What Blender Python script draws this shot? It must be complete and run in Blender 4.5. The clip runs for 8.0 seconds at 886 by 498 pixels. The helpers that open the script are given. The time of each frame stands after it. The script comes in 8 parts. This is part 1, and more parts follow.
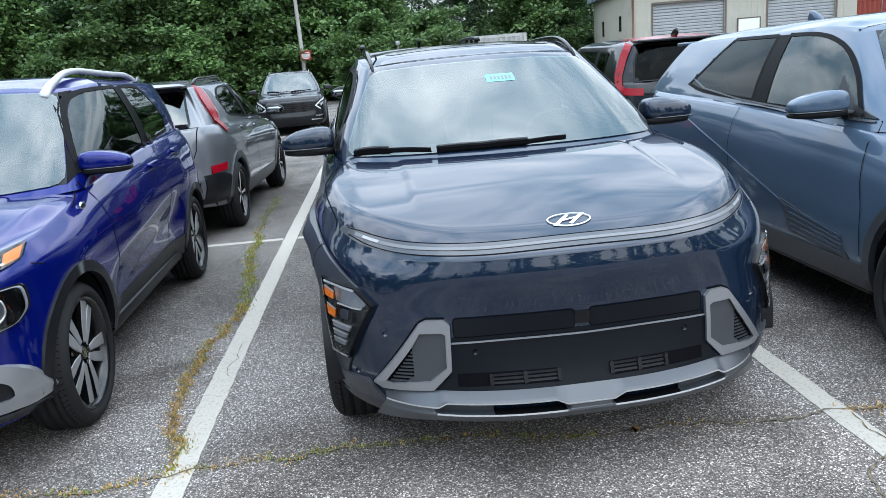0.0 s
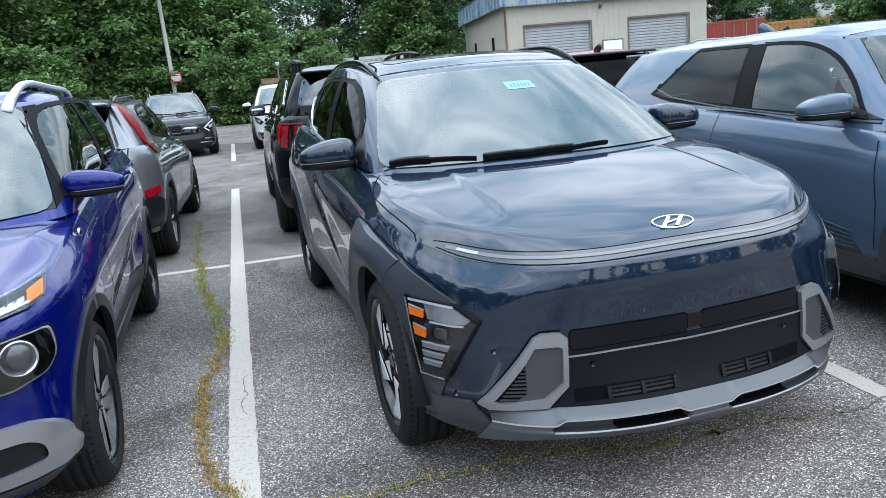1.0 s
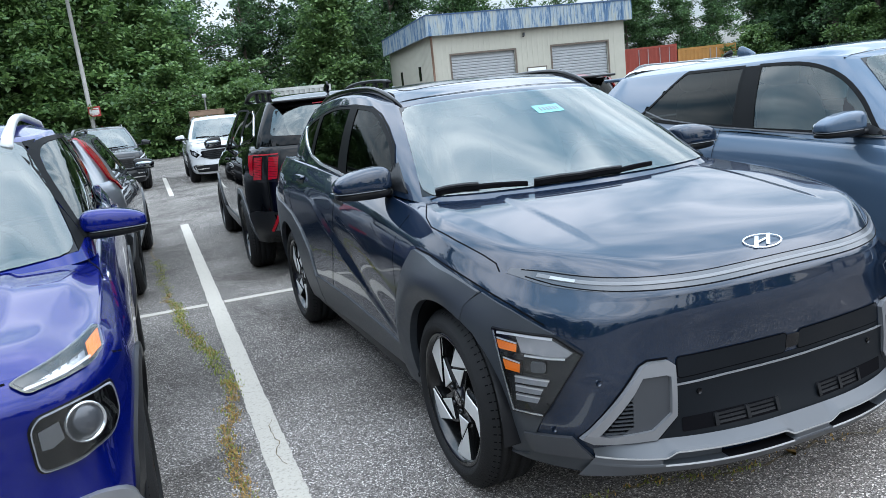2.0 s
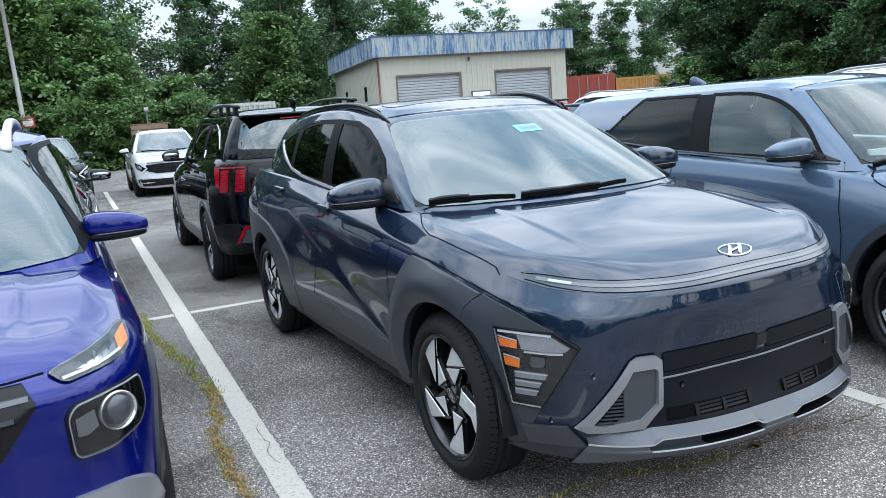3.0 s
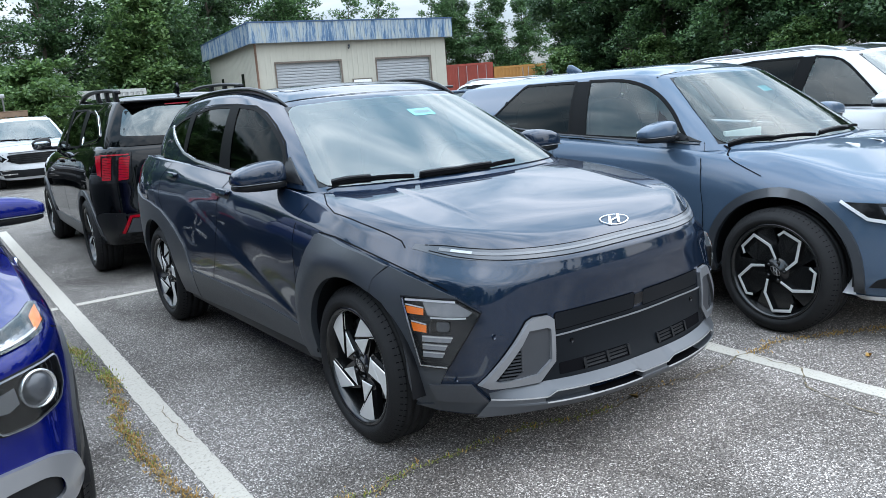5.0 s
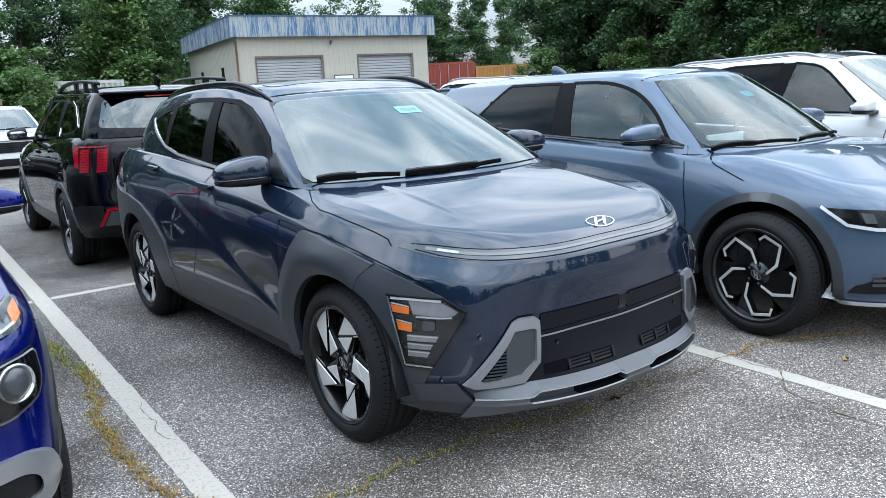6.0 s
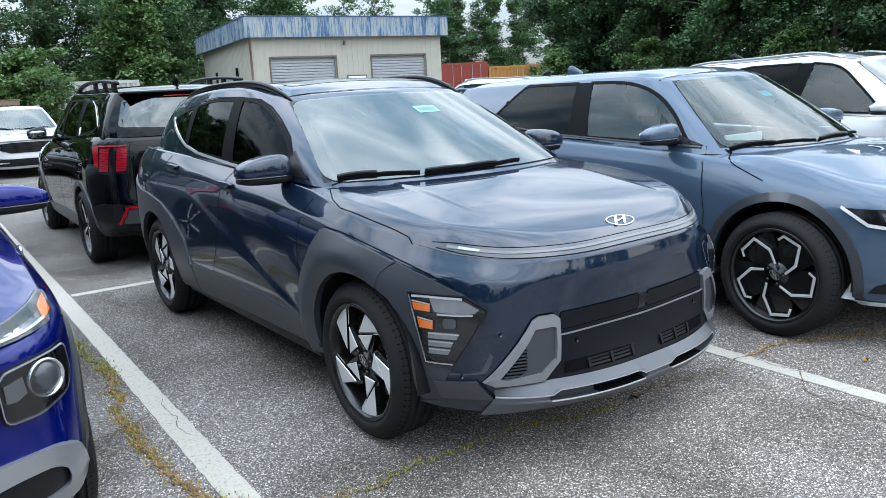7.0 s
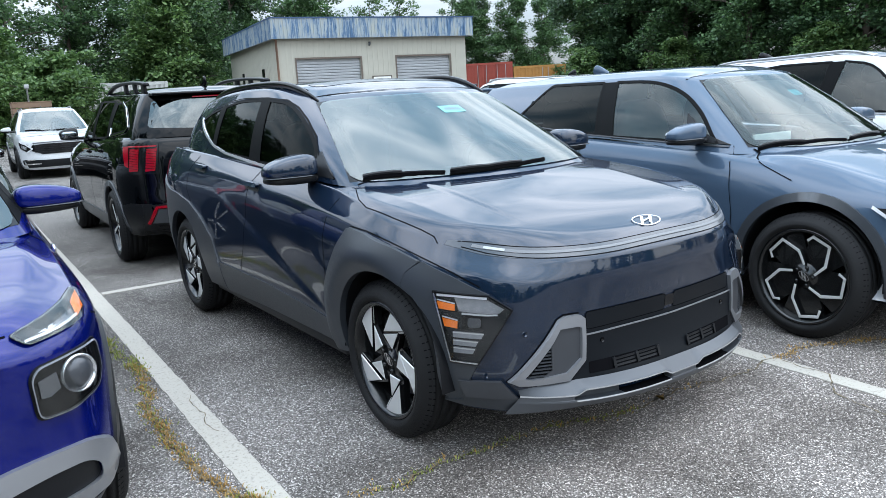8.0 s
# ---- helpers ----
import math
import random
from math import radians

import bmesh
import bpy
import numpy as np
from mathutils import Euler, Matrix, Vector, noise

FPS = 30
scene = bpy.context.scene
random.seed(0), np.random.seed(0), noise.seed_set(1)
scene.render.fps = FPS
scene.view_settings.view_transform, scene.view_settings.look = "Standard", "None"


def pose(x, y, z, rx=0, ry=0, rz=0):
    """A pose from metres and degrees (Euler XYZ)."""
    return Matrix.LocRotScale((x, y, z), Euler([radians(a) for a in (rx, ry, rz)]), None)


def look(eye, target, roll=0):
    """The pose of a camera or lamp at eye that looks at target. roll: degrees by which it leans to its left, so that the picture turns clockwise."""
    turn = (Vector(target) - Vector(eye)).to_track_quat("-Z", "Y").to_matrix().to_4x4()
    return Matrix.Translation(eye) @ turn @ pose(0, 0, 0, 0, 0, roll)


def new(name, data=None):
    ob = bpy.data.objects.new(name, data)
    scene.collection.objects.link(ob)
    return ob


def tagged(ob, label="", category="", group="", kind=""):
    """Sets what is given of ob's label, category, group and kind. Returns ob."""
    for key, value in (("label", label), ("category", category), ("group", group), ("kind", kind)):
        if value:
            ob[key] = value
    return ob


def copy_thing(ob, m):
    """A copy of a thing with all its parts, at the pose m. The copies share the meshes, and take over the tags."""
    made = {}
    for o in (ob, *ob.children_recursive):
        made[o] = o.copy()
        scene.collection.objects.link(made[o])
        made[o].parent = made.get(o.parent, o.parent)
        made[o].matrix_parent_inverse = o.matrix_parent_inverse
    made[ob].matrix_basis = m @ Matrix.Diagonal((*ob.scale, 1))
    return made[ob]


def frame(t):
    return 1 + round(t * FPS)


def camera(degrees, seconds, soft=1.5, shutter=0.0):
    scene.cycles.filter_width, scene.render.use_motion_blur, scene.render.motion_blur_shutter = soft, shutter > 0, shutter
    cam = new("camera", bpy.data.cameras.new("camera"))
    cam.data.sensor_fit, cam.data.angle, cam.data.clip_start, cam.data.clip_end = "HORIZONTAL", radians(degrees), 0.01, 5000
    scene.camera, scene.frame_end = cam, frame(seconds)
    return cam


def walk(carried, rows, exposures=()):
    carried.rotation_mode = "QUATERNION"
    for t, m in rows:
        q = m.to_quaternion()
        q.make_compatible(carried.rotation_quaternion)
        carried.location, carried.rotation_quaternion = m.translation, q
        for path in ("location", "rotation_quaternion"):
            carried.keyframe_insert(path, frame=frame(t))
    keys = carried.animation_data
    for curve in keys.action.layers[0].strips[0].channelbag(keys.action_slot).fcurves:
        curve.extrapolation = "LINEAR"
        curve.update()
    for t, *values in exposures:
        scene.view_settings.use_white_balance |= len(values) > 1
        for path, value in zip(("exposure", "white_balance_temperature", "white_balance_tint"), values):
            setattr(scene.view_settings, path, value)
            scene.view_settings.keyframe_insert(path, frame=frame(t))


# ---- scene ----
cam = camera(61.2, 8.0, soft=0.75)
PATH = [
    (0, (-0.677, -3.007, 1.423), (-0.48, -1.074, 0.95), -4.6),
    (0.5, (-1.058, -2.876, 1.415), (-0.653, -0.975, 0.94), -4.4),
    (1, (-1.386, -2.702, 1.414), (-0.853, -0.827, 0.968), -5.0),
    (1.5, (-1.663, -2.473, 1.45), (-1.028, -0.624, 1.03), -6.2),
    (1.7, (-1.73, -2.406, 1.445), (-1.057, -0.567, 1.036), -6.3),
    (2.8, (-2.091, -2.417, 1.448), (-1.226, -0.649, 1.09), -4.4),
    (3, (-2.12, -2.483, 1.443), (-1.234, -0.725, 1.091), -4.3),
    (3.5, (-2.179, -2.638, 1.447), (-1.239, -0.91, 1.085), -4.5),
    (4, (-2.225, -2.656, 1.436), (-1.222, -0.967, 1.059), -4.8),
    (4.5, (-2.275, -2.628, 1.433), (-1.198, -0.989, 1.038), -4.7),
    (5, (-2.285, -2.598, 1.43), (-1.144, -1.007, 1.026), -4.2),
    (6.5, (-2.319, -2.565, 1.432), (-1.129, -1.012, 1.019), -2.8),
    (7, (-2.339, -2.563, 1.428), (-1.177, -0.987, 1.019), -2.9),
    (7.5, (-2.348, -2.565, 1.427), (-1.216, -0.967, 1.02), -3.0),
    (8, (-2.348, -2.569, 1.427), (-1.238, -0.955, 1.022), -3.1),
]
walk(cam, [(t, look(eye, target, roll)) for t, eye, target, roll in PATH], exposures=[(0.0, 0.57)])

# ---- sky, sun ----
from mathutils.bvhtree import BVHTree

SUN_ELEV, SUN_TURN = 50.0, 145.0


def build_world():
    w = bpy.data.worlds.new("overcast_sky")
    scene.world = w
    w.use_nodes = True
    nt = w.node_tree
    nt.nodes.clear()
    N, K = nt.nodes.new, nt.links.new
    sky = N("ShaderNodeTexSky")
    sky.sky_type = "NISHITA"
    sky.sun_disc = False
    sky.sun_elevation, sky.sun_rotation = radians(SUN_ELEV), radians(SUN_TURN)
    co = N("ShaderNodeTexCoord")
    sep = N("ShaderNodeSeparateXYZ")
    K(co.outputs["Generated"], sep.inputs[0])
    # flat cloud layer: direction divided by its height
    add = N("ShaderNodeMath"); add.operation = "ADD"; add.inputs[1].default_value = 0.22
    K(sep.outputs["Z"], add.inputs[0])
    mx = N("ShaderNodeMath"); mx.operation = "MAXIMUM"; mx.inputs[1].default_value = 0.08
    K(add.outputs[0], mx.inputs[0])
    dx = N("ShaderNodeMath"); dx.operation = "DIVIDE"
    dy = N("ShaderNodeMath"); dy.operation = "DIVIDE"
    K(sep.outputs["X"], dx.inputs[0]); K(mx.outputs[0], dx.inputs[1])
    K(sep.outputs["Y"], dy.inputs[0]); K(mx.outputs[0], dy.inputs[1])
    com = N("ShaderNodeCombineXYZ")
    K(dx.outputs[0], com.inputs[0]); K(dy.outputs[0], com.inputs[1])
    n1 = N("ShaderNodeTexNoise")
    n1.inputs["Scale"].default_value, n1.inputs["Detail"].default_value = 2.0, 3.6
    n1.inputs["Roughness"].default_value, n1.inputs["Distortion"].default_value = 0.56, 0.8
    K(com.outputs[0], n1.inputs["Vector"])
    ramp = N("ShaderNodeValToRGB")
    ramp.color_ramp.elements[0].position, ramp.color_ramp.elements[0].color = 0.37, (0.34, 0.52, 0.70, 1)
    ramp.color_ramp.elements[1].position, ramp.color_ramp.elements[1].color = 0.62, (1.16, 1.27, 1.42, 1)
    K(n1.outputs["Fac"], ramp.inputs["Fac"])
    # overcast: brighter overhead
    grad = N("ShaderNodeMapRange")
    grad.inputs["From Min"].default_value, grad.inputs["From Max"].default_value = 0.0, 0.9
    grad.inputs["To Min"].default_value, grad.inputs["To Max"].default_value = 0.8, 31.0
    zp = N("ShaderNodeMath"); zp.operation = "POWER"; zp.inputs[1].default_value = 0.75
    zm = N("ShaderNodeMath"); zm.operation = "MAXIMUM"; zm.inputs[1].default_value = 0.0
    K(sep.outputs["Z"], zm.inputs[0]); K(zm.outputs[0], zp.inputs[0])
    K(zp.outputs[0], grad.inputs["Value"])
    mul = N("ShaderNodeVectorMath"); mul.operation = "SCALE"
    low = N("ShaderNodeMapRange")
    low.inputs["From Min"].default_value, low.inputs["From Max"].default_value = 0.05, 0.50
    low.inputs["To Min"].default_value, low.inputs["To Max"].default_value = 0.80, 0.0
    K(sep.outputs["Z"], low.inputs["Value"])
    even = N("ShaderNodeMixRGB")
    even.inputs["Color2"].default_value = (0.80, 0.92, 1.04, 1)
    K(low.outputs[0], even.inputs["Fac"]); K(ramp.outputs["Color"], even.inputs["Color1"])
    K(even.outputs["Color"], mul.inputs[0]); K(grad.outputs[0], mul.inputs["Scale"])
    mix = N("ShaderNodeMixRGB")
    mix.inputs["Fac"].default_value = 0.80
    K(sky.outputs[0], mix.inputs["Color1"]); K(mul.outputs[0], mix.inputs["Color2"])
    bg = N("ShaderNodeBackground")
    bg.inputs["Strength"].default_value = 0.10
    K(mix.outputs[0], bg.inputs["Color"])
    out = N("ShaderNodeOutputWorld")
    K(bg.outputs[0], out.inputs["Surface"])
    sun = new("sun", bpy.data.lights.new("sun", "SUN"))
    sun.data.energy, sun.data.angle, sun.data.color = 1.0, radians(100), (0.98, 0.97, 0.95)
    a, e = radians(SUN_TURN), radians(SUN_ELEV)
    toward = Vector((math.sin(a) * math.cos(e), math.cos(a) * math.cos(e), math.sin(e)))
    sun.matrix_world = look(toward * 50, (0, 0, 0))


build_world()


# ---- materials ----
def nodes_of(name):
    m = bpy.data.materials.new(name)
    m.use_nodes = True
    nt = m.node_tree
    return m, nt, nt.nodes["Principled BSDF"]


def mat(name, color, rough=0.5, metal=0.0, vary=0.15, scale=8.0, bump=0.0, bscale=60.0, coat=0.0, rvary=0.1, ior=1.5):
    """A surface with colour and gloss that vary at two scales, and fine relief."""
    m, nt, b = nodes_of(name)
    N, K = nt.nodes.new, nt.links.new
    co = N("ShaderNodeTexCoord")
    n = N("ShaderNodeTexNoise")
    n.inputs["Scale"].default_value, n.inputs["Detail"].default_value = scale, 6
    K(co.outputs["Object"], n.inputs["Vector"])
    r = N("ShaderNodeMapRange")
    r.inputs["To Min"].default_value, r.inputs["To Max"].default_value = 1 - vary, 1 + vary
    K(n.outputs["Fac"], r.inputs["Value"])
    v = N("ShaderNodeVectorMath"); v.operation = "SCALE"
    v.inputs[0].default_value = color[:3]
    K(r.outputs[0], v.inputs["Scale"])
    K(v.outputs[0], b.inputs["Base Color"])
    r2 = N("ShaderNodeMapRange")
    r2.inputs["To Min"].default_value, r2.inputs["To Max"].default_value = max(0, rough * (1 - rvary)), min(1, rough * (1 + rvary))
    n2 = N("ShaderNodeTexNoise")
    n2.inputs["Scale"].default_value, n2.inputs["Detail"].default_value = scale * 5, 3
    K(co.outputs["Object"], n2.inputs["Vector"])
    K(n2.outputs["Fac"], r2.inputs["Value"]); K(r2.outputs[0], b.inputs["Roughness"])
    b.inputs["Metallic"].default_value = metal
    b.inputs["Coat Weight"].default_value = coat
    b.inputs["Coat Roughness"].default_value = 0.03
    b.inputs["IOR"].default_value = ior
    if bump:
        n3 = N("ShaderNodeTexNoise")
        n3.inputs["Scale"].default_value, n3.inputs["Detail"].default_value = bscale, 4
        K(co.outputs["Object"], n3.inputs["Vector"])
        bp = N("ShaderNodeBump")
        bp.inputs["Strength"].default_value, bp.inputs["Distance"].default_value = bump, 0.01
        K(n3.outputs["Fac"], bp.inputs["Height"]); K(bp.outputs[0], b.inputs["Normal"])
    return m


def paint(name, color, metal=0.55, rough=0.32, coat=1.5, spec=0.15):
    """Metallic clear-coated car paint with flake grain and faint dust."""
    m, nt, b = nodes_of(name)
    N, K = nt.nodes.new, nt.links.new
    co = N("ShaderNodeTexCoord")
    vo = N("ShaderNodeTexVoronoi")
    vo.inputs["Scale"].default_value = 900
    K(co.outputs["Object"], vo.inputs["Vector"])
    r = N("ShaderNodeMapRange")
    r.inputs["To Min"].default_value, r.inputs["To Max"].default_value = 0.8, 1.25
    K(vo.outputs["Distance"], r.inputs["Value"])
    v = N("ShaderNodeVectorMath"); v.operation = "SCALE"
    v.inputs[0].default_value = color[:3]
    K(r.outputs[0], v.inputs["Scale"])
    K(v.outputs[0], b.inputs["Base Color"])
    n = N("ShaderNodeTexNoise")
    n.inputs["Scale"].default_value, n.inputs["Detail"].default_value = 3.5, 8
    K(co.outputs["Object"], n.inputs["Vector"])
    r2 = N("ShaderNodeMapRange")
    r2.inputs["To Min"].default_value, r2.inputs["To Max"].default_value = 0.006, 0.028
    K(n.outputs["Fac"], r2.inputs["Value"]); K(r2.outputs[0], b.inputs["Coat Roughness"])
    b.inputs["Metallic"].default_value, b.inputs["Roughness"].default_value = metal, rough
    b.inputs["Coat Weight"].default_value, b.inputs["Coat IOR"].default_value = 1.0, coat
    b.inputs["Specular IOR Level"].default_value = spec
    b.inputs["Specular Tint"].default_value = (0.30, 0.34, 0.42, 1)
    return m


def glass(name, tint, ior=1.6):
    """Thin tinted sheet: clear by its tint, with a mirror gloss that grows at flat angles."""
    m, nt, b = nodes_of(name)
    N, K = nt.nodes.new, nt.links.new
    nt.nodes.remove(b)
    tr = N("ShaderNodeBsdfTransparent"); tr.inputs["Color"].default_value = (*tint, 1)
    gl = N("ShaderNodeBsdfGlossy"); gl.inputs["Roughness"].default_value = 0.015
    gl.inputs["Color"].default_value = (0.95, 1.0, 0.98, 1)
    fr = N("ShaderNodeFresnel"); fr.inputs["IOR"].default_value = ior
    mx = N("ShaderNodeMixShader")
    K(fr.outputs[0], mx.inputs["Fac"]); K(tr.outputs[0], mx.inputs[1]); K(gl.outputs[0], mx.inputs[2])
    K(mx.outputs[0], nt.nodes["Material Output"].inputs["Surface"])
    return m


M = dict(
    navy=paint("navy_metallic_paint", (0.0064, 0.0155, 0.0345), 0.42, 0.38, 1.64, 0.08),
    royal=paint("royal_blue_paint", (0.001, 0.0055, 0.115), 0.4, 0.26, 1.46, 0.08),
    steel=paint("steel_blue_paint", (0.054, 0.085, 0.130), 0.25, 0.36, 1.48),
    grey=paint("grey_metallic_paint", (0.15, 0.158, 0.17), 0.6, 0.33),
    black=paint("black_paint", (0.0008, 0.0011, 0.0018), 0.0, 0.3, 1.36, 0.0),
    white=paint("white_paint", (0.50, 0.51, 0.52), 0.0, 0.35),
    darkgrey=paint("dark_grey_paint", (0.016, 0.017, 0.019), 0.5, 0.35, 1.4),
    clad=mat("dark_grey_cladding", (0.0290, 0.0335, 0.0400), 0.38, 0.0, 0.12, 12, 0.06, 500, ior=1.58),
    grille=mat("satin_black_grille", (0.0040, 0.0056, 0.0080), 0.44, 0.0, 0.10, 14, 0.03, 400, ior=1.27),
    plastic=mat("black_plastic", (0.007, 0.0075, 0.009), 0.38, 0.0, 0.15, 14, 0.05, 400, ior=1.34),
    gloss=mat("gloss_black", (0.006, 0.006, 0.007), 0.12, 0.0, 0.1, 9, coat=0.0, ior=1.34),
    trim=mat("black_window_trim", (0.008, 0.0085, 0.009), 0.42, 0.0, 0.1, 9, ior=1.10),
    seam=mat("panel_gap", (0.004, 0.004, 0.005), 0.8, ior=1.12),
    silver=mat("satin_silver_paint", (0.082, 0.086, 0.094), 0.36, 0.45, 0.04, 12, rvary=0.03),
    greyinsert=mat("satin_grey_and_shaded_trim", (0.060, 0.063, 0.070), 0.36, 0.3, 0.04, 12, rvary=0.03),
    insert=mat("silver_and_lit_insert_paint", (0.28, 0.285, 0.30), 0.30, 0.6, 0.04, 12, rvary=0.03),
    brightedge=mat("bright_silver_edge", (0.25, 0.255, 0.27), 0.30, 0.4, 0.04, 12, rvary=0.03),
    chrome=mat("bright_chrome", (0.78, 0.79, 0.80), 0.10, 1.0, 0.04, 20),
    satin=mat("satin_trim_and_highlight", (0.62, 0.63, 0.64), 0.22, 0.6, 0.04, 20),
    machined=mat("machined_alloy", (0.66, 0.66, 0.65), 0.38, 0.45, 0.06, 30),
    rim=mat("dark_alloy", (0.006, 0.0065, 0.007), 0.25, 0.2, 0.1, 20, coat=0.3),
    darkalloy=mat("satin_dark_alloy", (0.27, 0.273, 0.28), 0.34, 0.4, 0.08, 20),
    alloy=mat("grey_alloy", (0.40, 0.405, 0.41), 0.36, 0.6, 0.08, 20),
    tyre=mat("tyre_rubber", (0.012, 0.012, 0.0125), 0.66, 0.0, 0.25, 15, 0.25, 240, ior=1.3),
    disc=mat("brake_disc", (0.10, 0.098, 0.095), 0.35, 0.9, 0.2, 30),
    amber=mat("amber_lens", (0.95, 0.23, 0.018), 0.22, 0.0, 0.12, 60, coat=0.8),
    red=mat("red_lens", (0.26, 0.003, 0.011), 0.14, 0.0, 0.2, 30, coat=0.0, ior=1.35),
    lens=mat("lamp_reflector", (0.62, 0.64, 0.66), 0.16, 0.85, 0.3, 25, coat=0.8),
    pale=mat("pale_lamp_reflector", (0.30, 0.31, 0.34), 0.25, 0.2, 0.2, 40, coat=0.5),
    drl=mat("clear_lamp_bar", (0.68, 0.69, 0.71), 0.25, 0.2, 0.08, 40, coat=0.8),
    barline=mat("lamp_bar_line", (0.16, 0.165, 0.175), 0.4, 0.1, 0.08, 40),
    bar=mat("unlit_lamp_bar", (0.055, 0.06, 0.07), 0.3, 0.3, 0.08, 40, coat=0.6),
    dash=mat("dash_plastic", (0.020, 0.021, 0.022), 0.6, 0.0, 0.1, 10, 0.1, 300),
    seat=mat("seat_fabric", (0.045, 0.046, 0.05), 0.85, 0.0, 0.2, 30, 0.2, 400),
    paleseat=mat("pale_seat_leather", (0.42, 0.42, 0.41), 0.6, 0.0, 0.1, 20, 0.1, 300),
    paper=mat("white_paper", (0.8, 0.8, 0.78), 0.8, 0.0, 0.05),
    smokebed=mat("smoky_lamp_housing", (0.020, 0.022, 0.026), 0.22, 0.45, 0.3, 30),
    lampbed=mat("dark_chrome_lamp_bowl", (0.40, 0.415, 0.45), 0.20, 0.7, 0.35, 30),
    mirror=mat("mirror_glass", (0.30, 0.32, 0.34), 0.05, 1.0, 0.03, 20),
    rail=mat("pale_silver_paint", (0.46, 0.47, 0.48), 0.35, 0.2, 0.05, 12),
    cyan=mat("cyan_sticker", (0.15, 0.44, 0.46), 0.5, 0.0, 0.05),
    glass=glass("clear_glass", (0.60, 0.70, 0.68), 2.15),
    thinglass=glass("clear_windscreen_glass", (0.70, 0.80, 0.78), 1.62),
    tint=glass("privacy_glass", (0.06, 0.07, 0.07), 1.19),
    side=glass("side_glass", (0.50, 0.57, 0.56), 1.17),
    cover=glass("lamp_cover", (0.96, 0.965, 0.97), 1.55),
    rearglass=glass("reflecting_rear_glass", (0.10, 0.115, 0.115), 2.1),
    sky_side=glass("reflecting_side_glass", (0.30, 0.37, 0.35), 1.55),
    dusk=glass("dusky_side_glass", (0.15, 0.19, 0.18), 1.13),
)


# ---- mesh tools ----
def link_mesh(name, bm, material, parent=None, label="", smooth=True):
    me = bpy.data.meshes.new(name)
    bm.to_mesh(me)
    bm.free()
    for p in me.polygons:
        p.use_smooth = smooth
    for mt in material if isinstance(material, (list, tuple)) else [material]:
        me.materials.append(mt)
    ob = new(name, me)
    if parent is not None:
        ob.parent = parent
    if label:
        tagged(ob, label=label)
    return ob


def part(name, bm, material, parent, label="", smooth=True):
    return link_mesh(name, bm, material, parent, label, smooth)


def share(name, me, parent, m):
    ob = new(name, me)
    ob.parent = parent
    ob.matrix_basis = m
    return ob


def box(bm, x0, x1, y0, y1, z0, z1, bevel=0.0, segs=2):
    r = bmesh.ops.create_cube(bm, size=1.0, matrix=Matrix.Translation(((x0 + x1) / 2, (y0 + y1) / 2, (z0 + z1) / 2)) @ Matrix.Diagonal((x1 - x0, y1 - y0, z1 - z0, 1)))
    if bevel:
        es = list({e for v in r["verts"] for e in v.link_edges})
        bmesh.ops.bevel(bm, geom=es, offset=bevel, segments=segs, affect="EDGES", profile=0.6)
    return bm


def tube(bm, pts, radii, n=8, caps=True):
    """A round bar through points."""
    pts = [Vector(p) for p in pts]
    radii = radii if isinstance(radii, (list, tuple)) else [radii] * len(pts)
    rings = []
    for i, p in enumerate(pts):
        t = (pts[min(i + 1, len(pts) - 1)] - pts[max(i - 1, 0)]).normalized()
        a = t.cross(Vector((0, 0, 1)) if abs(t.z) < 0.9 else Vector((1, 0, 0))).normalized()
        b = t.cross(a)
        rings.append([bm.verts.new(p + (a * math.cos(q) + b * math.sin(q)) * radii[i]) for q in [2 * math.pi * k / n for k in range(n)]])
    for r0, r1 in zip(rings, rings[1:]):
        for k in range(n):
            bm.faces.new((r0[k], r0[(k + 1) % n], r1[(k + 1) % n], r1[k]))
    if caps:
        bm.faces.new(rings[0]); bm.faces.new(rings[-1][::-1])
    return bm


def revolve(bm, prof, n=56, axis="x"):
    """Turns a profile of (along, radius) points round the x axis."""
    rings = []
    for a, r in prof:
        rings.append([bm.verts.new((a, r * math.cos(q), r * math.sin(q))) for q in [2 * math.pi * k / n for k in range(n)]])
    for r0, r1 in zip(rings, rings[1:]):
        for k in range(n):
            bm.faces.new((r0[k], r1[k], r1[(k + 1) % n], r0[(k + 1) % n]))
    return bm


def plate(bm, poly, x0, x1, bevel=0.0):
    """A flat plate with its outline in the y, z plane, from x0 (outer) to x1."""
    f = bm.faces.new([bm.verts.new((x0, p[0], p[1])) for p in poly])
    r = bmesh.ops.extrude_face_region(bm, geom=[f])
    for v in [g for g in r["geom"] if isinstance(g, bmesh.types.BMVert)]:
        v.co.x = x1
    if bevel:
        bmesh.ops.bevel(bm, geom=list(f.edges), offset=bevel, segments=1, affect="EDGES")
    bmesh.ops.recalc_face_normals(bm, faces=bm.faces[:])
    return bm


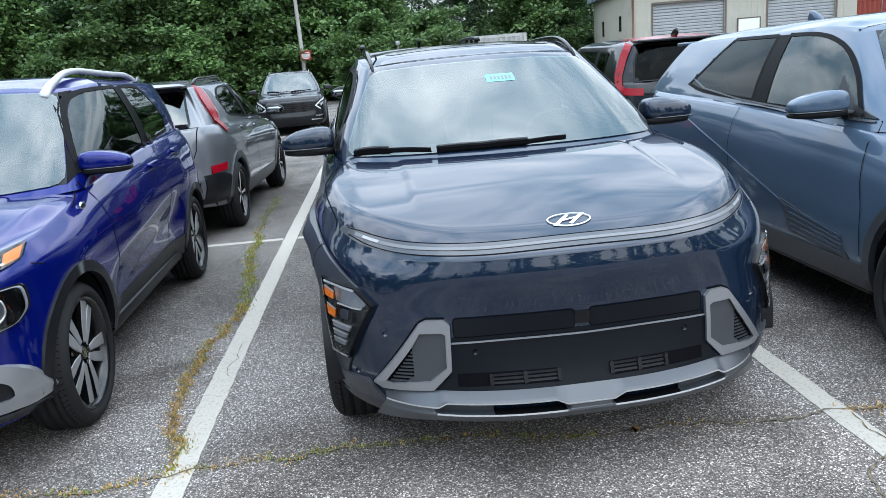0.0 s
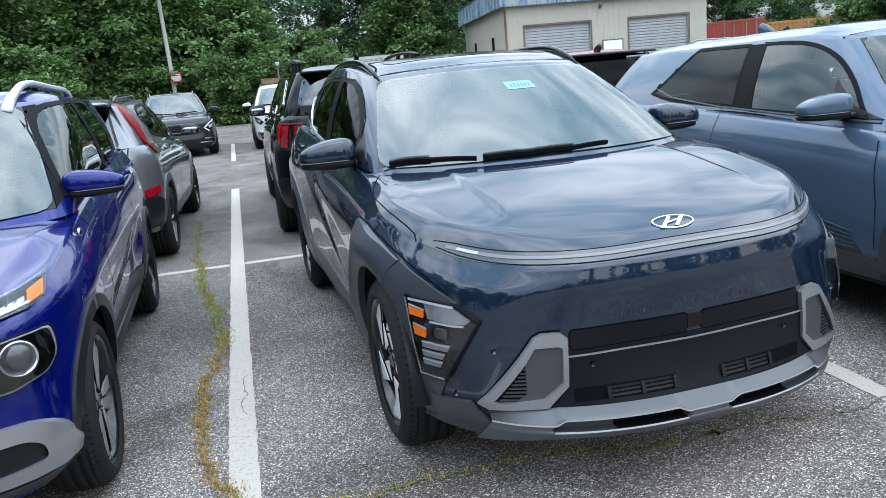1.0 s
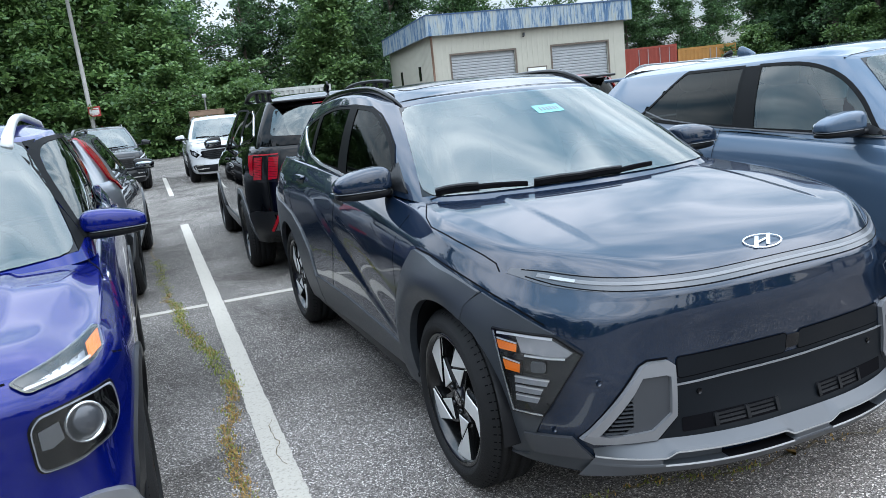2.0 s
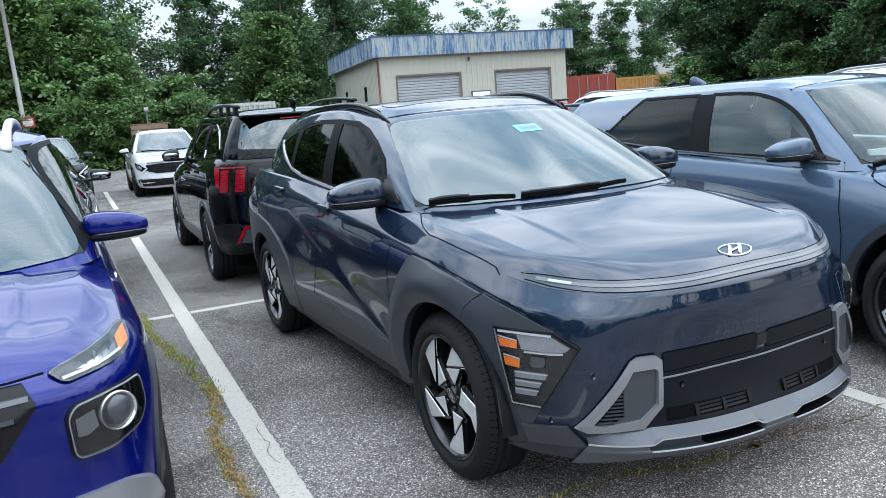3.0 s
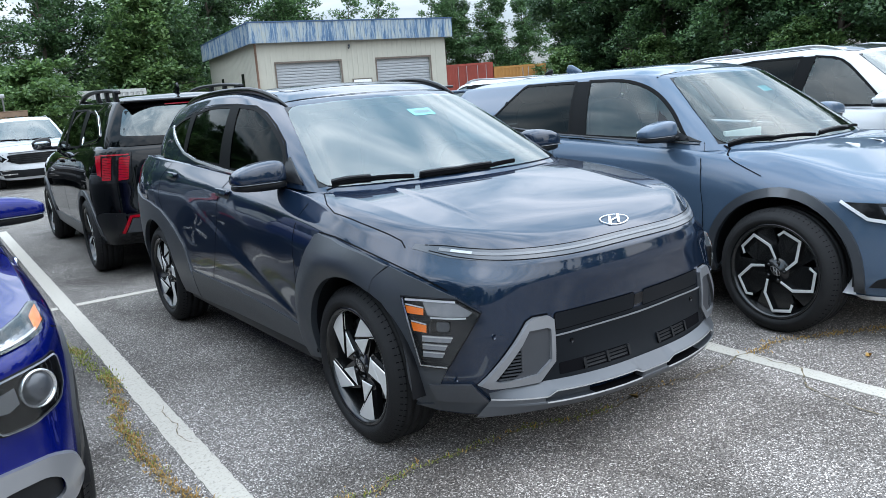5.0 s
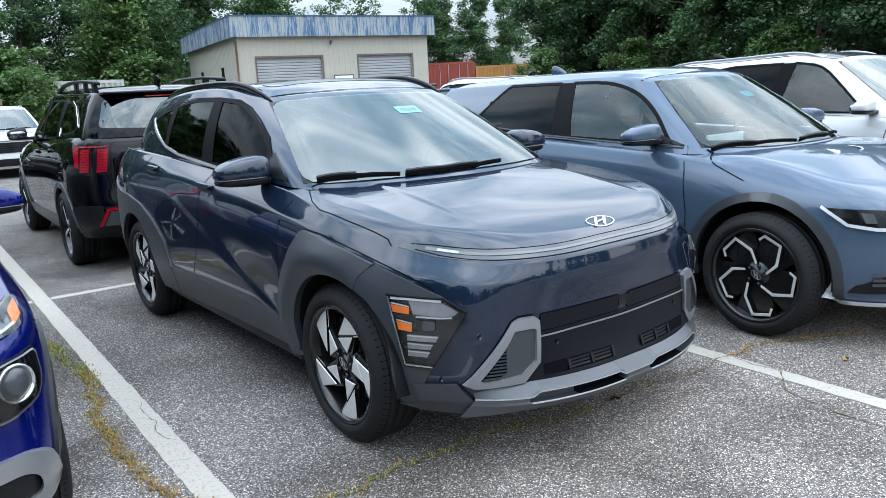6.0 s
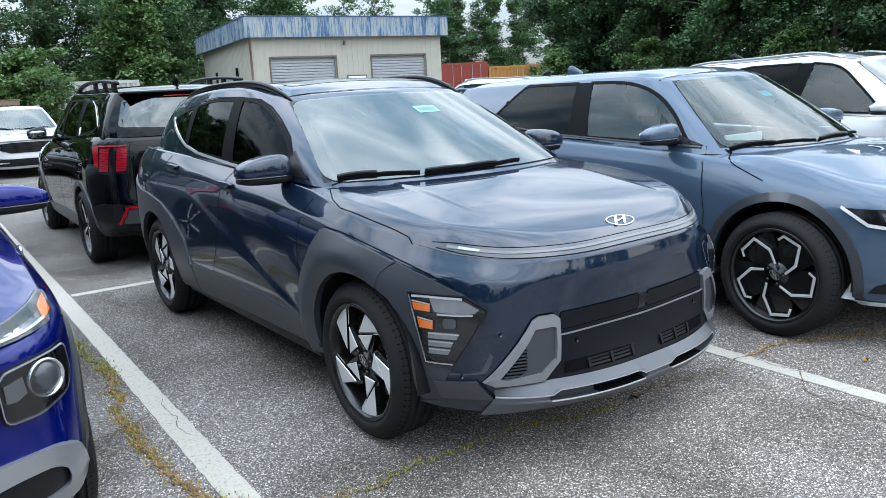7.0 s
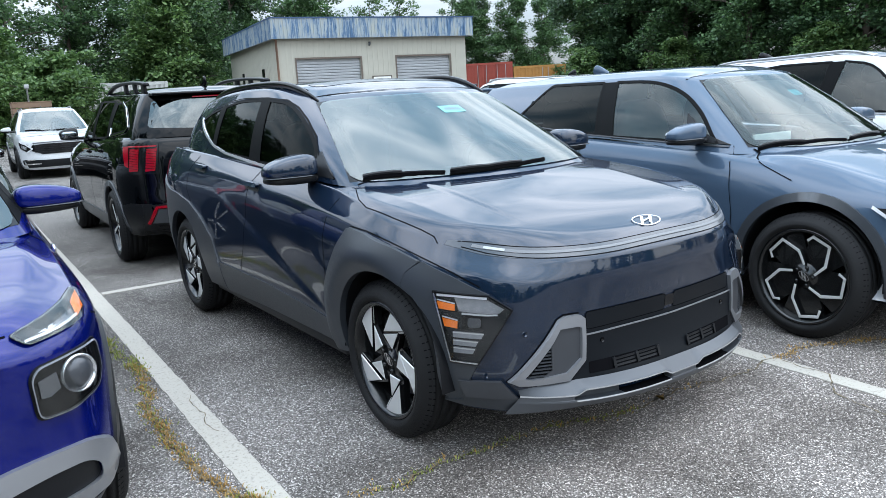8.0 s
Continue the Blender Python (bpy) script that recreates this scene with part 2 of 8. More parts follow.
def smooth_at(keys):
    """A smooth curve through (place, value) keys."""
    xs, ys = [k[0] for k in keys], [k[1] for k in keys]
    n = len(xs)
    sl = [(ys[i + 1] - ys[i]) / (xs[i + 1] - xs[i]) for i in range(n - 1)]
    tg = [sl[0]] + [0 if sl[i - 1] * sl[i] <= 0 else 2 * sl[i - 1] * sl[i] / (sl[i - 1] + sl[i]) for i in range(1, n - 1)] + [sl[-1]]

    def at(x):
        if x <= xs[0]:
            return ys[0]
        if x >= xs[-1]:
            return ys[-1]
        i = max(k for k in range(n - 1) if xs[k] <= x)
        h = xs[i + 1] - xs[i]
        t = (x - xs[i]) / h
        return ys[i] * (1 + 2 * t) * (1 - t) ** 2 + tg[i] * h * t * (1 - t) ** 2 + ys[i + 1] * t * t * (3 - 2 * t) - tg[i + 1] * h * t * t * (1 - t)
    return at


def catmull(rows, m):
    """m samples of a curve through rows, from the front's middle to the rear's; mirrored beyond both ends."""
    a = np.array(rows, float)
    first, last = a[1].copy(), a[-2].copy()
    first[0] *= -1
    last[0] *= -1
    p = np.vstack([first, a, last])
    out = []
    for u in np.linspace(0, len(rows) - 1, m):
        i = min(int(u), len(rows) - 2)
        t = u - i
        p0, p1, p2, p3 = p[i:i + 4]
        # soft tangents
        out.append(0.5 * (2 * p1 + (p2 - p0) * t + (2 * p0 - 5 * p1 + 4 * p2 - p3) * t * t + (3 * p1 - p0 - 3 * p2 + p3) * t ** 3))
    return np.array(out)


def inside(poly, a, b):
    hit = False
    for (x0, y0), (x1, y1) in zip(poly, poly[1:] + poly[:1]):
        if (y0 > b) != (y1 > b) and a < (x1 - x0) * (b - y0) / (y1 - y0) + x0:
            hit = not hit
    return hit


def rounded(poly, r=0.03, n=3):
    """The outline with its corners rounded."""
    out = []
    k = len(poly)
    for i in range(k):
        p, a, b = Vector(poly[i]), Vector(poly[i - 1]), Vector(poly[(i + 1) % k])
        da, db = (a - p), (b - p)
        q = min(r, da.length * 0.45, db.length * 0.45)
        s, e = p + da.normalized() * q, p + db.normalized() * q
        for j in range(n + 1):
            t = j / n
            out.append(tuple(s * (1 - t) ** 2 + p * 2 * t * (1 - t) + e * t * t))
    return out


def inset(poly, d):
    """The outline moved inwards by d (outwards: minus)."""
    n = len(poly)
    area = sum(poly[i][0] * poly[(i + 1) % n][1] - poly[(i + 1) % n][0] * poly[i][1] for i in range(n))
    sg = 1 if area > 0 else -1
    out = []
    for i in range(n):
        p, a, b = Vector(poly[i]), Vector(poly[i - 1]), Vector(poly[(i + 1) % n])
        e0, e1 = (p - a).normalized(), (b - p).normalized()
        n0, n1 = Vector((-e0.y, e0.x)) * sg, Vector((-e1.y, e1.x)) * sg
        m = (n0 + n1)
        m = m / max(m.dot(m) / 2, 0.35)
        out.append(tuple(p + m * d))
    return out


# ---- cars ----
LEVELS = (0.0, 0.12, 0.3, 0.5, 0.7, 0.87, 1.0)
DIRS = {"L": Vector((1, 0, 0)), "R": Vector((-1, 0, 0)), "F": Vector((0, 1, 0)), "B": Vector((0, -1, 0)), "T": Vector((0, 0, -1))}


class Car:
    def __init__(self, name, spec):
        self.root = new(name)
        self.root.empty_display_size = 0.3
        self.s = spec
        self.paint = M[spec["paint"]]
        self.shell()

    # body: plan contours stacked from sill to rim, a deck over them, and the cabin above
    def shell(self):
        s = self.s
        bm = bmesh.new()
        prof = s["prof"]
        flank, relief = s.get("flank"), s.get("relief")
        rows = [(x, y, zb, zr, *prof[k]) for x, y, zb, zr, k in s["outline"]]
        m = s.get("fine", 70)
        c = catmull(rows, m)
        tx, ty = np.gradient(c[:, 0]), np.gradient(c[:, 1])
        ln = np.hypot(tx, ty)
        nx, ny = ty / ln, -tx / ln
        nx[0], nx[-1] = 0, 0
        lv = np.linspace(0, 1, s.get("levels", 22))
        half = []
        for i in range(m):
            f = smooth_at(list(zip(LEVELS, c[i, 4:])))
            col = []
            for v in lv:
                z = c[i, 2] + (c[i, 3] - c[i, 2]) * v
                q = f(v) + (flank(c[i, 1], z) if flank else 0.0)
                col.append((c[i, 0] - nx[i] * q, c[i, 1] - ny[i] * q, z))
            half.append(col)
        ring = [(h, 1) for h in half] + [(h, -1) for h in half[-2:0:-1]]
        cols = [[bm.verts.new((p[0] * sg, p[1], p[2])) for p in h] for h, sg in ring]
        n = len(cols)
        for i in range(n):
            for j in range(len(lv) - 1):
                bm.faces.new((cols[i][j], cols[(i + 1) % n][j], cols[(i + 1) % n][j + 1], cols[i][j + 1]))
        # deck
        H0 = smooth_at(s["deck"])
        H = lambda y: sum(H0(y + q) for q in (-0.06, -0.03, 0, 0.03, 0.06)) / 5
        yc, crown, reach = s["yc"], s.get("crown", 0.03), s.get("reach", 0.2)
        w = max(p[0] for p in s["outline"])
        prev = [col[-1] for col in cols]
        rim = [v.co.copy() for v in prev]
        ks = [0.006 + 0.494 * (i / 40) ** 1.25 for i in range(41)] + [0.6, 0.72, 0.86] if "fine" in s else [0.012, 0.03, 0.055, 0.085, 0.125, 0.18, 0.26, 0.36, 0.5, 0.68, 0.86]
        for k in ks:
            cur = []
            for r in rim:
                cpt = Vector((0, yc, 0))
                flat = Vector((r.x, r.y, 0))
                p = flat.lerp(cpt, k)
                d = (p - flat).length
                b = 1 - (1 - min(d / reach, 1)) ** 2.2
                z = r.z * (1 - b) + (H(p.y) - crown * (p.x / w) ** 2 + (relief(p.x, p.y) if relief else 0.0)) * b
                cur.append(bm.verts.new((p.x, p.y, z)))
            for i in range(n):
                bm.faces.new((prev[i], prev[(i + 1) % n], cur[(i + 1) % n], cur[i]))
            prev = cur
        bm.faces.new(prev)
        # cabin
        base = catmull(s["cab_base"], m)
        top = catmull(s["cab_top"], m)
        tx, ty = np.gradient(base[:, 0]), np.gradient(base[:, 1])
        ln = np.hypot(tx, ty) + 1e-6
        nx, ny = ty / ln, -tx / ln
        nx[0], nx[-1] = 0, 0
        cv = np.linspace(0, 1, s.get("cab_rows", 20))
        bulge = s.get("bulge", 0.02)
        half = []
        for i in range(m):
            col = []
            for v in cv:
                q = 4 * v * (1 - v) * bulge
                p = base[i] * (1 - v) + top[i] * v
                col.append((p[0] + nx[i] * q, p[1] + ny[i] * q, p[2]))
            half.append(col)
        ring = [(h, 1) for h in half] + [(h, -1) for h in half[-2:0:-1]]
        cols = [[bm.verts.new((p[0] * sg, p[1], p[2])) for p in h] for h, sg in ring]
        n = len(cols)
        cabin = []
        for i in range(n):
            for j in range(len(cv) - 1):
                cabin.append(bm.faces.new((cols[i][j], cols[(i + 1) % n][j], cols[(i + 1) % n][j + 1], cols[i][j + 1])))
        R = smooth_at(s["roof"])
        prev = [col[-1] for col in cols]
        rim = [v.co.copy() for v in prev]
        ym = (s["cab_top"][0][1] + s["cab_top"][-1][1]) / 2
        wt = max(p[0] for p in s["cab_top"])
        for k in (0.015, 0.04, 0.08, 0.13, 0.2, 0.3, 0.45, 0.65, 0.85):
            cur = []
            for r in rim:
                flat = Vector((r.x, r.y, 0))
                p = flat.lerp(Vector((0, ym, 0)), k)
                d = (p - flat).length
                b = 1 - (1 - min(d / 0.22, 1)) ** 2.0
                z = r.z * (1 - b) + (R(p.y) - 0.03 * (p.x / wt) ** 2) * b
                cur.append(bm.verts.new((p.x, p.y, z)))
            for i in range(n):
                bm.faces.new((prev[i], prev[(i + 1) % n], cur[(i + 1) % n], cur[i]))
            prev = cur
        bm.faces.new(prev)
        bmesh.ops.recalc_face_normals(bm, faces=bm.faces[:])
        self.tree = BVHTree.FromBMesh(bm)
        low = set(v for v in bm.verts if v.co.z < 0.93)
        # wheel openings
        for yw, zw, rr in s["arches"]:
            bm.verts.index_update()
            ins = set()
            for v in bm.verts:
                if abs(v.co.x) > 0.62 * w and v.co.z < 0.93 and v in low:
                    if math.hypot(v.co.y - yw, max(v.co.z - zw, 0)) < rr:
                        ins.add(v)
            dead = [f for f in bm.faces if all(v in ins for v in f.verts)]
            bmesh.ops.delete(bm, geom=dead, context="FACES")
            for v in list(bm.verts):
                if not v.link_faces:
                    bm.verts.remove(v)
                elif v in ins:
                    dy, dz = v.co.y - yw, max(v.co.z - zw, 0)
                    q = rr / max(math.hypot(dy, dz), 1e-4)
                    v.co.y = yw + dy * q
                    if v.co.z > zw:
                        v.co.z = zw + dz * q
        # the deck under the cabin and the openings of the windows
        dead = []
        cabin = set(f for f in cabin if f.is_valid)
        for f in bm.faces:
            q = f.calc_center_median()
            if f in cabin:
                for d, poly in s["openings"]:
                    if d == "S" and abs(f.normal.x) > 0.45 and inside(poly, q.y, q.z):
                        dead.append(f); break
                    if d == "F" and f.normal.y < -0.2 and inside(poly, q.x, q.z):
                        dead.append(f); break
                    if d == "B" and f.normal.y > 0.2 and inside(poly, q.x, q.z):
                        dead.append(f); break
            elif f.normal.z > 0.5 and q.z > 0.75 and q.z < s["cab_top"][2][2] - 0.15 and self.under_cabin(q):
                dead.append(f)
        bmesh.ops.delete(bm, geom=dead, context="FACES")
        self.body = part("body", bm, self.paint, self.root)

    def under_cabin(self, q):
        b = self.s["cab_base"]
        ok = inside([(p[0], p[1]) for p in b] + [(-p[0], p[1]) for p in b[-2:0:-1]], q.x * 1.12, q.y)
        return ok and q.y > b[0][1] + 0.3

    def drop(self, p, d, off):
        """The place on the body that a point meets along d, set off outwards."""
        o = Vector(p) - d * 6
        hit, nrm, _, _ = self.tree.ray_cast(o, d)
        if hit is None:
            hit, nrm, _, _ = self.tree.find_nearest(Vector(p))
        if nrm.dot(d) > 0:
            nrm = -nrm
        return hit + (nrm * 0.5 - d * 0.5).normalized() * off

    def frame3(self, d, pts):
        """Points of an outline: 3D as they are, or in the plane that d looks at."""
        if len(pts[0]) == 3:
            return [Vector(p) for p in pts]
        c = self.s["mid"]
        if abs(d.x) > 0.9:
            return [Vector((-d.x, p[0], p[1])) for p in pts]
        if abs(d.y) > 0.9:
            return [Vector((p[0], c - 3 * d.y, p[1])) for p in pts]
        return [Vector((p[0], p[1], 3)) for p in pts]

    def patch(self, name, polys, d, material, off=0.004, thick=0.012, step=0.06, parent=None, label="", mirror=True, smooth=True, lift=None):
        """Panels cut to an outline and laid onto the body, with a thickness. polys: outlines that make up one panel."""
        d = (DIRS[d] if isinstance(d, str) else Vector(d)).normalized()
        u = d.cross(Vector((0, 0, 1)))
        u = Vector((1, 0, 0)) if u.length < 0.1 else u.normalized()
        w = u.cross(d).normalized()
        bm = bmesh.new()
        for poly in polys:
            pts = self.frame3(d, poly)
            flat = [(p.dot(u), p.dot(w)) for p in pts]
            f = [bm.verts.new((a, b, 0)) for a, b in flat]
            bm.faces.new(f)
        bmesh.ops.remove_doubles(bm, verts=bm.verts[:], dist=0.0008)
        for ax in (0, 1):
            lo, hi = min(v.co[ax] for v in bm.verts), max(v.co[ax] for v in bm.verts)
            k = int((hi - lo) / step)
            for i in range(1, k + 1):
                co, no = [0, 0, 0], [0, 0, 0]
                co[ax], no[ax] = lo + i * (hi - lo) / (k + 1), 1
                bmesh.ops.bisect_plane(bm, geom=bm.verts[:] + bm.edges[:] + bm.faces[:], plane_co=co, plane_no=no)
        bmesh.ops.triangulate(bm, faces=[f for f in bm.faces if len(f.verts) > 4])
        for v in bm.verts:
            v.co = self.drop(u * v.co.x + w * v.co.y, d, off)
            if lift:
                v.co -= d * lift(v.co)
        bmesh.ops.recalc_face_normals(bm, faces=bm.faces[:])
        if bm.faces and sum(f.normal.dot(d) * f.calc_area() for f in bm.faces) > 0:
            bmesh.ops.reverse_faces(bm, faces=bm.faces[:])
        if thick:
            edges = [e for e in bm.edges if len(e.link_faces) == 1]
            r = bmesh.ops.extrude_edge_only(bm, edges=edges)
            for v in [g for g in r["geom"] if isinstance(g, bmesh.types.BMVert)]:
                v.co += d * thick
            for e in edges:
                e.smooth = False
        other = None
        if mirror:
            b2 = bm.copy()
            for v in b2.verts:
                v.co.x *= -1
            bmesh.ops.reverse_faces(b2, faces=b2.faces[:])
            p2 = parent[1] if isinstance(parent, tuple) else parent
            other = part(name, b2, material, p2 or self.root, label, smooth)
        p1 = parent[0] if isinstance(parent, tuple) else parent
        one = part(name, bm, material, p1 or self.root, label, smooth)
        return (one, other) if mirror else one

    def strip(self, name, line, d, width, material, off=0.004, thick=0.006, parent=None, label="", mirror=True, closed=False):
        """A narrow band along a line on the body: a panel gap, a moulding, a lamp bar."""
        d = (DIRS[d] if isinstance(d, str) else Vector(d)).normalized()
        pts = self.frame3(d, line)
        u = d.cross(Vector((0, 0, 1)))
        u = Vector((1, 0, 0)) if u.length < 0.1 else u.normalized()
        w = u.cross(d).normalized()
        dense = []
        for a, b in zip(pts, pts[1:]):
            k = max(1, int((b - a).length / 0.04))
            dense += [a.lerp(b, i / k) for i in range(k)]
        dense.append(pts[-1])
        flat = [Vector((p.dot(u), p.dot(w))) for p in dense]
        widths = width if callable(width) else (lambda t: width)
        bm = bmesh.new()
        rows = []
        for i, p in enumerate(flat):
            t = flat[min(i + 1, len(flat) - 1)] - flat[max(i - 1, 0)]
            t.normalize()
            nn = Vector((-t.y, t.x)) * widths(i / max(1, len(flat) - 1)) / 2
            rows.append([bm.verts.new(self.drop(u * q.x + w * q.y, d, off)) for q in (p - nn, p + nn)])
        for r0, r1 in zip(rows, rows[1:]):
            bm.faces.new((r0[0], r1[0], r1[1], r0[1]))
        bmesh.ops.recalc_face_normals(bm, faces=bm.faces[:])
        if sum(f.normal.dot(d) for f in bm.faces) > 0:
            bmesh.ops.reverse_faces(bm, faces=bm.faces[:])
        if thick:
            edges = [e for e in bm.edges if len(e.link_faces) == 1]
            r = bmesh.ops.extrude_edge_only(bm, edges=edges)
            for v in [g for g in r["geom"] if isinstance(g, bmesh.types.BMVert)]:
                v.co += d * thick
            for e in edges:
                e.smooth = False
        other = None
        if mirror:
            b2 = bm.copy()
            for v in b2.verts:
                v.co.x *= -1
            bmesh.ops.reverse_faces(b2, faces=b2.faces[:])
            other = part(name, b2, material, parent or self.root, label)
        one = part(name, bm, material, parent or self.root, label)
        return (one, other) if mirror else one

    def ring(self, name, outer, inner, d, material, **kw):
        k = len(outer)
        return self.patch(name, [[outer[i], outer[(i + 1) % k], inner[(i + 1) % k], inner[i]] for i in range(k)], d, material, **kw)

    def arch(self, name, yw, zw, r0, width, material, a0=-20, a1=200, off=0.012, label=""):
        """A wheel-arch moulding round a wheel, with a lip turned inwards."""
        wf = width if callable(width) else (lambda a: width)
        polys = []
        n = 26
        for i in range(n):
            q = [radians(a0 + (a1 - a0) * (i + k) / n) for k in (0, 1)]
            P = lambda a, r: (yw - math.cos(a) * r, zw + math.sin(a) * r)
            polys.append([P(q[0], r0), P(q[0], r0 + wf(math.degrees(q[0]))), P(q[1], r0 + wf(math.degrees(q[1]))), P(q[1], r0)])
        return self.patch(name, polys, "L", material, off=off, thick=0.03, step=0.5, label=label)

    def liners(self, depth=0.36):
        """Dark wheel wells and the floor pan."""
        w = max(p[0] for p in self.s["outline"])
        for yw, zw, rr in self.s["arches"]:
            for sg in (-1, 1):
                bm = bmesh.new()
                rows = []
                r = rr + 0.006
                for i in range(25):
                    a = math.pi * (i / 24 * 1.06 - 0.03)
                    y, z = yw - math.cos(a) * r, zw + math.sin(a) * r
                    rows.append([bm.verts.new((sg * (w - 0.035), y, z)), bm.verts.new((sg * (w - depth), y, z))])
                for r0, r1 in zip(rows, rows[1:]):
                    bm.faces.new((r0[0], r1[0], r1[1], r0[1]))
                bm.faces.new([r_[1] for r_ in rows])
                part("wheel_well", bm, M["plastic"], self.root)
        b = bmesh.new()
        ys = [p[1] for p in self.s["outline"]]
        box(b, -w + 0.42, w - 0.42, min(ys) + 0.12, max(ys) - 0.12, 0.22, 0.30, 0.02)
        a0, a1 = self.s["arches"][0], self.s["arches"][1]
        box(b, -w + 0.06, w - 0.06, a0[0] + a0[2] + 0.04, a1[0] - a1[2] - 0.04, 0.25, 0.32, 0.02)
        part("underbody", b, M["plastic"], self.root)


def superblob(bm, cx, cy, cz, rx, ry, rz, e=0.7, nu=24, nv=14, shear=None):
    """A rounded block (superellipsoid)."""
    f = lambda c: math.copysign(abs(c) ** e, c)
    rows = []
    for j in range(nv + 1):
        v = -math.pi / 2 + math.pi * j / nv
        row = []
        for i in range(nu):
            u = 2 * math.pi * i / nu
            x, y, z = f(math.cos(v)) * f(math.cos(u)), f(math.cos(v)) * f(math.sin(u)), f(math.sin(v))
            if shear:
                x, y, z = shear(x, y, z)
            row.append(bm.verts.new((cx + rx * x, cy + ry * y, cz + rz * z)))
        rows.append(row)
    for r0, r1 in zip(rows, rows[1:]):
        for i in range(nu):
            bm.faces.new((r0[i], r0[(i + 1) % nu], r1[(i + 1) % nu], r1[i]))
    bmesh.ops.remove_doubles(bm, verts=bm.verts[:], dist=0.0005)
    bmesh.ops.recalc_face_normals(bm, faces=bm.faces[:])
    return bm


def supple(poly, sharp=48):
    """An outline with soft curves between its points, but with its sharp corners kept."""
    n = len(poly)
    v = [Vector(p) for p in poly]
    bend = []
    for i in range(n):
        a, b = v[i] - v[i - 1], v[(i + 1) % n] - v[i]
        bend.append(abs(math.degrees(a.angle_signed(b))) > sharp)
    out = []
    for i in range(n):
        p0, p1, p2, p3 = v[i - 1], v[i], v[(i + 1) % n], v[(i + 2) % n]
        t1 = (p2 - p1) if bend[i] else (p2 - p0) / 2
        t2 = (p2 - p1) if bend[(i + 1) % n] else (p3 - p1) / 2
        if t1.length > (p2 - p1).length * 1.3:
            t1 *= (p2 - p1).length * 1.3 / t1.length
        if t2.length > (p2 - p1).length * 1.3:
            t2 *= (p2 - p1).length * 1.3 / t2.length
        k = 3 if (p2 - p1).length > 0.06 and not (bend[i] and bend[(i + 1) % n]) else 1
        for j in range(k):
            t = j / k
            q = p1 * (1 + 2 * t) * (1 - t) ** 2 + t1 * t * (1 - t) ** 2 + p2 * t * t * (3 - 2 * t) - t2 * t * t * (1 - t)
            out.append((q.x, q.y))
    return out


# wheels: built once for each kind with the outer side to -x, then shared
def rot2(p, a):
    c, s = math.cos(a), math.sin(a)
    return (p[0] * c - p[1] * s, p[0] * s + p[1] * c)


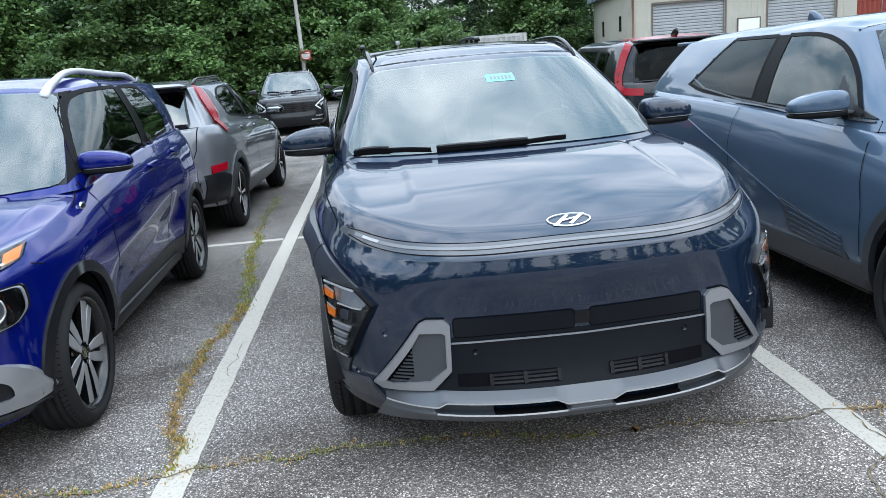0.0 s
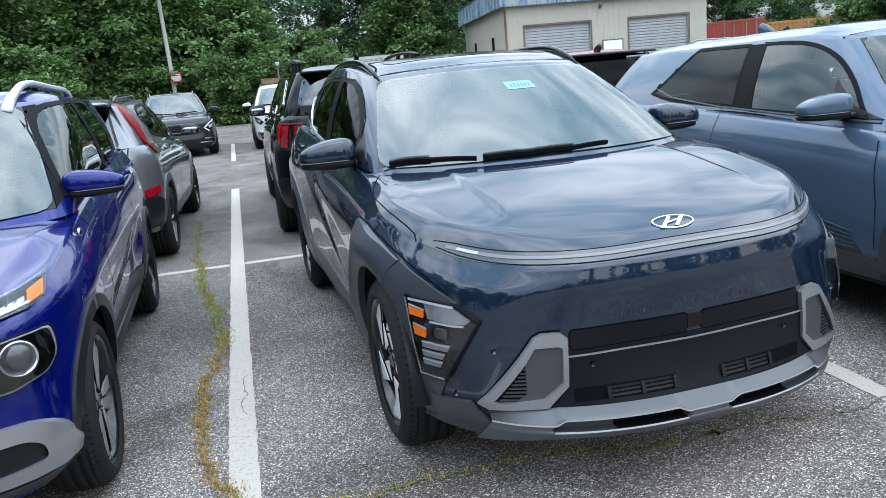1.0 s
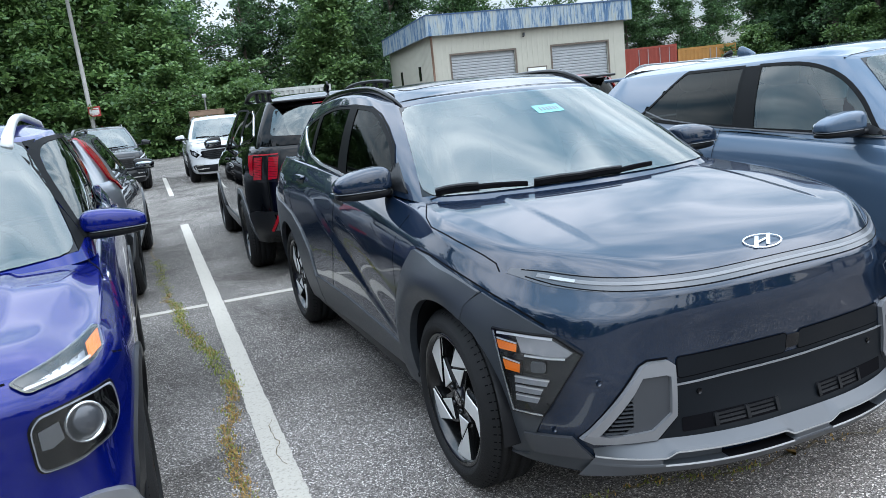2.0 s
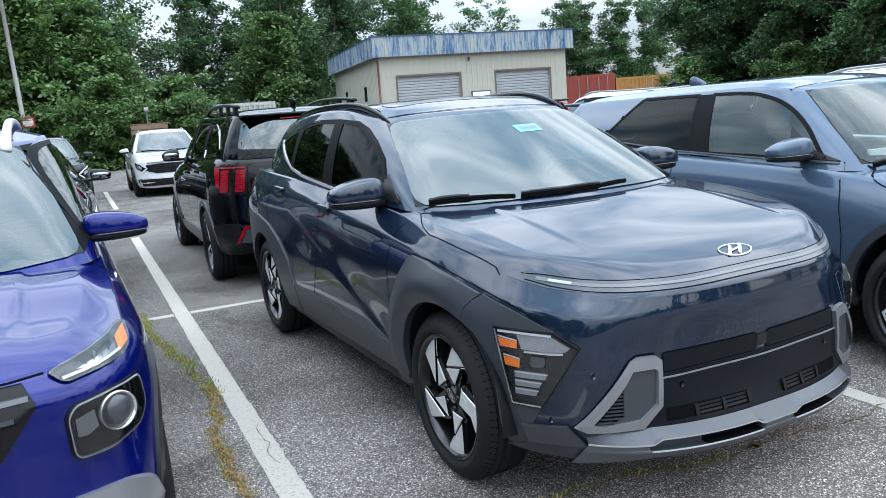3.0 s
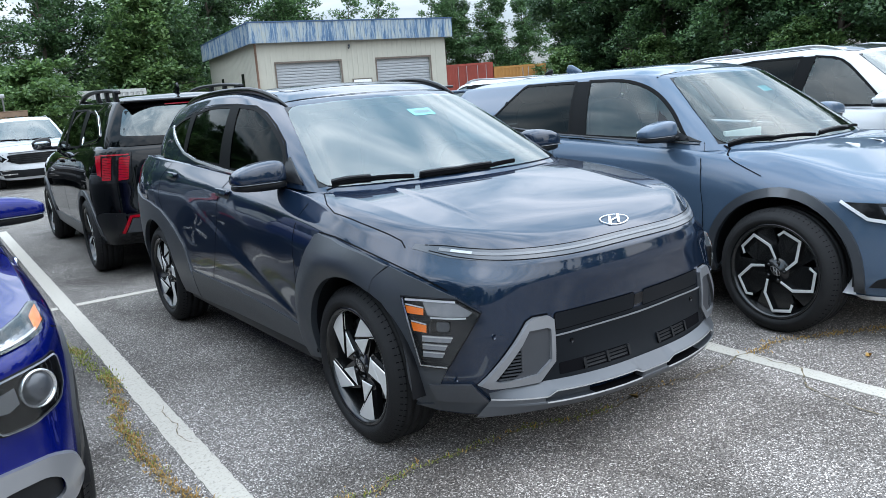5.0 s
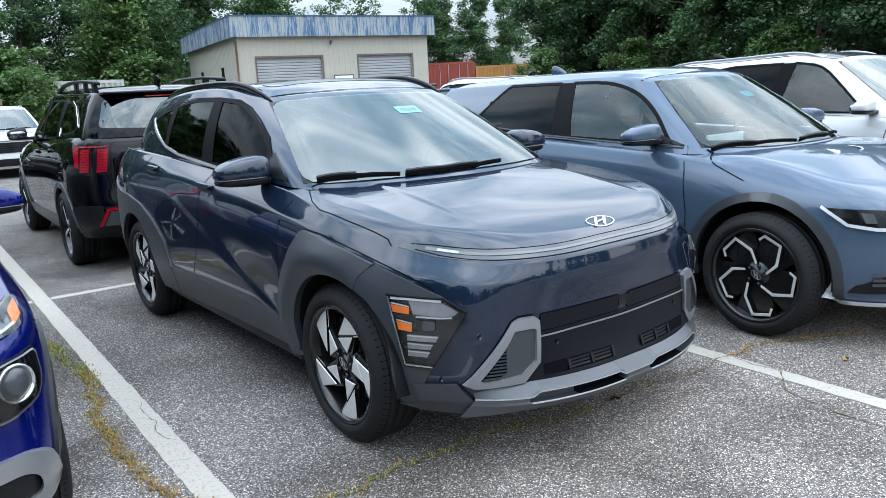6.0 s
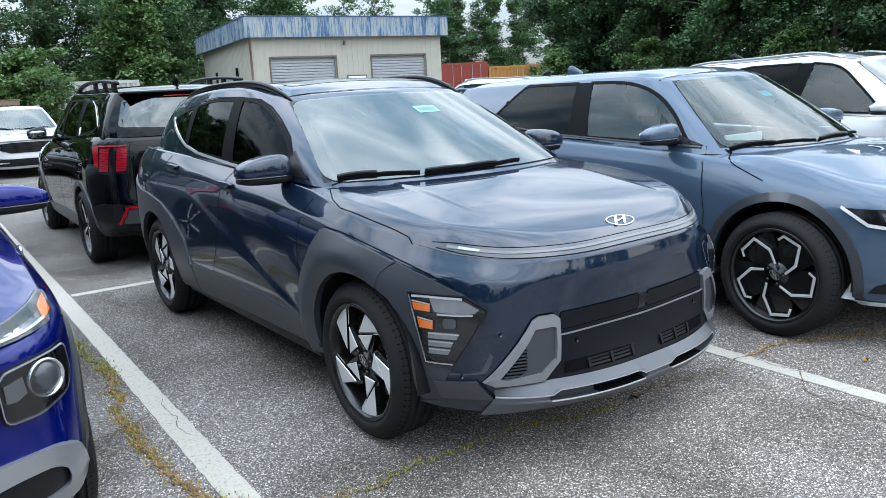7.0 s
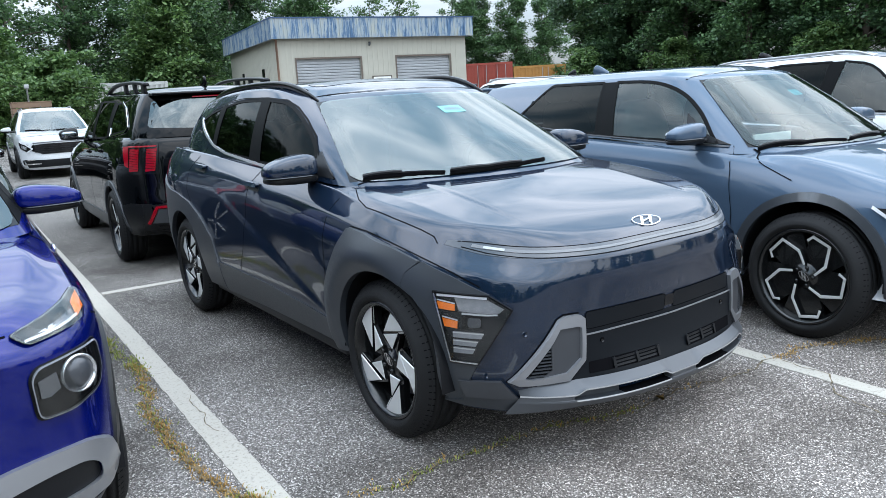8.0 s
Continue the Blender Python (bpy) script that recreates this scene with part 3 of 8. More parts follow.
def wheel_meshes(kind, r, width, rim_r):
    """The meshes of a wheel: tyre, rim barrel, one kind of spoke plates, hub cap, brake disc."""
    out = {}
    h = width / 2
    bm = bmesh.new()
    sw = r - rim_r
    prof = [(-h + 0.030, rim_r - 0.004), (-h + 0.010, rim_r + 0.006), (-h, rim_r + sw * 0.16), (-h - 0.006, rim_r + sw * 0.32), (-h - 0.005, rim_r + sw * 0.36), (-h - 0.002, rim_r + sw * 0.48),
            (-h + 0.003, rim_r + sw * 0.58), (-h + 0.005, rim_r + sw * 0.60), (-h + 0.013, rim_r + sw * 0.74), (-h + 0.022, r - 0.016), (-h + 0.032, r - 0.007), (-h + 0.040, r - 0.003)]
    g = 0.008
    x = -h + 0.045
    for k in range(4):
        x0 = x + k * (width - 0.09) / 3.0 - (0.006 if k else 0)
        if 0 < k < 3 or k in (0, 3):
            prof += [(x0 - 0.005, r - 0.001), (x0 - 0.004, r - g), (x0 + 0.004, r - g), (x0 + 0.005, r - 0.001)]
    prof += [(h - 0.022, r - 0.010), (h - 0.004, rim_r + sw * 0.6), (h - 0.004, rim_r + sw * 0.25), (h - 0.03, rim_r)]
    revolve(bm, prof, 72)
    # tread cuts on the shoulder
    for k in range(72):
        a = 2 * math.pi * (k + 0.5) / 72
        y, z = math.cos(a), math.sin(a)
        t = Vector((0, -z, y)) * 0.0022
        c0, c1 = Vector((-h + 0.020, y * (r - 0.0165), z * (r - 0.0165))), Vector((-h + 0.042, y * (r - 0.0005), z * (r - 0.0005)))
        bm.faces.new([bm.verts.new(p) for p in (c0 - t, c0 + t, c1 + t, c1 - t)]).material_index = 1
    bmesh.ops.recalc_face_normals(bm, faces=bm.faces[:])
    out["tyre"] = (bm, [M["tyre"], M["seam"]])
    bm = bmesh.new()
    revolve(bm, [(-h + 0.012, rim_r + 0.006), (-h + 0.006, rim_r + 0.001), (-h + 0.008, rim_r - 0.008), (-h + 0.022, rim_r - 0.016), (-h + 0.06, rim_r - 0.03), (h - 0.05, rim_r - 0.035), (h - 0.05, 0.02)], 64)
    bmesh.ops.recalc_face_normals(bm, faces=bm.faces[:])
    out["barrel"] = (bm, [M["rim"]])
    bm = bmesh.new()
    revolve(bm, [(0.01, 0.0001), (0.01, rim_r * 0.70), (0.03, rim_r * 0.70)], 40)
    box(bm, -0.03, 0.03, rim_r * 0.45, rim_r * 0.74, -0.09, 0.09, 0.02)
    out["disc"] = (bm, [M["disc"]])
    R = rim_r - 0.008
    spokes = []
    x0 = -h + 0.020
    for k in range(5):
        a = 2 * math.pi * k / 5 + math.pi / 2
        bm = bmesh.new()
        T = lambda pts, da=0.0: [rot2((p[0] * R, p[1] * R), a + da) for p in pts]
        if kind == "blade":
            # broad twisted blade: dark plate, a large bright facet out to the rim, a small one by the hub
            plate(bm, T([(0.12, -0.14), (0.33, -0.38), (0.95, -0.30), (0.985, 0.0), (0.95, 0.29), (0.66, 0.06), (0.14, 0.13)]), x0 + 0.022, x0 + 0.05)
            n0 = len(bm.faces)
            plate(bm, T([(0.40, -0.315), (0.945, -0.275), (0.985, 0.0), (0.955, 0.26)]), x0 + 0.004, x0 + 0.03, 0.003)
            plate(bm, T([(0.27, 0.015), (0.315, -0.325), (0.67, 0.03)]), x0 + 0.010, x0 + 0.03, 0.003)
            plate(bm, T([(0.70, 0.06), (0.945, 0.30), (0.955, 0.285), (0.71, 0.045)]), x0 + 0.012, x0 + 0.03)
            bm.faces.ensure_lookup_table()
            bm.normal_update()
            for f in bm.faces[n0:]:
                f.material_index = 1 if f.normal.x < -0.6 else 0
        elif kind == "web":
            # forked spokes that branch to a rim web
            plate(bm, T([(0.10, -0.20), (0.35, -0.30), (0.98, -0.52), (0.985, 0.52), (0.35, 0.30), (0.10, 0.20)]), x0 + 0.030, x0 + 0.05)
            n0 = len(bm.faces)
            # bent bright ribbon: out from the hub, back to the rim, and hooked along it
            spine = [Vector(p) for p in ((0.20, 0.165), (0.51, 0.225), (0.90, 0.03), (0.83, -0.37), (0.68, -0.415))]
            half = (0.026, 0.034, 0.038, 0.034, 0.028)
            sides = []
            for i, p in enumerate(spine):
                t0 = (spine[min(i + 1, 4)] - spine[max(i - 1, 0)]).normalized()
                q = Vector((-t0.y, t0.x)) * half[i]
                sides.append((tuple(p - q), tuple(p + q)))
            for (p0, p1), (p2, p3) in zip(sides, sides[1:]):
                plate(bm, T([p0, p2, p3, p1]), x0 + 0.006, x0 + 0.034, 0.001)
            bm.faces.ensure_lookup_table()
            bm.normal_update()
            for f in bm.faces[n0:]:
                f.material_index = 1 if f.normal.x < -0.6 else 0
        elif kind == "five":
            plate(bm, T([(0.12, -0.13), (0.5, -0.20), (0.99, -0.24), (0.99, 0.24), (0.5, 0.20), (0.12, 0.13)]), x0 + 0.024, x0 + 0.05)
            n0 = len(bm.faces)
            plate(bm, T([(0.17, -0.12), (0.45, -0.23), (0.93, -0.34), (0.985, -0.10), (0.55, -0.05), (0.22, -0.02)]), x0 + 0.006, x0 + 0.03, 0.003)
            plate(bm, T([(0.17, 0.12), (0.45, 0.20), (0.955, 0.26), (0.985, 0.04), (0.55, 0.02), (0.22, 0.02)]), x0 + 0.012, x0 + 0.03, 0.003)
            bm.faces.ensure_lookup_table()
            bm.normal_update()
            for f in bm.faces[n0:]:
                f.material_index = 1 if f.normal.x < -0.6 else 0
        else:
            plate(bm, T([(0.12, -0.10), (0.98, -0.17), (0.98, 0.17), (0.12, 0.10)]), x0 + 0.02, x0 + 0.05)
            n0 = len(bm.faces)
            plate(bm, T([(0.16, -0.05), (0.97, -0.13), (0.98, 0.02), (0.16, 0.03)]), x0 + 0.008, x0 + 0.03, 0.002)
            bm.faces.ensure_lookup_table()
            bm.normal_update()
            for f in bm.faces[n0:]:
                f.material_index = 1 if f.normal.x < -0.6 else 0
        spokes.append((bm, [M["rim"], M["machined"] if kind != "five" else M["darkalloy"]]))
    out["spokes"] = spokes
    bm = bmesh.new()
    revolve(bm, [(x0 + 0.012, 0.0001), (x0 + 0.012, 0.026), (x0 + 0.016, 0.030), (x0 + 0.02, 0.030), (x0 + 0.021, 0.066), (x0 + 0.04, 0.078)], 24)
    for k in range(5):
        a = 2 * math.pi * k / 5
        c = Vector((0, math.cos(a) * 0.052, math.sin(a) * 0.052))
        tube(bm, [c + Vector((x0 + 0.024, 0, 0)), c + Vector((x0 + 0.010, 0, 0))], 0.010, 6)
    bmesh.ops.recalc_face_normals(bm, faces=bm.faces[:])
    out["cap"] = (bm, [M["rim"]])
    bm = bmesh.new()
    emblem(bm, 0.018, lambda a, b: Vector((x0 + 0.0115, a, b)))
    out["badge"] = (bm, [M["chrome"]])
    done = {}
    for key, val in out.items():
        lst = val if isinstance(val, list) else [val]
        ms = []
        for b, mats in lst:
            me = bpy.data.meshes.new(key)
            b.to_mesh(me); b.free()
            for p in me.polygons:
                p.use_smooth = key in ("tyre", "barrel", "cap")
            for q in mats:
                me.materials.append(q)
            ms.append(me)
        done[key] = ms
    return done


def emblem(bm, r, at):
    """A plain oval ring with a slanted bar shape inside, drawn by at(a, b)."""
    n = 28
    for i in range(n):
        q = [2 * math.pi * (i + k) / n for k in (0, 1)]
        bm.faces.new([bm.verts.new(at(math.cos(t) * r * (f if f == 1 else 0.93) * 1.95, math.sin(t) * r * f)) for t, f in ((q[0], 0.87), (q[0], 1), (q[1], 1), (q[1], 0.87))])
    for poly in ([(-0.80, -0.74), (-0.42, -0.84), (-0.30, 0.62), (-0.62, 0.78)], [(0.30, -0.62), (0.62, -0.78), (0.80, 0.74), (0.42, 0.84)], [(-0.40, -0.30), (0.36, 0.02), (0.40, 0.30), (-0.36, -0.02)]):
        bm.faces.new([bm.verts.new(at((a * 1.2 + b * 0.85) * r, b * r)) for a, b in poly])
    bmesh.ops.recalc_face_normals(bm, faces=bm.faces[:])
    return bm


WHEELS = {}


def add_wheels(car, kind, r, width, rim_r, track, wb, twist=0.0, badge=True, y0=0.0):
    key = (kind, r)
    if key not in WHEELS:
        WHEELS[key] = wheel_meshes(kind, r, width, rim_r)
    ms = WHEELS[key]
    for i, (sg, y) in enumerate(((-1, y0), (1, y0), (-1, y0 + wb), (1, y0 + wb))):
        base = pose(sg * (track / 2), y, r, 0, 0, 0 if sg < 0 else 180) @ pose(0, 0, 0, twist * (i + 1), 0, 0)
        wh = share("wheel", ms["barrel"][0], car.root, base)
        for k in ("tyre", "cap", "disc") + (("badge",) if badge else ()):
            share({"cap": "hub_cap", "disc": "brake_disc", "badge": "badge"}.get(k, k), ms[k][0], wh, Matrix())
        for me in ms["spokes"]:
            share("spoke", me, wh, Matrix())


def mirrors(car, x, y, z, sx=0.11, sy=0.075, sz=0.078, cap=None, arm_y=-0.06):
    """Two door mirrors: a cap that falls to its outer tip, a black lower shell with a thin lamp line, a flat arm, glass."""
    for sg in (-1, 1):
        def form(a, b, c, low=False):
            o = a * sg
            t = (o + 1) / 2
            if low:
                return (a, b * (1 - 0.22 * t * t), c)
            return (a, b * (1 - 0.22 * t * t) * (1 - 0.18 * max(c, 0)) - 0.10 * max(c, 0), c * (0.98 - 0.52 * t ** 2.4) if c > 0 else c * 0.30)
        bm = bmesh.new()
        superblob(bm, sg * x, y, z, sx, sy, sz, 0.46, 36, 20, shear=form)
        house = part("mirror_cap", bm, cap or car.paint, car.root)
        bm = bmesh.new()
        superblob(bm, sg * (x - 0.004), y + 0.008, z - sz * 0.42, sx * 0.985, sy * 0.97, sz * 0.30, 0.55, 32, 12, shear=lambda a, b, c: form(a, b, c * (1 - 0.25 * max(a * sg, 0)), True))
        box(bm, min(sg * (x - sx * 0.72), sg * (x - sx - 0.10)), max(sg * (x - sx * 0.72), sg * (x - sx - 0.10)), y - 0.035, y + 0.045, z - sz * 0.72, z - sz * 0.34, 0.012)
        part("mirror_foot", bm, M["plastic"], car.root)
        bm = bmesh.new()
        superblob(bm, sg * (x + 0.01), y - 0.010, z - sz * 0.25, sx * 0.93, sy * 0.97, sz * 0.045, 0.5, 28, 6, shear=lambda a, b, c: form(a, b, c, True))
        part("mirror_lamp", bm, M["bar"], house)
        bm = bmesh.new()
        superblob(bm, sg * x, y + sy * 0.76, z - 0.004, sx * 0.82, sy * 0.30, sz * 0.5, 0.6)
        part("mirror_glass", bm, M["mirror"], house)


def interior(car, y0, w, zf, y_dash, z_dash, rows=(1.25, 2.1), seat="seat", wheel_side=1):
    """Dashboard, steering wheel and seats."""
    bm = bmesh.new()
    box(bm, -w + 0.04, w - 0.04, y0 + 0.10, y_dash, z_dash - 0.22, z_dash, 0.05, 3)
    part("dashboard", bm, M["dash"], car.root)
    bm = bmesh.new()
    c = Vector((wheel_side * 0.36, y_dash + 0.10, z_dash + 0.00))
    pts = []
    for k in range(25):
        a = 2 * math.pi * k / 24
        pts.append(c + Vector((0.18 * math.cos(a), 0.08 * math.sin(a), 0.16 * math.sin(a))))
    tube(bm, pts, 0.016, 8, caps=False)
    tube(bm, [c - Vector((0.17, 0, 0)), c + Vector((0.17, 0, 0))], 0.02, 6)
    tube(bm, [c, c + Vector((0, -0.12, -0.14))], 0.035, 8)
    part("steering_wheel", bm, M["dash"], car.root)
    for k, yr in enumerate(rows):
        for sx in (-0.37, 0.37):
            bm = bmesh.new()
            superblob(bm, sx, yr - 0.05, zf + 0.28, 0.25, 0.27, 0.09, 0.5)
            cush = part("seat_cushion", bm, M[seat], car.root)
            bm = bmesh.new()
            superblob(bm, sx, yr + 0.30, zf + 0.62, 0.24, 0.08, 0.33, 0.5, shear=lambda a, b, c: (a * (1 - 0.12 * c), b + 0.9 * c, c))
            part("seat_back", bm, M[seat], car.root)
            bm = bmesh.new()
            superblob(bm, sx, yr + 0.42, zf + 1.03, 0.13, 0.06, 0.09, 0.6)
            part("headrest", bm, M[seat], car.root)
    bm = bmesh.new()
    box(bm, -w + 0.02, w - 0.02, y0 + 0.25, rows[-1] + 0.75, zf - 0.03, zf + 0.03, 0.01)
    for sg in (-1, 1):
        box(bm, min(sg * (w - 0.02), sg * (w - 0.07)), max(sg * (w - 0.02), sg * (w - 0.07)), y0 + 0.45, rows[-1] + 0.5, zf, z_dash - 0.06, 0.01)
    part("cabin_lining", bm, M["dash"], car.root)


def wipers(car, lines):
    """Wiper arms with their blades: a broad black band that tapers to both ends, and a thin raised arm over it."""
    for ln in lines:
        arm = car.strip("wiper", ln, "T", lambda t: 0.014 - 0.008 * t, M["seam"], off=0.016, thick=0.016, mirror=False)
        car.strip("wiper_arm", ln[: max(2, len(ln) // 2 + 1)], "T", 0.009, M["plastic"], off=0.026, thick=0.008, mirror=False, parent=arm)


def spec_suv(paint, fo, wb, ro, w, zn, zc, zb, zr, yb, yt, yrt, yrb, wt, rw, ra=None, nose=0.0, rear_round=0.0, lift=0.0):
    """A generic tall car: front overhang, wheelbase, rear overhang, half width, heights of nose, cowl, belt and roof, windscreen base and top,
    rear end of roof and of the rear window's base, half width of the roof, wheel radius."""
    ye = wb + ro
    ra = ra or rw + 0.035
    prof = dict(f=(0.06, 0.01, 0.0, 0.02 + nose * 0.5, 0.03 + nose, 0.04 + nose, 0.085 + nose), c=(0.06, 0.015, 0.0, 0.005, 0.015, 0.03, 0.08),
                s=(0.05, 0.025, 0.008, 0.0, 0.004, 0.03, 0.085), h=(0.06, 0.02, 0.0, 0.0, 0.01, 0.035, 0.09), r=(0.08, 0.02, 0.0, 0.02, 0.035, 0.05, 0.08 + rear_round))
    out = [(0, -fo, 0.22, zn, "f"), (0.45 * w, -fo + 0.03, 0.22, zn, "f"), (0.76 * w, -fo + 0.13, 0.23, zn + 0.01, "c"), (0.93 * w, -fo + 0.36, 0.25, zn + 0.04, "c"),
           (0.99 * w, -0.02, 0.28, zn * 0.5 + zc * 0.5, "s"), (w, yb + 0.35, 0.28, zc, "s"), (w, wb * 0.62, 0.28, zb, "s"), (w, wb, 0.28, zb + 0.03, "h"),
           (0.96 * w, wb + ro * 0.55, 0.30, zb + 0.04, "h"), (0.80 * w, ye - 0.09, 0.32, zb + 0.03, "r"), (0.45 * w, ye - 0.015, 0.32, zb + 0.02, "r"), (0, ye, 0.32, zb + 0.02, "r")]
    bw = w - 0.085
    cb = [(0, yb, zc), (0.55 * bw, yb + 0.07, zc), (0.90 * bw, yb + 0.25, zc), (bw, yb + 0.55, zc + 0.01), (bw, wb * 0.55, zb), (0.99 * bw, wb * 0.85, zb), (0.95 * bw, (wb + yrb) / 2 + 0.08, zb + 0.02),
          (0.84 * bw, yrb - 0.12, zb + 0.03), (0.5 * bw, yrb - 0.01, zb + 0.03), (0, yrb, zb + 0.03)]
    zt = zr - 0.075
    ct = [(0, yt, zr - 0.06), (0.55 * wt, yt + 0.03, zr - 0.065), (0.93 * wt, yt + 0.11, zt - 0.01), (wt, yt + 0.35, zt + 0.01), (wt, wb * 0.60, zt + 0.01), (0.98 * wt, wb * 0.85, zt), (0.95 * wt, (wb + yrt) / 2 + 0.05, zt - 0.01),
          (0.86 * wt, yrt - 0.10, zt - 0.02), (0.5 * wt, yrt - 0.01, zr - 0.08), (0, yrt, zr - 0.08)]
    return dict(paint=paint, prof=prof, outline=out, deck=[(-fo, zn), (-fo + 0.12, zn + 0.06), (-fo * 0.4, zn * 0.45 + zc * 0.55), (yb, zc + 0.015), (yb + 0.6, zc + 0.03), (ye, zb + 0.05)],
                yc=wb * 0.5, arches=[(0, rw, ra), (wb, rw, ra)], cab_base=cb, cab_top=ct, roof=[(yt, zr - 0.06), (yt + 0.35, zr - 0.005), (wb * 0.6, zr), (yrt - 0.3, zr - 0.03), (yrt, zr - 0.08)],
                openings=[], mid=wb * 0.5)



def rail_bar(bm, car, sg, xat, y0, y1, lift, rx, rz, n=20, feet=True, ends=0.45):
    """A bar along the roof's edge, lifted off it but for both ends."""
    pts, rows = [], []
    for i in range(n + 1):
        t = i / n
        base = car.drop((sg * xat(t), y0 + (y1 - y0) * t, 3), Vector((0, 0, -1)), 0.0)
        up = lift * math.sin(math.pi / 2 * min(1.0, min(t, 1 - t) * 5.0))
        pts.append(base + Vector((0, 0, up)))
    for i, p in enumerate(pts):
        f = min(1.0, ends + min(i, n - i) * 0.25) if ends < 1 else max(1.0, ends - min(i, n - i) * 0.10)
        rows.append([bm.verts.new(p + Vector((math.copysign(abs(math.cos(q)) ** 0.7, math.cos(q)) * rx * f, 0, math.copysign(abs(math.sin(q)) ** 0.7, math.sin(q)) * rz * f))) for q in [2 * math.pi * k / 10 for k in range(10)]])
    for r0, r1 in zip(rows, rows[1:]):
        for k in range(10):
            bm.faces.new((r0[k], r0[(k + 1) % 10], r1[(k + 1) % 10], r1[k]))
    bm.faces.new(rows[0]); bm.faces.new(rows[-1][::-1])
    for k in (1, 2, n - 2, n - 1) if feet else ():
        b = pts[k]
        superblob(bm, b.x, b.y, b.z - lift * 0.55, rx * 0.8, 0.06, lift * 0.6, 0.5, 10, 6)
    bmesh.ops.recalc_face_normals(bm, faces=bm.faces[:])


# ---- ground ----
def asphalt():
    m, nt, b = nodes_of("old_asphalt")
    N, K = nt.nodes.new, nt.links.new
    co = N("ShaderNodeTexCoord")
    big = N("ShaderNodeTexNoise"); big.inputs["Scale"].default_value = 0.7; big.inputs["Detail"].default_value = 8; big.inputs["Roughness"].default_value = 0.6
    fine = N("ShaderNodeTexVoronoi"); fine.inputs["Scale"].default_value = 205
    fine2 = N("ShaderNodeTexNoise"); fine2.inputs["Scale"].default_value = 240; fine2.inputs["Detail"].default_value = 3
    for q in (big, fine, fine2):
        K(co.outputs["Object"], q.inputs["Vector"])
    stones = N("ShaderNodeValToRGB")
    e = stones.color_ramp.elements
    e[0].position, e[0].color = 0.0, (0.058, 0.053, 0.048, 1)
    e[1].position, e[1].color = 0.98, (0.66, 0.62, 0.57, 1)
    e2 = e.new(0.60); e2.color = (0.156, 0.143, 0.130, 1)
    e3 = e.new(0.86); e3.color = (0.275, 0.255, 0.23, 1)
    sepc = N("ShaderNodeSeparateColor")
    K(fine.outputs["Color"], sepc.inputs[0]); K(sepc.outputs[0], stones.inputs["Fac"])
    mr = N("ShaderNodeMapRange"); mr.inputs["From Min"].default_value, mr.inputs["From Max"].default_value = 0.3, 0.7
    mr.inputs["To Min"].default_value, mr.inputs["To Max"].default_value = 0.70, 1.34
    K(big.outputs["Fac"], mr.inputs["Value"])
    sc = N("ShaderNodeVectorMath"); sc.operation = "SCALE"
    K(stones.outputs["Color"], sc.inputs[0]); K(mr.outputs[0], sc.inputs["Scale"])
    # old oil and damp stains
    st = N("ShaderNodeTexNoise"); st.inputs["Scale"].default_value, st.inputs["Detail"].default_value, st.inputs["Distortion"].default_value = 1.5, 6, 0.6
    K(co.outputs["Object"], st.inputs["Vector"])
    sr = N("ShaderNodeValToRGB")
    g = sr.color_ramp.elements
    g[0].position, g[0].color = 0.34, (0.68, 0.67, 0.66, 1)
    g[1].position, g[1].color = 0.50, (1, 1, 1, 1)
    h = g.new(0.66); h.color = (1.12, 1.12, 1.13, 1)
    K(st.outputs["Fac"], sr.inputs["Fac"])
    sm = N("ShaderNodeVectorMath"); sm.operation = "MULTIPLY"
    K(sc.outputs[0], sm.inputs[0]); K(sr.outputs["Color"], sm.inputs[1])
    # two pavings: the stalls are darker than the dusty lane ahead of them
    sep = N("ShaderNodeSeparateXYZ")
    K(co.outputs["Object"], sep.inputs[0])
    edge = N("ShaderNodeMath"); edge.operation = "MULTIPLY_ADD"
    edge.inputs[1].default_value = 0.9
    K(st.outputs["Fac"], edge.inputs[0]); K(sep.outputs["Y"], edge.inputs[2])
    lane = N("ShaderNodeValToRGB")
    lane.color_ramp.elements[0].position, lane.color_ramp.elements[0].color = 0.485, (1.06, 1.02, 1.02, 1)
    lane.color_ramp.elements[1].position, lane.color_ramp.elements[1].color = 0.522, (0.99, 0.98, 1.00, 1)
    # further back, the shade between parked cars is put into the colour
    car_shade = lane.color_ramp.elements.new(0.86); car_shade.color = (0.80, 0.80, 0.81, 1)
    lr = N("ShaderNodeMapRange")
    lr.inputs["From Min"].default_value, lr.inputs["From Max"].default_value = -5.0, 5.0
    K(edge.outputs[0], lr.inputs["Value"]); K(lr.outputs[0], lane.inputs["Fac"])
    pv = N("ShaderNodeVectorMath"); pv.operation = "MULTIPLY"
    K(sm.outputs[0], pv.inputs[0]); K(lane.outputs["Color"], pv.inputs[1])
    K(pv.outputs[0], b.inputs["Base Color"])
    b.inputs["Roughness"].default_value = 0.92
    b.inputs["Specular IOR Level"].default_value = 0.12
    bp = N("ShaderNodeBump"); bp.inputs["Strength"].default_value, bp.inputs["Distance"].default_value = 0.7, 0.004
    ad = N("ShaderNodeMath"); ad.operation = "ADD"
    K(fine.outputs["Distance"], ad.inputs[0]); K(fine2.outputs["Fac"], ad.inputs[1])
    K(ad.outputs[0], bp.inputs["Height"]); K(bp.outputs[0], b.inputs["Normal"])
    return m


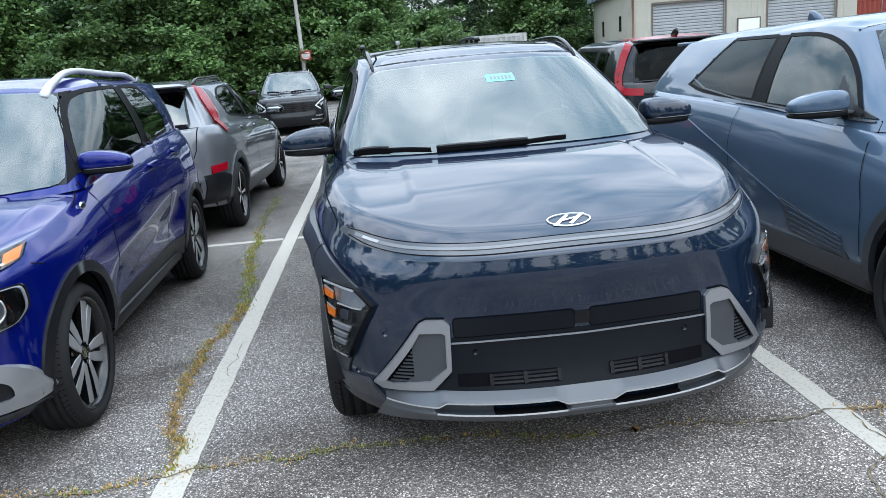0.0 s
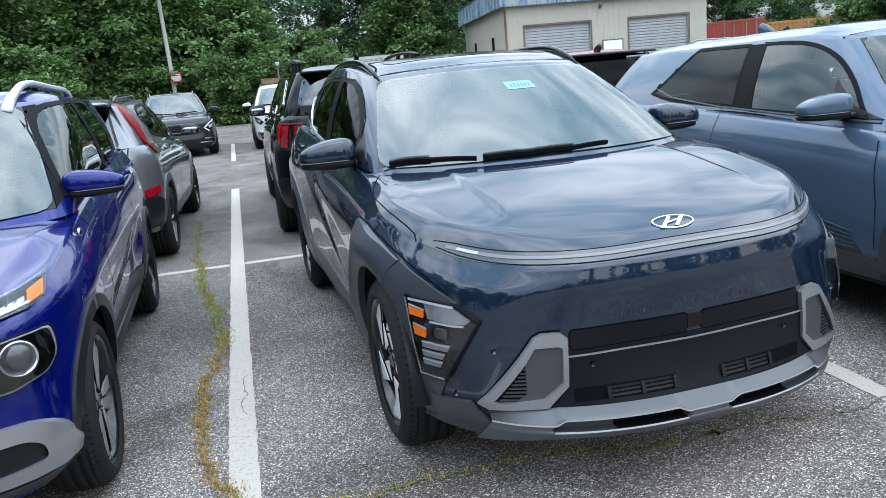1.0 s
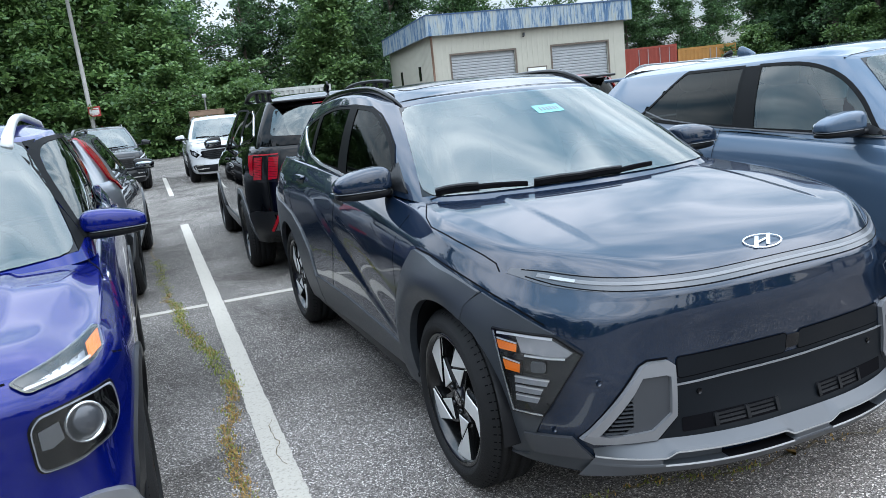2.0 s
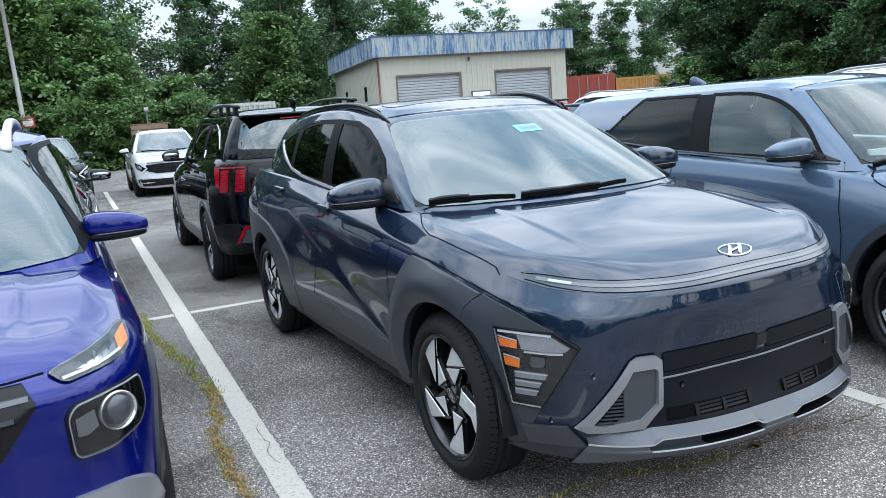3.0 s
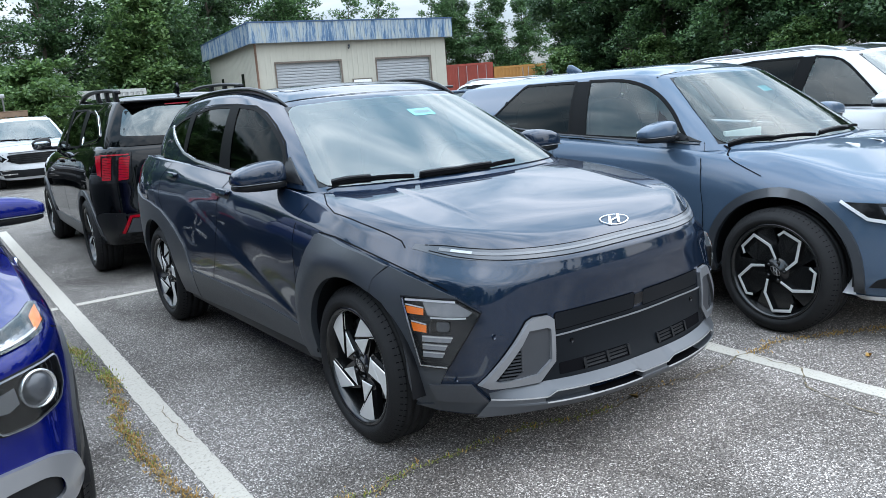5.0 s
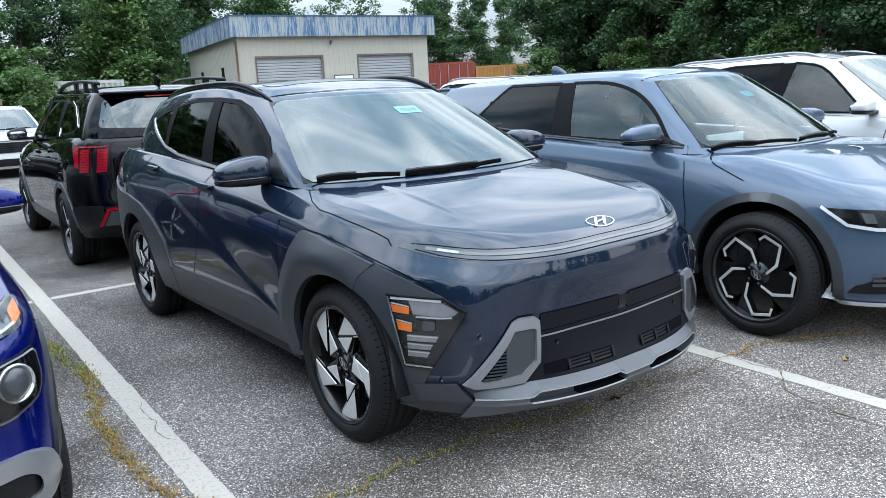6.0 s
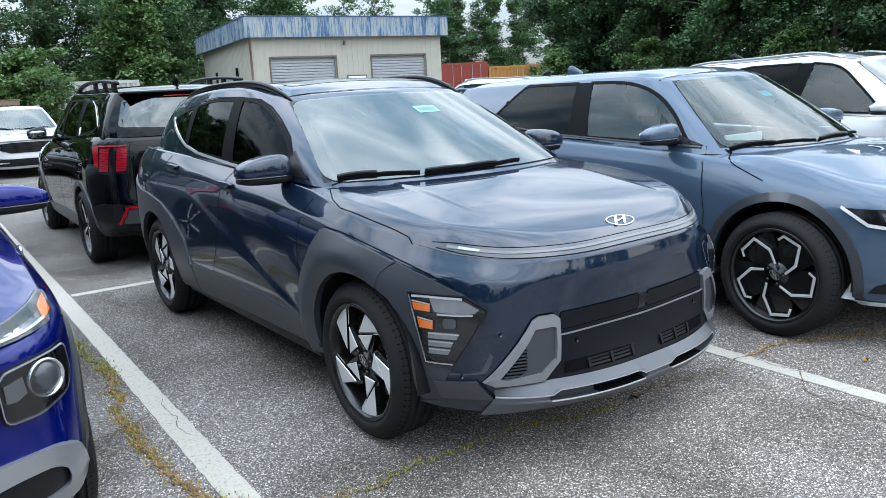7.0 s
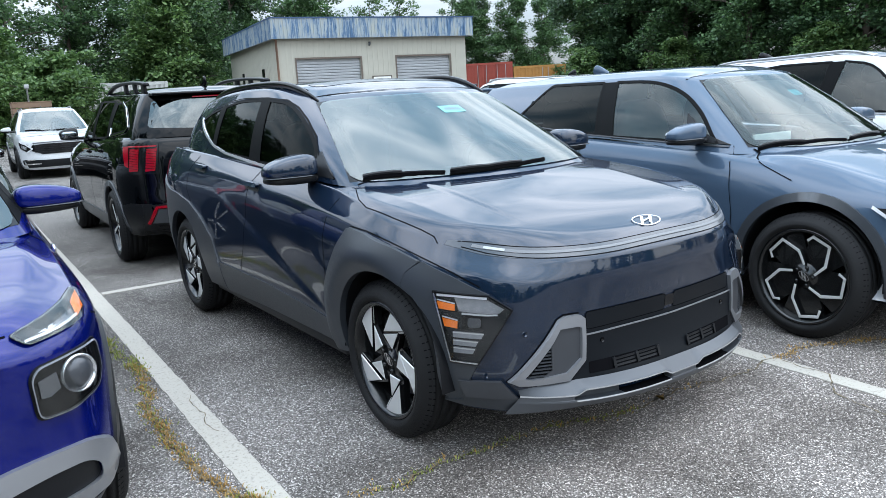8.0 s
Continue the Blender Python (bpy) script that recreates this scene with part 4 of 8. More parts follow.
def line_paint():
    m, nt, b = nodes_of("worn_line_paint")
    N, K = nt.nodes.new, nt.links.new
    co = N("ShaderNodeTexCoord")
    n = N("ShaderNodeTexNoise"); n.inputs["Scale"].default_value, n.inputs["Detail"].default_value, n.inputs["Roughness"].default_value = 75, 9, 0.75
    K(co.outputs["Object"], n.inputs["Vector"])
    r = N("ShaderNodeValToRGB")
    e = r.color_ramp.elements
    e[0].position, e[0].color = 0.33, (0.16, 0.15, 0.14, 1)
    e[1].position, e[1].color = 0.47, (0.42, 0.387, 0.335, 1)
    K(n.outputs["Fac"], r.inputs["Fac"]); K(r.outputs[0], b.inputs["Base Color"])
    b.inputs["Roughness"].default_value = 0.75
    bp = N("ShaderNodeBump"); bp.inputs["Strength"].default_value, bp.inputs["Distance"].default_value = 0.35, 0.003
    n2 = N("ShaderNodeTexNoise"); n2.inputs["Scale"].default_value = 180
    K(co.outputs["Object"], n2.inputs["Vector"]); K(n2.outputs["Fac"], bp.inputs["Height"]); K(bp.outputs[0], b.inputs["Normal"])
    return m


M["asphalt"], M["line"] = asphalt(), line_paint()
bm = bmesh.new()
bmesh.ops.create_grid(bm, x_segments=40, y_segments=40, size=400)
tagged(link_mesh("ground", bm, M["asphalt"]), "old grey asphalt with light stone chips, cracked", "ground", kind="structure")


def painted_line(a, b, width, seed):
    """A painted stripe with ragged edges, a few millimetres thick."""
    rng = random.Random(seed)
    a, b = Vector((*a, 0)), Vector((*b, 0))
    t = (b - a).normalized()
    n = Vector((-t.y, t.x, 0))
    k = int((b - a).length / 0.05)
    bm = bmesh.new()
    rows = []
    for i in range(k + 1):
        p = a.lerp(b, i / k)
        j = [rng.uniform(-0.004, 0.004) for _ in range(2)]
        rows.append([bm.verts.new(p + n * (width / 2 + j[0]) - Vector((0, 0, 0.01))), bm.verts.new(p + n * (width / 2 + j[0]) + Vector((0, 0, 0.004))), bm.verts.new(p - n * (width / 2 + j[1]) + Vector((0, 0, 0.004))), bm.verts.new(p - n * (width / 2 + j[1]) - Vector((0, 0, 0.01)))])
    for r0, r1 in zip(rows, rows[1:]):
        for q in range(3):
            bm.faces.new((r0[q], r1[q], r1[q + 1], r0[q + 1]))
    bmesh.ops.recalc_face_normals(bm, faces=bm.faces[:])
    tagged(link_mesh("parking_line", bm, M["line"], smooth=False), "worn white painted parking line on asphalt", "parking line", group="parking lines", kind="structure")


painted_line((-1.515, -1.6), (-1.225, 9.3), 0.115, 1)
painted_line((1.03, -1.5), (1.42, 9.3), 0.10, 2)
for k, (x0, x1) in enumerate(((-3.95, -1.437), (-1.305, 1.155), (1.275, 4.0))):
    painted_line((x0, 3.765 - 0.036 * x0), (x1, 3.765 - 0.036 * x1), 0.09, 30 + k)
painted_line((-1.10, 14.5), (-0.95, 20.8), 0.10, 4)
painted_line((-4.2, -1.6), (-3.9, 9.3), 0.11, 5)

# ---- building ----
BX, BY, BA = 13.75, 34.9, -9.0


def rows_of(name, parent, spots, size, material, bevel=0.0):
    """Alike pieces on one shared mesh; each spot is the piece's lower corner."""
    bm = bmesh.new()
    box(bm, 0, size[0], 0, size[1], 0, size[2], bevel, 1)
    me = bpy.data.meshes.new(name)
    bm.to_mesh(me)
    bm.free()
    me.materials.append(material)
    for p in spots:
        share(name, me, parent, Matrix.Translation(p))


def build_garage():
    root = new("garage_building")
    tagged(root, "low beige metal-clad workshop with a weathered blue roof band", "building")
    root.matrix_basis = pose(BX, BY, 0, 0, 0, BA)
    wallm = mat("beige_ribbed_metal", (0.42, 0.40, 0.335), 0.6, 0.0, 0.18, 1.2, 0.1, 40)
    band = weathered_blue()
    shut = mat("grey_shutter", (0.36, 0.37, 0.38), 0.5, 0.2, 0.12, 2.0)
    L, D, H = 10.95, 12.6, 4.75
    doors = [(0.95, 4.48), (6.62, 9.90)]
    zt = 3.58
    # front wall in pieces round the door openings, with ribs
    bm = bmesh.new()
    spans = [(0, doors[0][0]), (doors[0][1], doors[1][0]), (doors[1][1], L)]
    for a, b in spans:
        box(bm, a, b, 0, 0.2, 0, zt)
    box(bm, 0, L, 0, 0.2, zt, H)
    front = part("wall", bm, wallm, root, smooth=False)
    xs = [k * 0.3 + 0.1 for k in range(35)]
    over = [x for x in xs if any(a - 0.05 < x < b + 0.05 for a, b in doors)]
    rows_of("rib", front, [(x, -0.012, 0.002) for x in xs if x not in over], (0.11, 0.011, H - 0.005), wallm)
    rows_of("rib", front, [(x, -0.012, zt + 0.1) for x in over], (0.11, 0.011, H - zt - 0.105), wallm)
    bm = bmesh.new()
    box(bm, 0, 0.2, 0.202, D, 0, H)
    side = part("wall", bm, wallm, root, smooth=False)
    rows_of("rib", side, [(-0.012, k * 0.3 + 0.1, 0.002) for k in range(int(D / 0.3))], (0.011, 0.11, H - 0.005), wallm)
    bm = bmesh.new()
    box(bm, L - 0.2, L, 0.202, D, 0, H)
    box(bm, 0.202, L - 0.202, D - 0.2, D, 0, H)
    part("wall", bm, wallm, root, smooth=False)
    for a, b in doors:
        bm = bmesh.new()
        box(bm, a + 0.002, b - 0.002, 0.152, 0.17, 0.004, zt - 0.004)
        door = part("roller_door", bm, shut, root, "grey slatted roller door, closed", smooth=False)
        rows_of("slat", door, [(a + 0.002, 0.10, 0.15 * k + 0.012) for k in range(23)], (b - a - 0.004, 0.05, 0.133), shut, 0.02)
        bm = bmesh.new()
        for x in (a - 0.09, b + 0.01):
            box(bm, x, x + 0.08, -0.04, -0.024, 0, zt + 0.08)
        box(bm, a - 0.09, b + 0.09, -0.041, -0.025, zt + 0.002, zt + 0.09)
        part("door_frame", bm, mat("brown_trim", (0.13, 0.10, 0.08), 0.6), root, smooth=False)
    board = bmesh.new()
    box(board, 5.10, 6.25, -0.06, -0.02, 1.45, 2.60)
    board = part("notice_board", board, mat("board_frame", (0.10, 0.08, 0.06), 0.6), root, "white board in a dark frame", smooth=False)
    bm = bmesh.new()
    box(bm, 5.16, 6.19, -0.07, -0.061, 1.51, 2.54)
    part("board_panel", bm, M["paper"], board, smooth=False)
    # roof band with standing ribs
    o = 0.35
    z0, z1 = 4.62, 5.62
    bm = bmesh.new()
    box(bm, -o, L + o, -o, -o + 0.1, z0, z1)
    fascia = part("roof_band", bm, band, root, "blue metal roof band with peeling paint", smooth=False)
    rows_of("rib", fascia, [(-o + k * 0.2 + 0.05, -o - 0.03, z0 + 0.004) for k in range(int((L + 2 * o) / 0.2))], (0.06, 0.031, z1 - z0 - 0.008), band)
    bm = bmesh.new()
    box(bm, -o, -o + 0.1, -o + 0.102, D + o, z0, z1)
    fascia = part("roof_band", bm, band, root, smooth=False)
    rows_of("rib", fascia, [(-o - 0.03, -o + k * 0.2 + 0.15, z0 + 0.004) for k in range(int((D + 2 * o) / 0.2))], (0.031, 0.06, z1 - z0 - 0.008), band)
    bm = bmesh.new()
    box(bm, L + o - 0.1, L + o, -o + 0.102, D + o, z0, z1)
    part("roof_band", bm, band, root, smooth=False)
    bm = bmesh.new()
    box(bm, -o + 0.1, L + o - 0.1, -o + 0.1, D + o, z1 - 0.25, z1 - 0.15)
    part("roof", bm, wallm, root, smooth=False)
    edge = mat("dark_blue_edge", (0.035, 0.075, 0.15), 0.5, 0, 0.2, 2)
    for x0, x1, y0, y1 in ((-o - 0.04, L + o + 0.04, -o - 0.04, -o + 0.12), (-o - 0.04, -o + 0.12, -o + 0.122, D + o)):
        bm = bmesh.new()
        box(bm, x0, x1, y0, y1, z1 + 0.002, z1 + 0.07)
        part("roof_edge", bm, edge, root, smooth=False)
    bm = bmesh.new()
    tube(bm, [(-0.07, -0.08, 0), (-0.07, -0.08, 4.6)], 0.06, 8)
    part("downpipe", bm, mat("rusty_pipe", (0.22, 0.13, 0.09), 0.7, 0, 0.3, 6), root)
    for y, z, h in ((3.2, 2.5, 0.8), (8.6, 2.4, 0.9)):
        bm = bmesh.new()
        box(bm, -0.05, 0.02, y, y + 0.5, z, z + h)
        part("window", bm, M["gloss"], root, smooth=False)
    bm = bmesh.new()
    box(bm, 5.0, 5.10, -0.14, -0.03, 4.25, 4.42, 0.02)
    tube(bm, [(4.95, -0.25, 4.22), (5.05, -0.10, 4.34)], 0.05, 8)
    part("flood_lamp", bm, M["silver"], root)
    return root


def weathered_blue():
    m, nt, b = nodes_of("peeling_blue_paint")
    N, K = nt.nodes.new, nt.links.new
    co = N("ShaderNodeNewGeometry")
    mp = N("ShaderNodeMapping"); mp.inputs["Scale"].default_value = (2.2, 2.2, 0.35)
    K(co.outputs["Position"], mp.inputs[0])
    n = N("ShaderNodeTexNoise"); n.inputs["Scale"].default_value, n.inputs["Detail"].default_value, n.inputs["Roughness"].default_value = 1.6, 9, 0.72
    K(mp.outputs[0], n.inputs["Vector"])
    r = N("ShaderNodeValToRGB")
    e = r.color_ramp.elements
    e[0].position, e[0].color = 0.36, (0.05, 0.115, 0.215, 1)
    e[1].position, e[1].color = 0.66, (0.40, 0.40, 0.34, 1)
    q = e.new(0.45); q.color = (0.09, 0.165, 0.27, 1)
    q = e.new(0.51); q.color = (0.27, 0.33, 0.38, 1)
    K(n.outputs["Fac"], r.inputs["Fac"]); K(r.outputs[0], b.inputs["Base Color"])
    b.inputs["Roughness"].default_value = 0.6
    return m


build_garage()


# ---- containers ----
def container(name, label, color, at, L=12.0, H=2.6, W=2.44):
    root = new(name)
    tagged(root, label, "container")
    root.matrix_basis = at
    cm = mat(name + "_paint", color, 0.6, 0.1, 0.3, 2.0, 0.1, 30)
    bm = bmesh.new()
    box(bm, 0, L, 0, W, 0.05, H)
    wall = part("wall", bm, cm, root, smooth=False)
    rows_of("rib", wall, [(k * 0.28 + 0.06, -0.07, 0.2) for k in range(int(L / 0.28))], (0.12, 0.071, H - 0.35), cm)
    bm = bmesh.new()
    for x in (0, L - 0.12):
        box(bm, x - 0.02, x + 0.14, -0.06, 0.10, 0, H + 0.02)
    box(bm, 0.12, L - 0.12, -0.05, 0.05, H - 0.14, H + 0.021)
    part("frame", bm, cm, root, smooth=False)
    rows_of("locking_bar", root, [(L * q, -0.14, 0.15) for q in (0.55, 0.66, 0.80, 0.91)], (0.04, 0.04, H - 0.3), M["alloy"])
    bm = bmesh.new()
    for x, z, w, h in ((0.12, 0.62, 0.10, 0.05), (0.12, 0.52, 0.07, 0.04), (0.84, 0.58, 0.05, 0.06), (0.70, 0.60, 0.04, 0.05)):
        box(bm, L * x, L * (x + w), -0.082, -0.078, H * z, H * (z + h))
    part("marking", bm, M["paper"], root, "small white painted marks", smooth=False)
    return root


# ---- trees ----
def leaf_material(name, a, b):
    m, nt, p = nodes_of(name)
    N, K = nt.nodes.new, nt.links.new
    g = N("ShaderNodeNewGeometry")
    r = N("ShaderNodeValToRGB")
    r.color_ramp.elements[0].color, r.color_ramp.elements[1].color = (*a, 1), (*b, 1)
    K(g.outputs["Random Per Island"], r.inputs["Fac"])
    o = N("ShaderNodeObjectInfo")
    mr = N("ShaderNodeMapRange"); mr.inputs["To Min"].default_value, mr.inputs["To Max"].default_value = 0.75, 1.25
    K(o.outputs["Random"], mr.inputs["Value"])
    sc = N("ShaderNodeVectorMath"); sc.operation = "SCALE"
    K(r.outputs[0], sc.inputs[0]); K(mr.outputs[0], sc.inputs["Scale"])
    K(sc.outputs[0], p.inputs["Base Color"])
    p.inputs["Roughness"].default_value = 0.55
    tl = N("ShaderNodeBsdfTranslucent")
    K(sc.outputs[0], tl.inputs["Color"])
    mx = N("ShaderNodeMixShader"); mx.inputs[0].default_value = 0.38
    K(p.outputs[0], mx.inputs[1]); K(tl.outputs[0], mx.inputs[2])
    K(mx.outputs[0], nt.nodes["Material Output"].inputs["Surface"])
    return m


LEAVES = [leaf_material("mid_green_leaves", (0.024, 0.062, 0.026), (0.118, 0.222, 0.078)), leaf_material("dark_green_leaves", (0.018, 0.046, 0.022), (0.072, 0.142, 0.055)), leaf_material("light_green_leaves", (0.042, 0.094, 0.030), (0.155, 0.255, 0.076))]
BARK = mat("bark", (0.10, 0.08, 0.065), 0.9, 0, 0.35, 5, 0.6, 20)


def leaf_mesh(name, centres, sizes, per, leaf, rng, material, droop=0.2):
    """Many small pointed leaves in clumps round the centres."""
    c = np.repeat(np.array(centres), per, axis=0)
    sz = np.repeat(np.array(sizes), per)
    n = len(c)
    p = rng.normal(size=(n, 3)); p /= np.linalg.norm(p, axis=1)[:, None]
    p *= (rng.random(n) ** 0.45 * sz)[:, None]
    p[:, 2] *= 0.62
    pos = c + p
    d = rng.normal(size=(n, 3)); d[:, 2] = d[:, 2] * 0.5 - droop; d /= np.linalg.norm(d, axis=1)[:, None]
    up = rng.normal(size=(n, 3)) * 0.55; up[:, 2] += 1
    s = np.cross(d, up); s /= np.linalg.norm(s, axis=1)[:, None]
    ln = leaf * (0.6 + 0.8 * rng.random(n))[:, None]
    v = np.stack([pos, pos + d * ln * 0.45 + s * ln * 0.30, pos + d * ln, pos + d * ln * 0.45 - s * ln * 0.30], axis=1).reshape(-1, 3)
    me = bpy.data.meshes.new(name)
    me.vertices.add(n * 4); me.vertices.foreach_set("co", v.ravel())
    me.loops.add(n * 4); me.loops.foreach_set("vertex_index", np.arange(n * 4, dtype=np.int32))
    me.polygons.add(n); me.polygons.foreach_set("loop_start", np.arange(0, n * 4, 4, dtype=np.int32))
    me.update(calc_edges=True)
    me.materials.append(material)
    return me


def make_tree(seed, height, spread, leafm, label, low=0.12, clumps=180, per=110, leaf=0.25, at=None):
    rng = np.random.default_rng(seed)
    root = new("tree")
    tagged(root, label, "tree", group="trees round the lot")
    bm = bmesh.new()
    lean = rng.normal(size=2) * 0.25
    pts = [(lean[0] * t * t, lean[1] * t * t, height * 0.85 * t) for t in (0, 0.15, 0.35, 0.6, 0.8, 1)]
    r0 = height * 0.018
    tube(bm, pts, [r0 * 1.3, r0, r0 * 0.8, r0 * 0.55, r0 * 0.3, 0.02], 8)
    centres, sizes = [], []
    limbs = 16
    for k in range(limbs):
        t = low + (0.9 - low) * (k + rng.random()) / limbs
        a = rng.random() * 2 * math.pi
        reach = spread * (0.55 + 0.45 * rng.random()) * math.sin(math.pi * (0.18 + 0.78 * t)) ** 0.8
        b = Vector((lean[0] * t * t, lean[1] * t * t, height * 0.85 * t))
        e = b + Vector((math.cos(a) * reach, math.sin(a) * reach, height * 0.10 * (1 - 0.5 * t)))
        mid = b.lerp(e, 0.5) + Vector((0, 0, 0.25))
        tube(bm, [b, mid, e], [r0 * 0.4 * (1 - 0.6 * t), r0 * 0.22, 0.02], 5)
        m_ = int(clumps / limbs)
        for j in range(m_):
            q = 0.35 + 0.7 * rng.random()
            p = b.lerp(e, q) + Vector(rng.normal(size=3)) * spread * 0.16
            centres.append((p.x, p.y, max(p.z, 0.3)))
            sizes.append(spread * (0.13 + 0.14 * rng.random()))
    for j in range(int(clumps * 0.15)):
        centres.append((lean[0] + rng.normal() * spread * 0.2, lean[1] + rng.normal() * spread * 0.2, height * (0.8 + 0.2 * rng.random())))
        sizes.append(spread * 0.16)
    part("trunk", bm, BARK, root)
    cr = new("crown", leaf_mesh("crown", centres, sizes, per, leaf, rng, leafm))
    cr.parent = root
    root.matrix_basis = at or Matrix()
    return root


kinds = [make_tree(1, 13, 4.0, LEAVES[0], "leafy green broad-leaved tree", at=pose(-9, 47, 0)), make_tree(2, 15, 4.4, LEAVES[1], "tall dark green broad-leaved tree", at=pose(-3.5, 50, 0)),
         make_tree(3, 9, 3.6, LEAVES[2], "light green young broad-leaved tree", low=0.04, leaf=0.28, at=pose(-6, 41, 0)), make_tree(4, 12, 3.4, LEAVES[0], "slim green tree with open crown", clumps=90, per=60, at=pose(3.5, 52, 0)),
         make_tree(5, 4.2, 2.6, LEAVES[2], "broad green bush at the edge of the lot", low=0.02, clumps=130, per=105, leaf=0.22, at=pose(-1.0, 42.3, 0))]
rt = random.Random(5)
# the wood behind the lot, the far trees behind the workshop, and the trees on the right
spots = [(0, -14, 44), (1, -18, 48), (3, -22, 44), (0, -26, 47), (1, -31, 45), (2, -12, 40), (2, -18, 39), (2, -24, 40), (4, -9, 38.5), (4, -15, 37.5), (4, -21, 38), (4, 2.0, 41.5), (0, 0.5, 47.5), (3, 6.5, 55),
         (1, -8, 53), (1, -13, 54), (1, -20, 55), (0, -27, 56), (1, -36, 50), (1, 1, 55), (0, -4, 46), (2, -8.5, 42), (2, -2.5, 42.5), (4, -12, 40), (4, -5.4, 42.3), (0, -10.5, 48), (0, -16, 51), (1, -23, 51), (2, 1.5, 44.5), (4, 4.5, 44), (4, 3.4, 38.2), (4, 1.0, 38.0), (0, 14.5, 59),
         (0, 10, 58), (0, 14, 53), (3, 15, 66), (1, 18, 70), (0, 27, 60), (0, 29.5, 63), (3, 35, 64), (3, 40, 63), (0, 16, 56), (1, 19, 58), (2, 11.5, 49), (0, 21, 62), (1, 24, 66), (2, 52, 70), (2, 56, 71), (2, 60, 69), (4, 54, 68), (2, 63.5, 68), (4, 58, 66), (4, 61, 64),
         (0, 46.5, 43.5), (1, 49, 45), (1, 46, 40), (0, 46, 37), (1, 50, 34), (0, 47, 30), (1, 52, 27), (0, 46, 24), (1, 50, 20), (0, 45, 17), (1, 49, 13), (2, 46, 41), (2, 44, 34), (2, 43.5, 27), (0, 49, 40), (1, 55, 38), (1, 57, 30), (1, 56, 22), (4, 41, 39), (4, 42, 31), (4, 42, 22), (0, 47, 9), (1, 50, 5), (2, 43, 14), (2, 44, 20)]
# unseen rows behind and beside the viewpoint, added to darken the cars' reflections
spots += [(k % 4, x, -78 + 5 * math.sin(x)) for k, x in enumerate(range(-80, 84, 5))] + [(k % 3, -26 + 1.5 * math.sin(y), y) for k, y in enumerate(range(-26, 32, 4))] + [(k % 3, 42 + 3 * math.sin(y), y) for k, y in enumerate(range(-26, 4, 5))]
for k, x, y in spots:
    k = {0: 1, 2: 0}.get(k, k) if x > 40 and y > 0 else k
    copy_thing(kinds[k], pose(x + rt.uniform(-1, 1), y + rt.uniform(-1, 1), 0, 0, 0, rt.uniform(0, 360)))


def wood_fill(name, label, x0, x1, y, h, n, seed, material):
    """Dense far foliage that closes the gaps between the trees."""
    rng = np.random.default_rng(seed)
    xs = rng.uniform(x0, x1, n)
    top = h * (0.75 + 0.25 * np.sin(xs * 0.55 + seed) + 0.12 * np.sin(xs * 1.7))
    cs = np.stack([xs, y + rng.normal(size=n) * 1.2, rng.random(n) ** 0.8 * top], axis=1)
    ob = new(name, leaf_mesh(name, cs, np.full(n, 1.1), 45, 0.34, rng, material))
    tagged(ob, label, "foliage", kind="stuff")


wood_fill("wood_foliage", "dense dark green foliage of the wood", -42, 4, 59, 12.5, 760, 1, LEAVES[1])
wood_fill("wood_foliage", "dense dark green foliage of the wood", 49, 58, 45, 10, 260, 2, LEAVES[1])
# unseen belt, added to close the dark band that the cars reflect
wood_fill("wood_foliage", "dense green foliage, unseen, added for the reflections", -84, 84, -84, 9.5, 900, 4, LEAVES[1])
wood_fill("undergrowth", "dark green undergrowth below the trees", -34, 11, 43.5, 2.6, 420, 3, LEAVES[1])

container("red_container", "rusty red shipping container on concrete blocks", (0.30, 0.055, 0.035), pose(32.2, 47.4, 0, 0, 0, -39), 6.06, 3.6)
container("orange_container", "faded orange shipping container on concrete blocks", (0.42, 0.20, 0.05), pose(36.9, 43.4, 0, 0, 0, -36), 4.0, 3.2)
container("grey_container", "pale grey weathered shipping container", (0.42, 0.42, 0.40), pose(4.6, 39.5, 0, 0, 0, -3), 4.6, 2.85)


# ---- brown crate behind the white car ----
def build_crate():
    root = new("wooden_crate")
    tagged(root, "tall weathered brown wooden crate standing on the asphalt", "crate")
    root.matrix_basis = pose(0.50, 26.0, 0, 0, 0, -3)
    wood = mat("weathered_boards", (0.20, 0.13, 0.085), 0.8, 0, 0.3, 4, 0.3, 30)
    bm = bmesh.new()
    for x in (0.0, 1.06):
        for y in (0.03, 1.0):
            box(bm, x, x + 0.08, y, y + 0.08, 0, 1.87, 0.004)
    part("corner_posts", bm, wood, root, smooth=False)
    rows_of("board", root, [(-0.02, 0.0, 0.06 + k * 0.183) for k in range(10)], (1.18, 0.028, 0.162), wood, 0.004)
    rows_of("board", root, [(-0.03, 0.03, 0.06 + k * 0.183) for k in range(10)], (0.028, 1.05, 0.162), wood, 0.004)
    bm = bmesh.new()
    box(bm, -0.04, 1.18, -0.01, 1.10, 1.872, 1.90, 0.004)
    part("lid", bm, wood, root, smooth=False)


build_crate()


